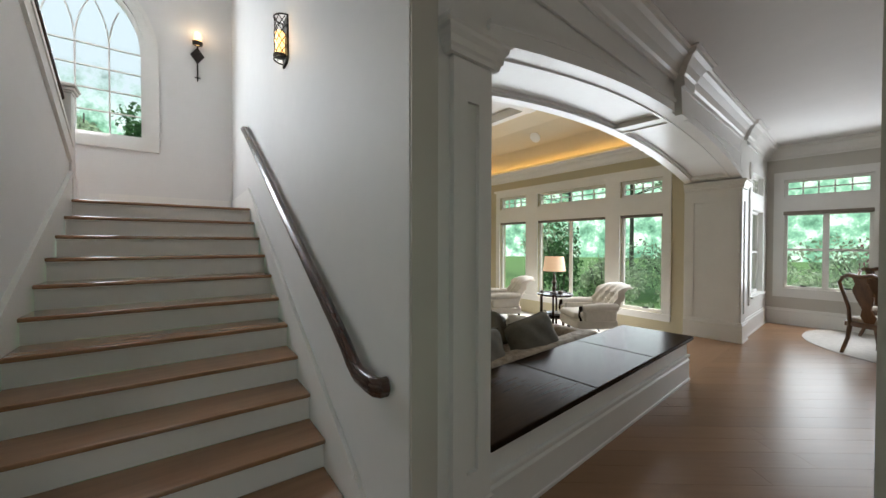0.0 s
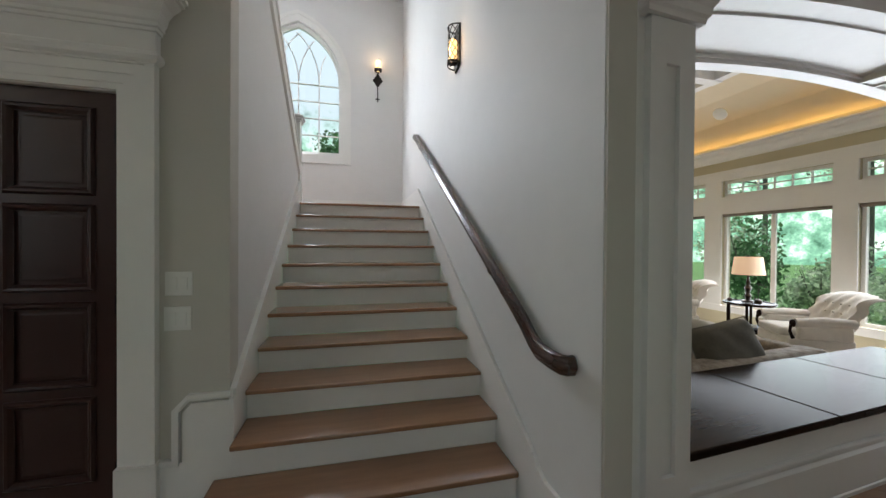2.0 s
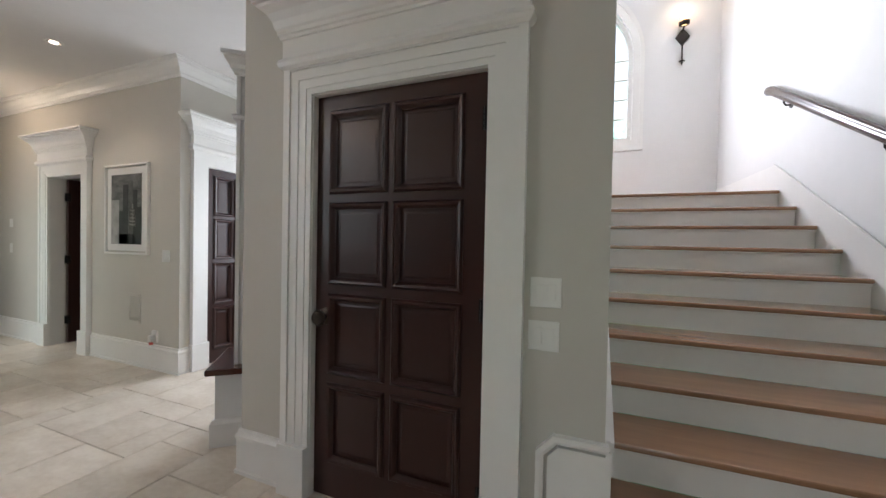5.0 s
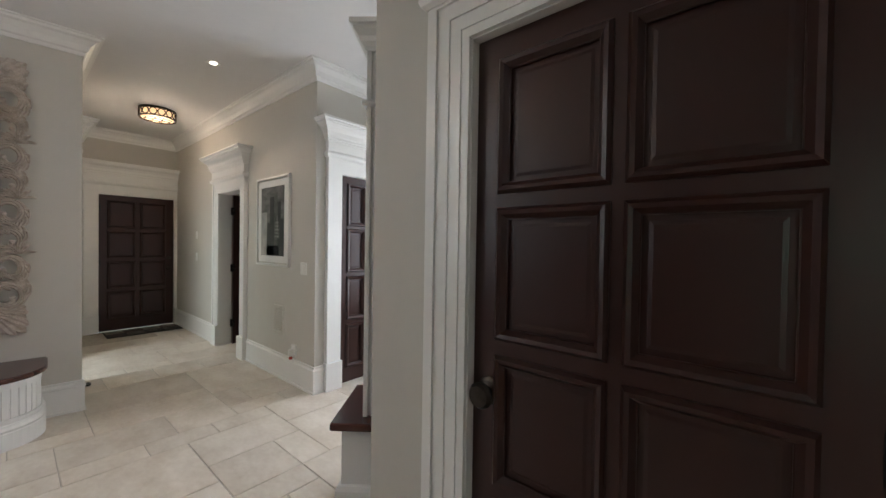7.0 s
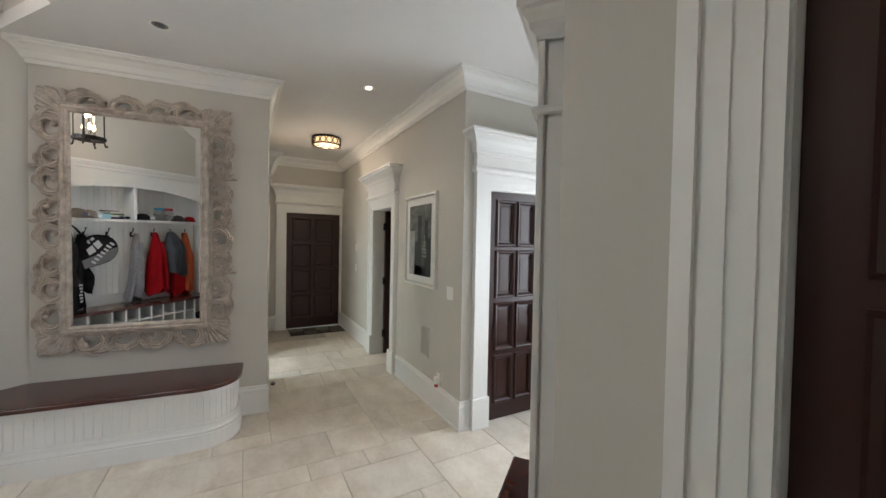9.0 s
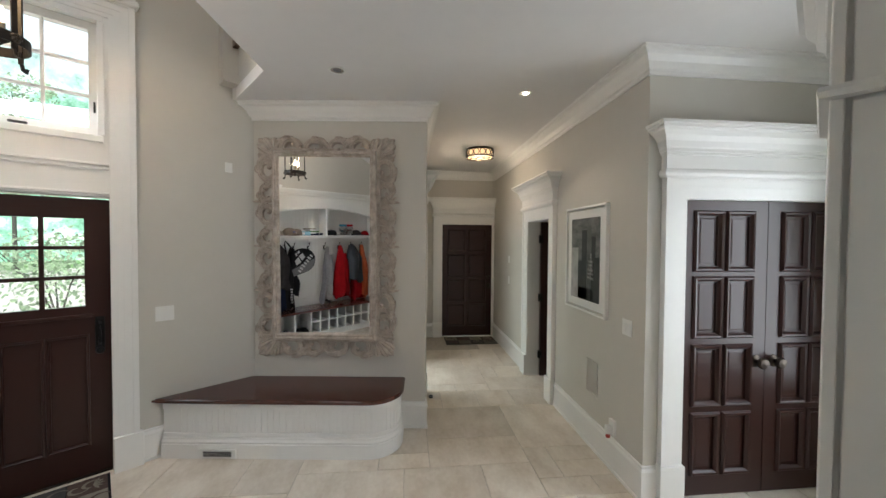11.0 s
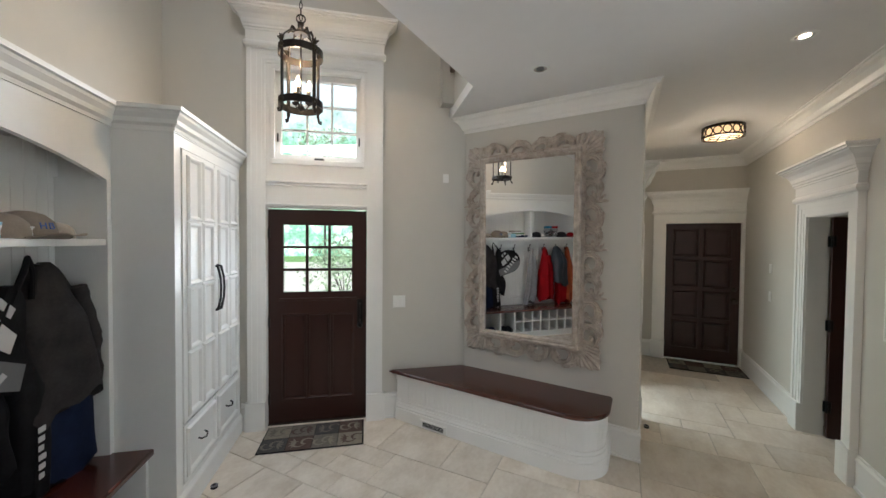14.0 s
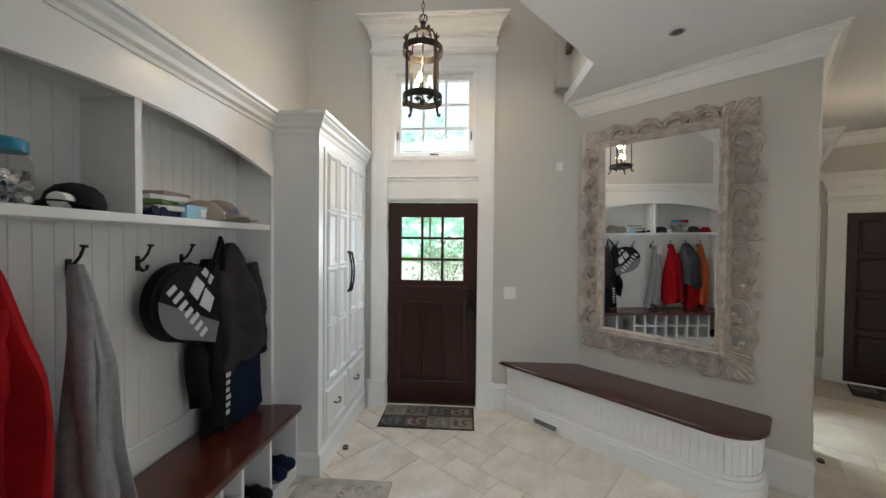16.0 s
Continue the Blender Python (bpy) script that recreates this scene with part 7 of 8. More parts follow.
def armchair(m, label):
    """A tufted wing chair with rolled arms on turned legs; it faces local +x."""
    root = thing("armchair", m, label, "armchair", "armchairs by the windows")
    bm = bm_new()
    box(bm, -0.36, -0.36, 0.20, 0.36, 0.36, 0.36, bevel=0.04, segments=3)
    part("seat_base", bm, CREAM, root, smooth=True)
    bm = bm_new()
    box(bm, -0.28, -0.27, 0.36, 0.40, 0.27, 0.48, bevel=0.05, segments=4)
    part("seat_cushion", bm, CREAM, root, smooth=True)
    bm = bm_new()
    rows, cols_n = 16, 20
    grid = []
    for j in range(rows + 1):
        k = j / rows
        line = []
        for i in range(cols_n + 1):
            s = i / cols_n * 2 - 1
            half_w = 0.31 + 0.05 * math.sin(math.pi * k)
            tuft = 0.022 * math.cos(4 * math.pi * s) * math.cos(5 * math.pi * k)
            roll = 0.16 * max(0, k - 0.72) ** 1.3 * 4
            line.append((-0.26 - 0.20 * k - roll + 0.10 * s * s * (1 - 0.6 * k) + tuft, half_w * s, 0.40 + 0.60 * k - 0.5 * max(0, k - 0.85) ** 1.2 - 0.05 * s * s * k))
        grid.append(line)
    front = [[bm.verts.new(p) for p in line] for line in grid]
    back = [[bm.verts.new((p[0] - 0.10 - 0.02 * math.sin(math.pi * j / rows), p[1] * 1.02, p[2] - 0.02)) for p in line] for j, line in enumerate(grid)]
    for j in range(rows):
        for i in range(cols_n):
            bm.faces.new((front[j][i], front[j][i + 1], front[j + 1][i + 1], front[j + 1][i]))
            bm.faces.new((back[j][i + 1], back[j][i], back[j + 1][i], back[j + 1][i + 1]))
        bm.faces.new((front[j][0], front[j + 1][0], back[j + 1][0], back[j][0]))
        bm.faces.new((front[j + 1][-1], front[j][-1], back[j][-1], back[j + 1][-1]))
    for i in range(cols_n):
        bm.faces.new((front[rows][i], front[rows][i + 1], back[rows][i + 1], back[rows][i]))
        bm.faces.new((front[0][i + 1], front[0][i], back[0][i], back[0][i + 1]))
    back_ob = part("tufted_back", bm, CREAM, root, smooth=True)
    bm = bm_new()
    for j in range(3):
        for i in range(4 - j % 2):
            k, s = 0.25 + 0.2 * j, (i + 0.5 * (j % 2)) * 0.42 - 0.63
            bmesh.ops.create_icosphere(bm, subdivisions=1, radius=0.013, matrix=Matrix.Translation((-0.235 - 0.20 * k, 0.33 * s, 0.40 + 0.60 * k)))
    part("buttons", bm, CREAM, back_ob)
    for s in (-1, 1):
        bm = bm_new()
        box(bm, -0.30, s * 0.36 - 0.05, 0.34, 0.26, s * 0.36 + 0.05, 0.56, bevel=0.03, segments=3)
        tube(bm, [(-0.32, s * 0.37, 0.57), (0.0, s * 0.38, 0.58), (0.30, s * 0.38, 0.56)], [0.06, 0.065, 0.06], 14)
        arm = part("arm", bm, CREAM, root, smooth=True)
        bm = bm_new()
        lathe(bm, [(0.0, 0.0), (0.03, 0.002), (0.045, 0.012), (0.05, 0.03)], 14, pose(0.345, s * 0.38, 0.555, 0, -90))
        tube(bm, [(0.34, s * 0.38, 0.53), (0.35, s * 0.38, 0.45), (0.31, s * 0.37, 0.36)], [0.02, 0.018, 0.022], 8)
        part("arm_scroll", bm, TOPWOOD, arm, "dark carved arm front")
    for x, y in ((0.31, 0.30), (0.31, -0.30), (-0.32, 0.29), (-0.32, -0.29)):
        bm = bm_new()
        if x > 0:
            lathe(bm, [(0.012, 0), (0.016, 0.02), (0.012, 0.05), (0.024, 0.10), (0.018, 0.14), (0.028, 0.17), (0.028, 0.21)], 12, pose(x, y, 0))
        else:
            tube(bm, [(x - 0.06, y, 0.0), (x - 0.02, y, 0.10), (x, y, 0.21)], [0.014, 0.018, 0.024], 8)
        part("leg", bm, TOPWOOD, root, "dark turned leg", smooth=True)
    return root


armchair(pose(4.80, 3.30, LOW, 0, 0, 150), "cream tufted armchair with dark turned legs by the window")
armchair(pose(5.12, 1.46, LOW, 0, 0, 150), "cream tufted armchair seen from behind near the window")
side = thing("side_table", pose(5.30, 2.28, LOW), "round dark wooden side table with a lower shelf", "side table")
bm = bm_new()
lathe(bm, [(0.0, 0.62), (0.33, 0.62), (0.345, 0.635), (0.335, 0.655), (0.31, 0.655), (0.305, 0.645), (0.0, 0.645)], 36)
part("tabletop", bm, TOPWOOD, side, smooth=True)
bm = bm_new()
lathe(bm, [(0.0, 0.20), (0.27, 0.20), (0.28, 0.21), (0.27, 0.225), (0.0, 0.225)], 32)
part("lower_shelf", bm, TOPWOOD, side)
for i in range(4):
    a = math.radians(30 + 90 * i)
    bm = bm_new()
    box(bm, -0.025, -0.018, 0, 0.025, 0.018, 0.62, pose(0.26 * math.cos(a), 0.26 * math.sin(a), 0, 0, 0, math.degrees(a)), 0.004)
    part("leg", bm, TOPWOOD, side)
lamp = thing("table_lamp", pose(5.30, 2.30, LOW + 0.655), "table lamp with a linen drum shade and carved dark base", "lamp")
bm = bm_new()
lathe(bm, [(0.085, 0), (0.085, 0.02), (0.04, 0.04), (0.03, 0.07), (0.05, 0.10), (0.025, 0.14), (0.035, 0.19), (0.05, 0.22), (0.022, 0.27), (0.03, 0.31), (0.015, 0.36), (0.010, 0.50)], 20)
part("base", bm, BRONZE, lamp, "dark carved lamp base", smooth=True)
bm = bm_new()
lathe(bm, [(0.215, 0.44), (0.18, 0.72), (0.177, 0.72), (0.211, 0.44), (0.215, 0.44)], 36, None, False)
part("shade", bm, SHADE, lamp, "peach linen drum shade", smooth=True)
bm = bm_new()
lathe(bm, [(0.010, 0.70), (0.014, 0.735), (0.0, 0.75)], 10)
part("finial", bm, BRONZE, lamp)
for x, y, s in ((5.08, 2.42, 1.0), (5.20, 2.08, 1.3)):
    box_root = thing("trinket", pose(x, y, LOW + 0.656), "small dark trinket on a side table", "ornament", "ornaments on the table")
    bm = bm_new()
    lathe(bm, [(0.03 * s, 0), (0.038 * s, 0.02), (0.034 * s, 0.05 * s), (0.012, 0.06 * s), (0.0, 0.08 * s)], 14)
    part("body", bm, BRONZE, box_root, smooth=True)
bowl = thing("shallow_bowl", pose(5.30, 2.28, LOW + 0.226), "grey shallow bowl of stones on a lower shelf", "bowl")
bm = bm_new()
lathe(bm, [(0.0, 0.0), (0.10, 0.004), (0.17, 0.05), (0.165, 0.052), (0.10, 0.012), (0.0, 0.01)], 24)
part("dish", bm, GRILLSTEEL, bowl, smooth=True)
bm = bm_new()
rng = random.Random(2)
for i in range(16):
    a, r = rng.uniform(0, 6.28), rng.uniform(0, 0.1)
    bmesh.ops.create_icosphere(bm, subdivisions=1, radius=0.03, matrix=Matrix.Translation((r * math.cos(a), r * math.sin(a), 0.035)))
part("stones", bm, RUGMAT, bowl, smooth=True)

sofa = thing("sofa", WING @ pose(1.95, 1.22, LOW), "patterned fabric sofa with its back to the low wall", "sofa")
bm = bm_new()
box(bm, -1.15, -0.46, 0.10, 1.35, 0.46, 0.40, bevel=0.05, segments=3)
part("base", bm, PATTERNFAB, sofa, smooth=True)
bm = bm_new()
box(bm, -1.15, -0.46, 0.36, 1.35, -0.22, 0.63, bevel=0.07, segments=4)
part("backrest", bm, PATTERNFAB, sofa, smooth=True)
for s in (-1.15, 1.13):
    bm = bm_new()
    box(bm, s, -0.44, 0.36, s + 0.22, 0.46, 0.62, bevel=0.07, segments=4)
    part("arm", bm, PATTERNFAB, sofa, smooth=True)
for x0 in (-0.92, 0.12):
    bm = bm_new()
    box(bm, x0, -0.22, 0.40, x0 + 1.0, 0.46, 0.54, bevel=0.05, segments=4)
    part("seat_cushion", bm, PATTERNFAB, sofa, smooth=True)


def pillow(m, w, h, mat, label):
    bm = bm_new()
    n = 14
    for side_s in (-1, 1):
        grid = []
        for j in range(n + 1):
            row = []
            for i in range(n + 1):
                x, z = 2 * i / n - 1, 2 * j / n - 1
                puff = max(0.0, (1 - x ** 4) * (1 - z ** 4)) ** 0.55
                pinch = 1 - 0.07 * (x * x + z * z - 1) * (abs(x * z))
                row.append(bm.verts.new((x * w / 2 * pinch, side_s * 0.095 * puff + 0.008 * math.sin(9 * x + 5 * z) * puff, z * h / 2 * pinch)))
            grid.append(row)
        for j in range(n):
            for i in range(n):
                bm.faces.new((grid[j][i], grid[j][i + 1], grid[j + 1][i + 1], grid[j + 1][i]))
    bmesh.ops.remove_doubles(bm, verts=bm.verts, dist=0.0005)
    root = thing("throw_pillow", m, label, "pillow", "pillows on the sofa")
    part("cover", bm, mat, root, smooth=True)
    bm = bm_new()
    edge = [(w / 2 * x, 0, h / 2 * z) for x, z in ((-1, -1), (0, -0.97), (1, -1), (0.97, 0), (1, 1), (0, 0.97), (-1, 1), (-0.97, 0), (-1, -1))]
    tube(bm, edge, 0.006, 6)
    part("piping", bm, mat, root)


pillow(WING @ pose(1.45, 0.97, 0.52, -22, 6, 3), 0.74, 0.40, OLIVEFAB, "olive brown velvet throw pillow leaning on the sofa back")
pillow(WING @ pose(2.26, 0.97, 0.52, -22, -8, -4), 0.66, 0.40, OLIVEFAB, "olive brown throw pillow with piping on the sofa")
pillow(WING @ pose(2.45, 1.25, 0.50, -25, 12, 10), 0.42, 0.36, CREAM, "small pale throw pillow on the sofa")
pillow(WING @ pose(2.25, 1.42, 0.52, -20, 30, 8), 0.36, 0.34, OLIVEFAB, "small brown throw pillow on the sofa")

# ---------- dining end ----------
rug2 = thing("round_rug", pose(7.55, -2.4, 0.002), "round pale rug under the dining table", "rug")
bm = bm_new()
lathe(bm, [(0.0, 0.0), (1.50, 0.0), (1.51, 0.006), (1.49, 0.010), (0.0, 0.010)], 64)
part("pile", bm, CARPET, rug2)


def dining_chair(m, label):
    """A carved splat-back chair with cabriole legs; it faces local +y."""
    root = thing("dining_chair", m, label, "chair", "chairs round the table")
    bm = bm_new()
    box(bm, -0.25, -0.22, 0.43, 0.25, 0.24, 0.49, bevel=0.02, segments=3)
    part("seat", bm, RUGMAT, root, "grey patterned seat pad", smooth=True)
    bm = bm_new()
    wall(bm, -0.26, 0.26, 0.37, 0.435, -0.23, 0.25, ())
    part("seat_frame", bm, CHAIRWOOD, root)
    for s in (-1, 1):
        bm = bm_new()
        tube(bm, [(s * 0.21, -0.22, 0.40), (s * 0.20, -0.25, 0.62), (s * 0.235, -0.29, 0.82), (s * 0.25, -0.33, 0.95), (s * 0.20, -0.345, 1.02)], [0.024, 0.02, 0.02, 0.022, 0.02], 10)
        part("back_post", bm, CHAIRWOOD, root, smooth=True)
        bm = bm_new()
        tube(bm, [(s * 0.23, 0.21, 0.42), (s * 0.255, 0.25, 0.33), (s * 0.225, 0.225, 0.15), (s * 0.24, 0.25, 0.03), (s * 0.245, 0.262, 0.0)], [0.034, 0.036, 0.02, 0.018, 0.028], 10)
        part("leg", bm, CHAIRWOOD, root, smooth=True)
        bm = bm_new()
        tube(bm, [(s * 0.21, -0.21, 0.42), (s * 0.21, -0.24, 0.22), (s * 0.22, -0.32, 0.0)], [0.028, 0.022, 0.02], 10)
        part("leg", bm, CHAIRWOOD, root, smooth=True)
    bm = bm_new()
    tube(bm, [(-0.21, -0.345, 1.02), (-0.12, -0.35, 1.06), (0, -0.35, 1.035), (0.12, -0.35, 1.06), (0.21, -0.345, 1.02)], [0.022, 0.03, 0.034, 0.03, 0.022], 10)
    part("crest_rail", bm, CHAIRWOOD, root, smooth=True)
    bm = bm_new()
    shape = [(0.05, 0.44), (0.08, 0.52), (0.045, 0.62), (0.09, 0.76), (0.11, 0.86), (0.06, 0.95), (0.08, 1.03)]
    poly = shape + [(-x, z) for x, z in shape[::-1]]
    made = plate(bm, poly, -0.009, 0.009)
    for v in made:
        v.co.y += -0.21 - 0.26 * max(0, v.co.z - 0.44)
    part("splat", bm, CHAIRWOOD, root, "carved vase splat")


dining_chair(pose(6.62, -1.78, 0.0, 0, 0, 238), "carved walnut dining chair with a vase splat")
dining_chair(pose(8.0, -1.85, 0.012, 0, 0, 150), "carved walnut dining chair beyond the table edge")
table = thing("dining_table", pose(7.55, -2.45, 0.012), "round walnut dining table with a pedestal", "table")
bm = bm_new()
lathe(bm, [(0.0, 0.715), (0.66, 0.715), (0.70, 0.73), (0.70, 0.75), (0.0, 0.755)], 48)
part("tabletop", bm, CHAIRWOOD, table, smooth=True)
bm = bm_new()
lathe(bm, [(0.30, 0.0), (0.28, 0.06), (0.10, 0.12), (0.07, 0.30), (0.12, 0.45), (0.08, 0.6), (0.18, 0.715)], 24)
part("pedestal", bm, CHAIRWOOD, table, smooth=True)

# ---------- outside ----------
bm = bm_new()
bmesh.ops.create_grid(bm, x_segments=1, y_segments=1, size=120, matrix=Matrix.Translation((0, 0, -0.75)))
structure("ground", bm, LAWN, "sunlit lawn round the house", "ground")
bm = bm_new()
box(bm, -14, 7.6, -0.76, 14, 46, -0.735, ENTRY)
structure("driveway", bm, GRAVEL, "pale gravel drive before the front door", "driveway")
bm = bm_new()
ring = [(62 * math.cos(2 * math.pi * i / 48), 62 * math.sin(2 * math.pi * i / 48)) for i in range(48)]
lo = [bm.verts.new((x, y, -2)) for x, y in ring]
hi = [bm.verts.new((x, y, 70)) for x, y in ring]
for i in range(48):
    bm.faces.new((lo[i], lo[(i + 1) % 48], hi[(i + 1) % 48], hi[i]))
backdrop = structure("backdrop", bm, WOODS, "glowing backdrop of woods and pale sky, daylight painted in", "backdrop")
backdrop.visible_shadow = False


def leaf_cloud(name, parent, mat, blobs, count, size, seed):
    """Many small tilted leaf quads scattered through overlapping ellipsoids, as one mesh."""
    rng = np.random.default_rng(seed)
    verts, faces = [], []
    for k in range(count):
        bx, by, bz, rx, ry, rz = blobs[int(rng.integers(len(blobs)))]
        d = rng.normal(size=3)
        d /= np.linalg.norm(d)
        d *= rng.uniform(0.55, 1.05)
        c = np.array([bx + d[0] * rx, by + d[1] * ry, bz + d[2] * rz])
        u, v = rng.normal(size=3), rng.normal(size=3)
        u /= np.linalg.norm(u)
        v -= u * (u @ v)
        v /= np.linalg.norm(v)
        s = size * rng.uniform(0.6, 1.4)
        n0 = len(verts)
        verts += [c - u * s, c + v * s * 0.5, c + u * s, c - v * s * 0.5]
        faces.append((n0, n0 + 1, n0 + 2, n0 + 3))
    me = bpy.data.meshes.new(name)
    me.from_pydata([tuple(map(float, p)) for p in verts], [], faces)
    me.materials.append(mat)
    ob = new(name, me)
    ob.parent = parent
    return tagged(ob, kind="stuff")


def shrub(x, y, r, h, mat, label, seed):
    root = thing("shrub", pose(x, y, -0.75), label, "shrub", "garden shrubs")
    rng = random.Random(seed)
    bm = bm_new()
    for i in range(5):
        a = rng.uniform(0, 6.28)
        tube(bm, [(0, 0, 0), (0.2 * r * math.cos(a), 0.2 * r * math.sin(a), h * 0.4), (0.6 * r * math.cos(a), 0.6 * r * math.sin(a), h * 0.8)], [0.03, 0.02, 0.006], 5)
    part("stems", bm, BARK, root)
    blobs = [(rng.uniform(-0.5, 0.5) * r, rng.uniform(-0.5, 0.5) * r, h * rng.uniform(0.3, 0.75), r * rng.uniform(0.4, 0.6), r * rng.uniform(0.4, 0.6), h * rng.uniform(0.22, 0.34)) for _ in range(7)]
    leaf_cloud("leaves", root, mat, blobs, 1500, 0.075, seed)


def tree(x, y, h, mat, label, seed, trunk=0.14, low=0.35):
    root = thing("tree", pose(x, y, -0.75), label, "tree", "garden trees")
    rng = random.Random(seed)
    bm = bm_new()
    tube(bm, [(0, 0, 0), (0.05, 0.02, h * 0.3), (-0.06, 0.05, h * 0.6), (0.02, 0, h * 0.95)], [trunk, trunk * 0.8, trunk * 0.55, 0.02], 10)
    part("trunk", bm, BARK, root, smooth=True)
    blobs = []
    for i in range(9):
        a, k = rng.uniform(0, 6.28), rng.uniform(low, 0.95)
        reach = h * 0.24 * (1.15 - k)  + 0.4
        bm = bm_new()
        tip = (reach * math.cos(a), reach * math.sin(a), h * k + 0.5)
        tube(bm, [(0, 0, h * k - 0.3), (tip[0] * 0.5, tip[1] * 0.5, h * k + 0.1), tip], [trunk * 0.35, trunk * 0.2, 0.01], 6)
        part("limb", bm, BARK, root)
        blobs.append((tip[0], tip[1], tip[2], h * rng.uniform(0.08, 0.15), h * rng.uniform(0.08, 0.15), h * rng.uniform(0.05, 0.1)))
    leaf_cloud("crown", root, mat, blobs, 2600, 0.12, seed)


for i, (x, y, r, h, k) in enumerate(((9.5, 5.2, 1.0, 3.1, 0), (9.8, 3.9, 0.9, 2.0, 1), (11.0, 4.4, 1.3, 1.5, 1), (12.5, 2.2, 1.6, 1.3, 1), (13.0, 5.2, 1.6, 1.6, 1), (11.5, 1.0, 1.1, 1.2, 1), (12.8, -0.3, 1.5, 1.7, 1), (15.0, 1.6, 1.8, 2.2, 1), (15.5, 4.2, 2.0, 2.4, 1), (10.2, 6.4, 1.2, 2.9, 1), (12.6, -1.4, 1.3, 2.2, 1), (14.6, -2.2, 1.4, 2.5, 2), (16.5, -0.6, 2.0, 2.6, 1), (8.4, 2.4, 0.8, 0.75, 1), (8.2, 0.9, 0.7, 0.7, 1))):
    shrub(x, y, r, h, (LEAF, LEAF_SUNTINT, LEAFPINK)[k], ("dark green garden shrub", "pale green garden shrub with sun painted into its leaves", "pink flowering garden shrub")[k] + " outside the windows", 100 + i)
for i, (x, y, r, h) in enumerate(((-3.2, 17.0, 2.2, 2.6), (0.4, 18.5, 2.4, 3.0), (3.4, 17.4, 2.2, 2.4), (6.2, 18.8, 2.5, 3.2), (-6.5, 19.0, 2.4, 3.0))):
    at = ENTRY @ Vector((x, y, 0))
    shrub(at.x, at.y, r, h, LEAF_SUNTINT, "pale green shrub beyond the drive, sun painted into its leaves", 150 + i)
for i, (x, y, h) in enumerate(((19, 2.0, 13), (21, 5.5, 14), (23, 9.5, 15), (20, 12, 14), (22, -2.5, 14), (20, -5.5, 13), (26, 3, 16), (27, -1, 16), (-3.5, 17, 7.5), (-6.0, 19, 9), (-1.0, 20, 8), (-8.5, 16, 7), (-30, -27, 13), (-23, -34, 12), (-38, -22, 14))):
    tree(x, y, h, LEAF if i % 3 == 1 and i < 12 else LEAF_SUNTINT, "tall leafy tree at the garden's edge", 200 + i)
# barbecue on the terrace
bbq = thing("outdoor_grill", pose(11.2, -1.55, -0.75), "grey outdoor grill on the terrace", "grill")
bm = bm_new()
box(bm, -0.35, -0.7, 0, 0.35, 0.7, 0.95, bevel=0.02)
part("cabinet", bm, GRILLSTEEL, bbq)
bm = bm_new()
box(bm, -0.40, -0.8, 0.955, 0.40, 0.8, 1.0, bevel=0.01)
part("counter", bm, PLATE, bbq)
bm = bm_new()
cyl(bm, (0, -0.4, 1.08), (0, 0.3, 1.08), 0.24, n=20)
part("hood", bm, GRILLSTEEL, bbq, smooth=True)

# ---------- floor pieces: travertine tiles and oak planks ----------
CELL = 0.2032
TX0, TY0, NX, NY = -9.64, -4.45, 41, 34
rng = random.Random(5)
used = set()
tile_floor = bpy.data.objects["floor_entry"]
shared = {}


def tile_mesh(a, b, gap=0.005, top=0.0):
    """A worn tile: its upper edge eased and a little uneven."""
    key = (a, b)
    if key in shared:
        return shared[key]
    bm = bm_new()
    w, d = a * CELL - gap, b * CELL - gap
    lo = [(-w / 2, -d / 2), (w / 2, -d / 2), (w / 2, d / 2), (-w / 2, d / 2)]
    e = 0.003
    hi = [(-w / 2 + e, -d / 2 + e), (w / 2 - e, -d / 2 + e), (w / 2 - e, d / 2 - e), (-w / 2 + e, d / 2 - e)]
    vb = [bm.verts.new((x, y, -0.014)) for x, y in lo]
    vm = [bm.verts.new((x, y, -0.004)) for x, y in lo]
    vt = [bm.verts.new((x, y, 0.0)) for x, y in hi]
    for i in range(4):
        j = (i + 1) % 4
        bm.faces.new((vb[i], vb[j], vm[j], vm[i]))
        bm.faces.new((vm[i], vm[j], vt[j], vt[i]))
    bm.faces.new(vt)
    shared[key] = mesh_of(bm, "tile", TILE)
    return shared[key]


SIZES = [(3, 2), (2, 3), (2, 2), (3, 3), (4, 3), (3, 4), (2, 1), (1, 2), (4, 2), (2, 4)]
for j in range(NY):
    for i in range(NX):
        if (i, j) in used:
            continue
        order = SIZES[:]
        rng.shuffle(order)
        order.append((1, 1))
        for a, b in order:
            cells = [(i + p, j + q) for p in range(a) for q in range(b)]
            if i + a <= NX and j + b <= NY and not any(c in used for c in cells):
                break
        used.update(cells)
        x, y = TX0 + (i + a / 2) * CELL, TY0 + (j + b / 2) * CELL
        wv, uv = -0.786 * x - 0.618 * y, -0.618 * x + 0.786 * y
        if wv > 6.9 or uv < -0.9 or (x < -6.8 and y < -1.0) or y > 2.6 or (y > 1.3 and (x < -5.6 or x > -3.0)):
            continue
        ob = new("tile", tile_mesh(a, b))
        ob.parent = tile_floor
        ob.location = (x, y, rng.uniform(-0.0008, 0.0008))

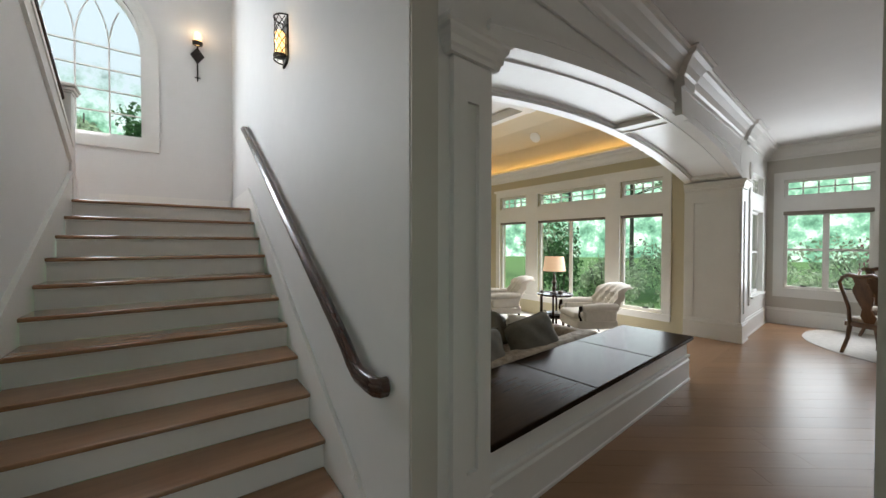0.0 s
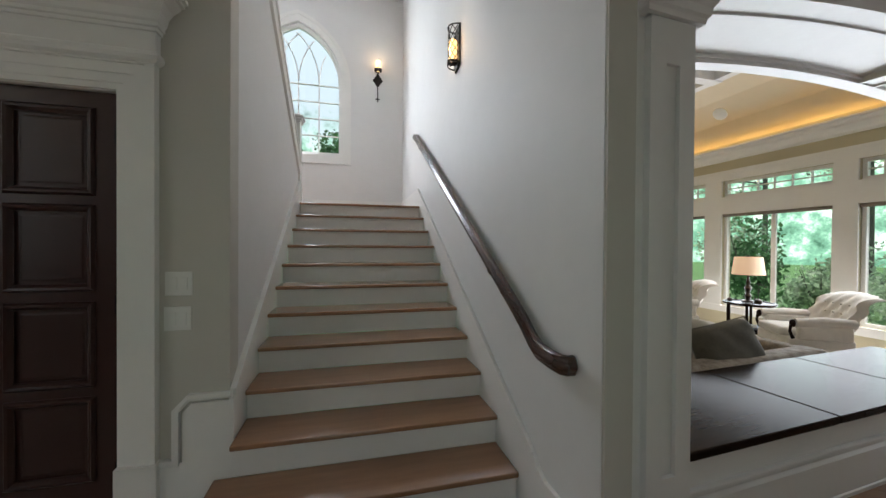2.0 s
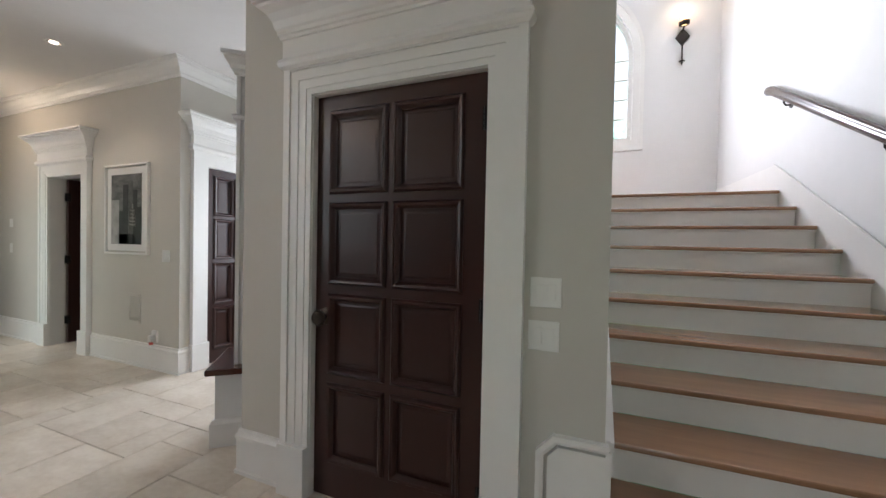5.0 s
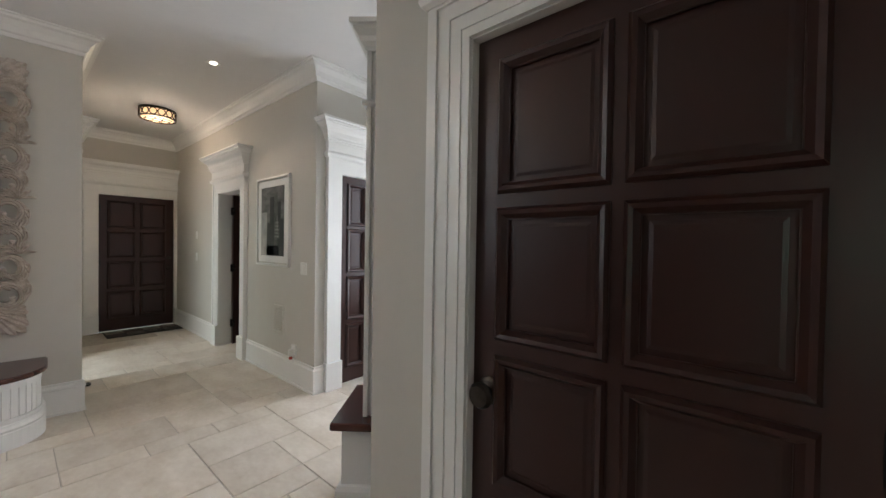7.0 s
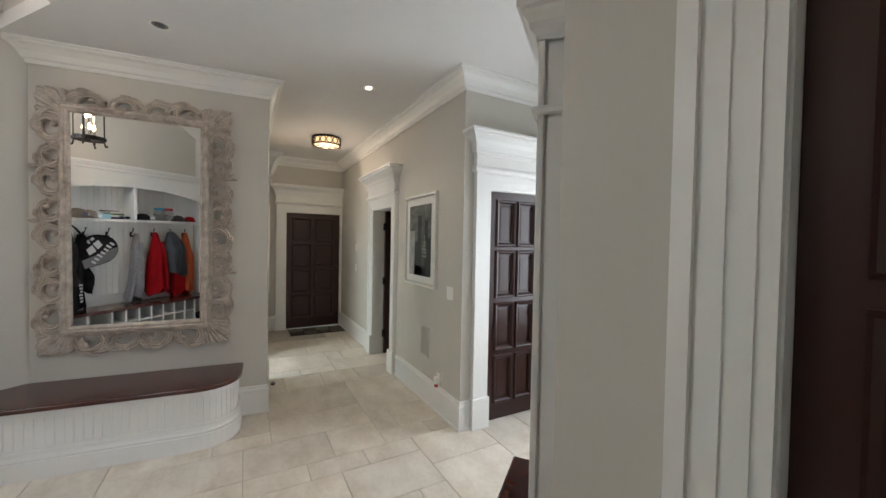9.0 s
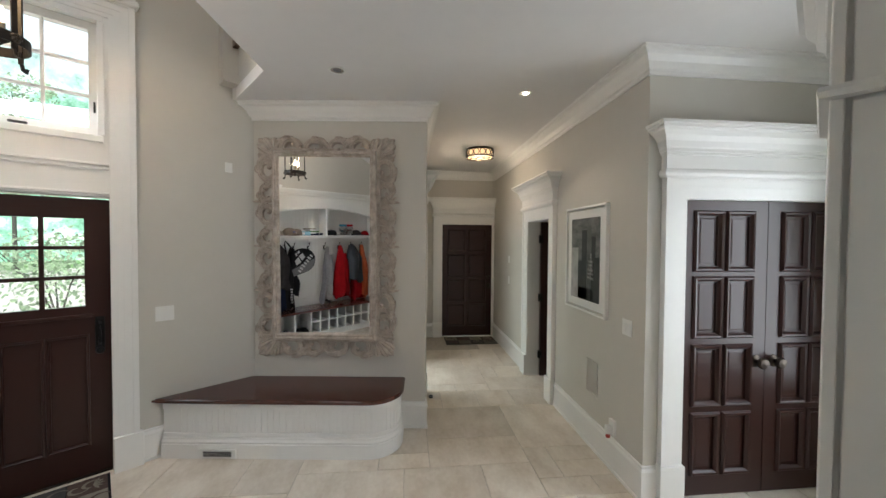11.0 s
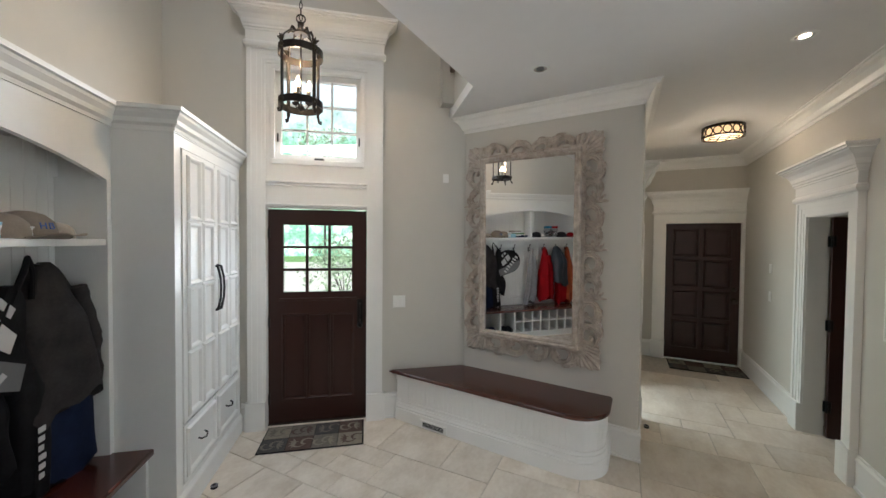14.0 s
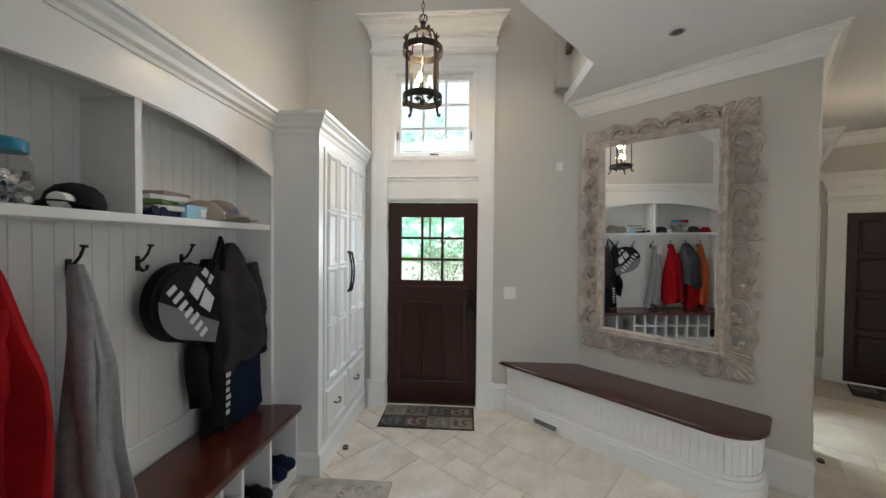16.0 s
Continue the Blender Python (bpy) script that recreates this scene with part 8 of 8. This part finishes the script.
# oak planks of the stair hall and dining wing, laid on the diagonal
wood_floor = bpy.data.objects["floor_wood"]
PLANK_W, LAID = 0.178, -42.0
rng = random.Random(12)
lay = WING @ pose(3.4, -2.0, 0, 0, 0, LAID)
limits = [(WING @ Vector((0, 0.02, 0)), WING.to_3x3() @ Vector((0, 1, 0))), (WING @ Vector((8.235, 0, 0)), WING.to_3x3() @ Vector((1, 0, 0))),
          (Vector((-1.292, 0, 0)), Vector((-1, 0, 0))), (Vector((0, -5.05, 0)), Vector((0, -1, 0)))]


def plank(x0, x1, y0):
    """One plank with eased edges, cut off where it meets the walls."""
    bm = bm_new()
    e, g = 0.0006, 0.0003
    lo = ((x0 + g, y0 + g), (x1 - g, y0 + g), (x1 - g, y0 + PLANK_W - g), (x0 + g, y0 + PLANK_W - g))
    hi = ((x0 + g + e, y0 + g + e), (x1 - g - e, y0 + g + e), (x1 - g - e, y0 + PLANK_W - g - e), (x0 + g + e, y0 + PLANK_W - g - e))
    vb = [bm.verts.new((x, y, -0.011)) for x, y in lo]
    vt = [bm.verts.new((x, y, 0.0)) for x, y in hi]
    for i in range(4):
        j = (i + 1) % 4
        bm.faces.new((vb[i], vb[j], vt[j], vt[i]))
    bm.faces.new(vt)
    inverse = lay.inverted()
    for point, normal in limits:
        bmesh.ops.bisect_plane(bm, geom=bm.verts[:] + bm.edges[:] + bm.faces[:], plane_co=inverse @ point, plane_no=(inverse.to_3x3() @ normal), clear_outer=True)
    if not bm.faces:
        bm.free()
        return
    ob = new("plank", mesh_of(bm, "plank", OAK))
    ob.parent = wood_floor
    ob.matrix_local = lay


for row in range(-34, 34):
    x = -8.2 + rng.uniform(0, 1.5)
    while x < 8.2:
        length = rng.choice((1.6, 2.0, 2.4, 2.9))
        plank(x, x + length, row * PLANK_W)
        x += length
# short rows at the foot of the stairs
for row in range(6):
    bm = bm_new()
    box(bm, -1.28, -0.90 + PLANK_W * row, -0.011, -0.005, -0.90 + PLANK_W * (row + 1) - 0.001, 0.0005)
    ob = new("plank", mesh_of(bm, "plank", OAK))
    ob.parent = wood_floor
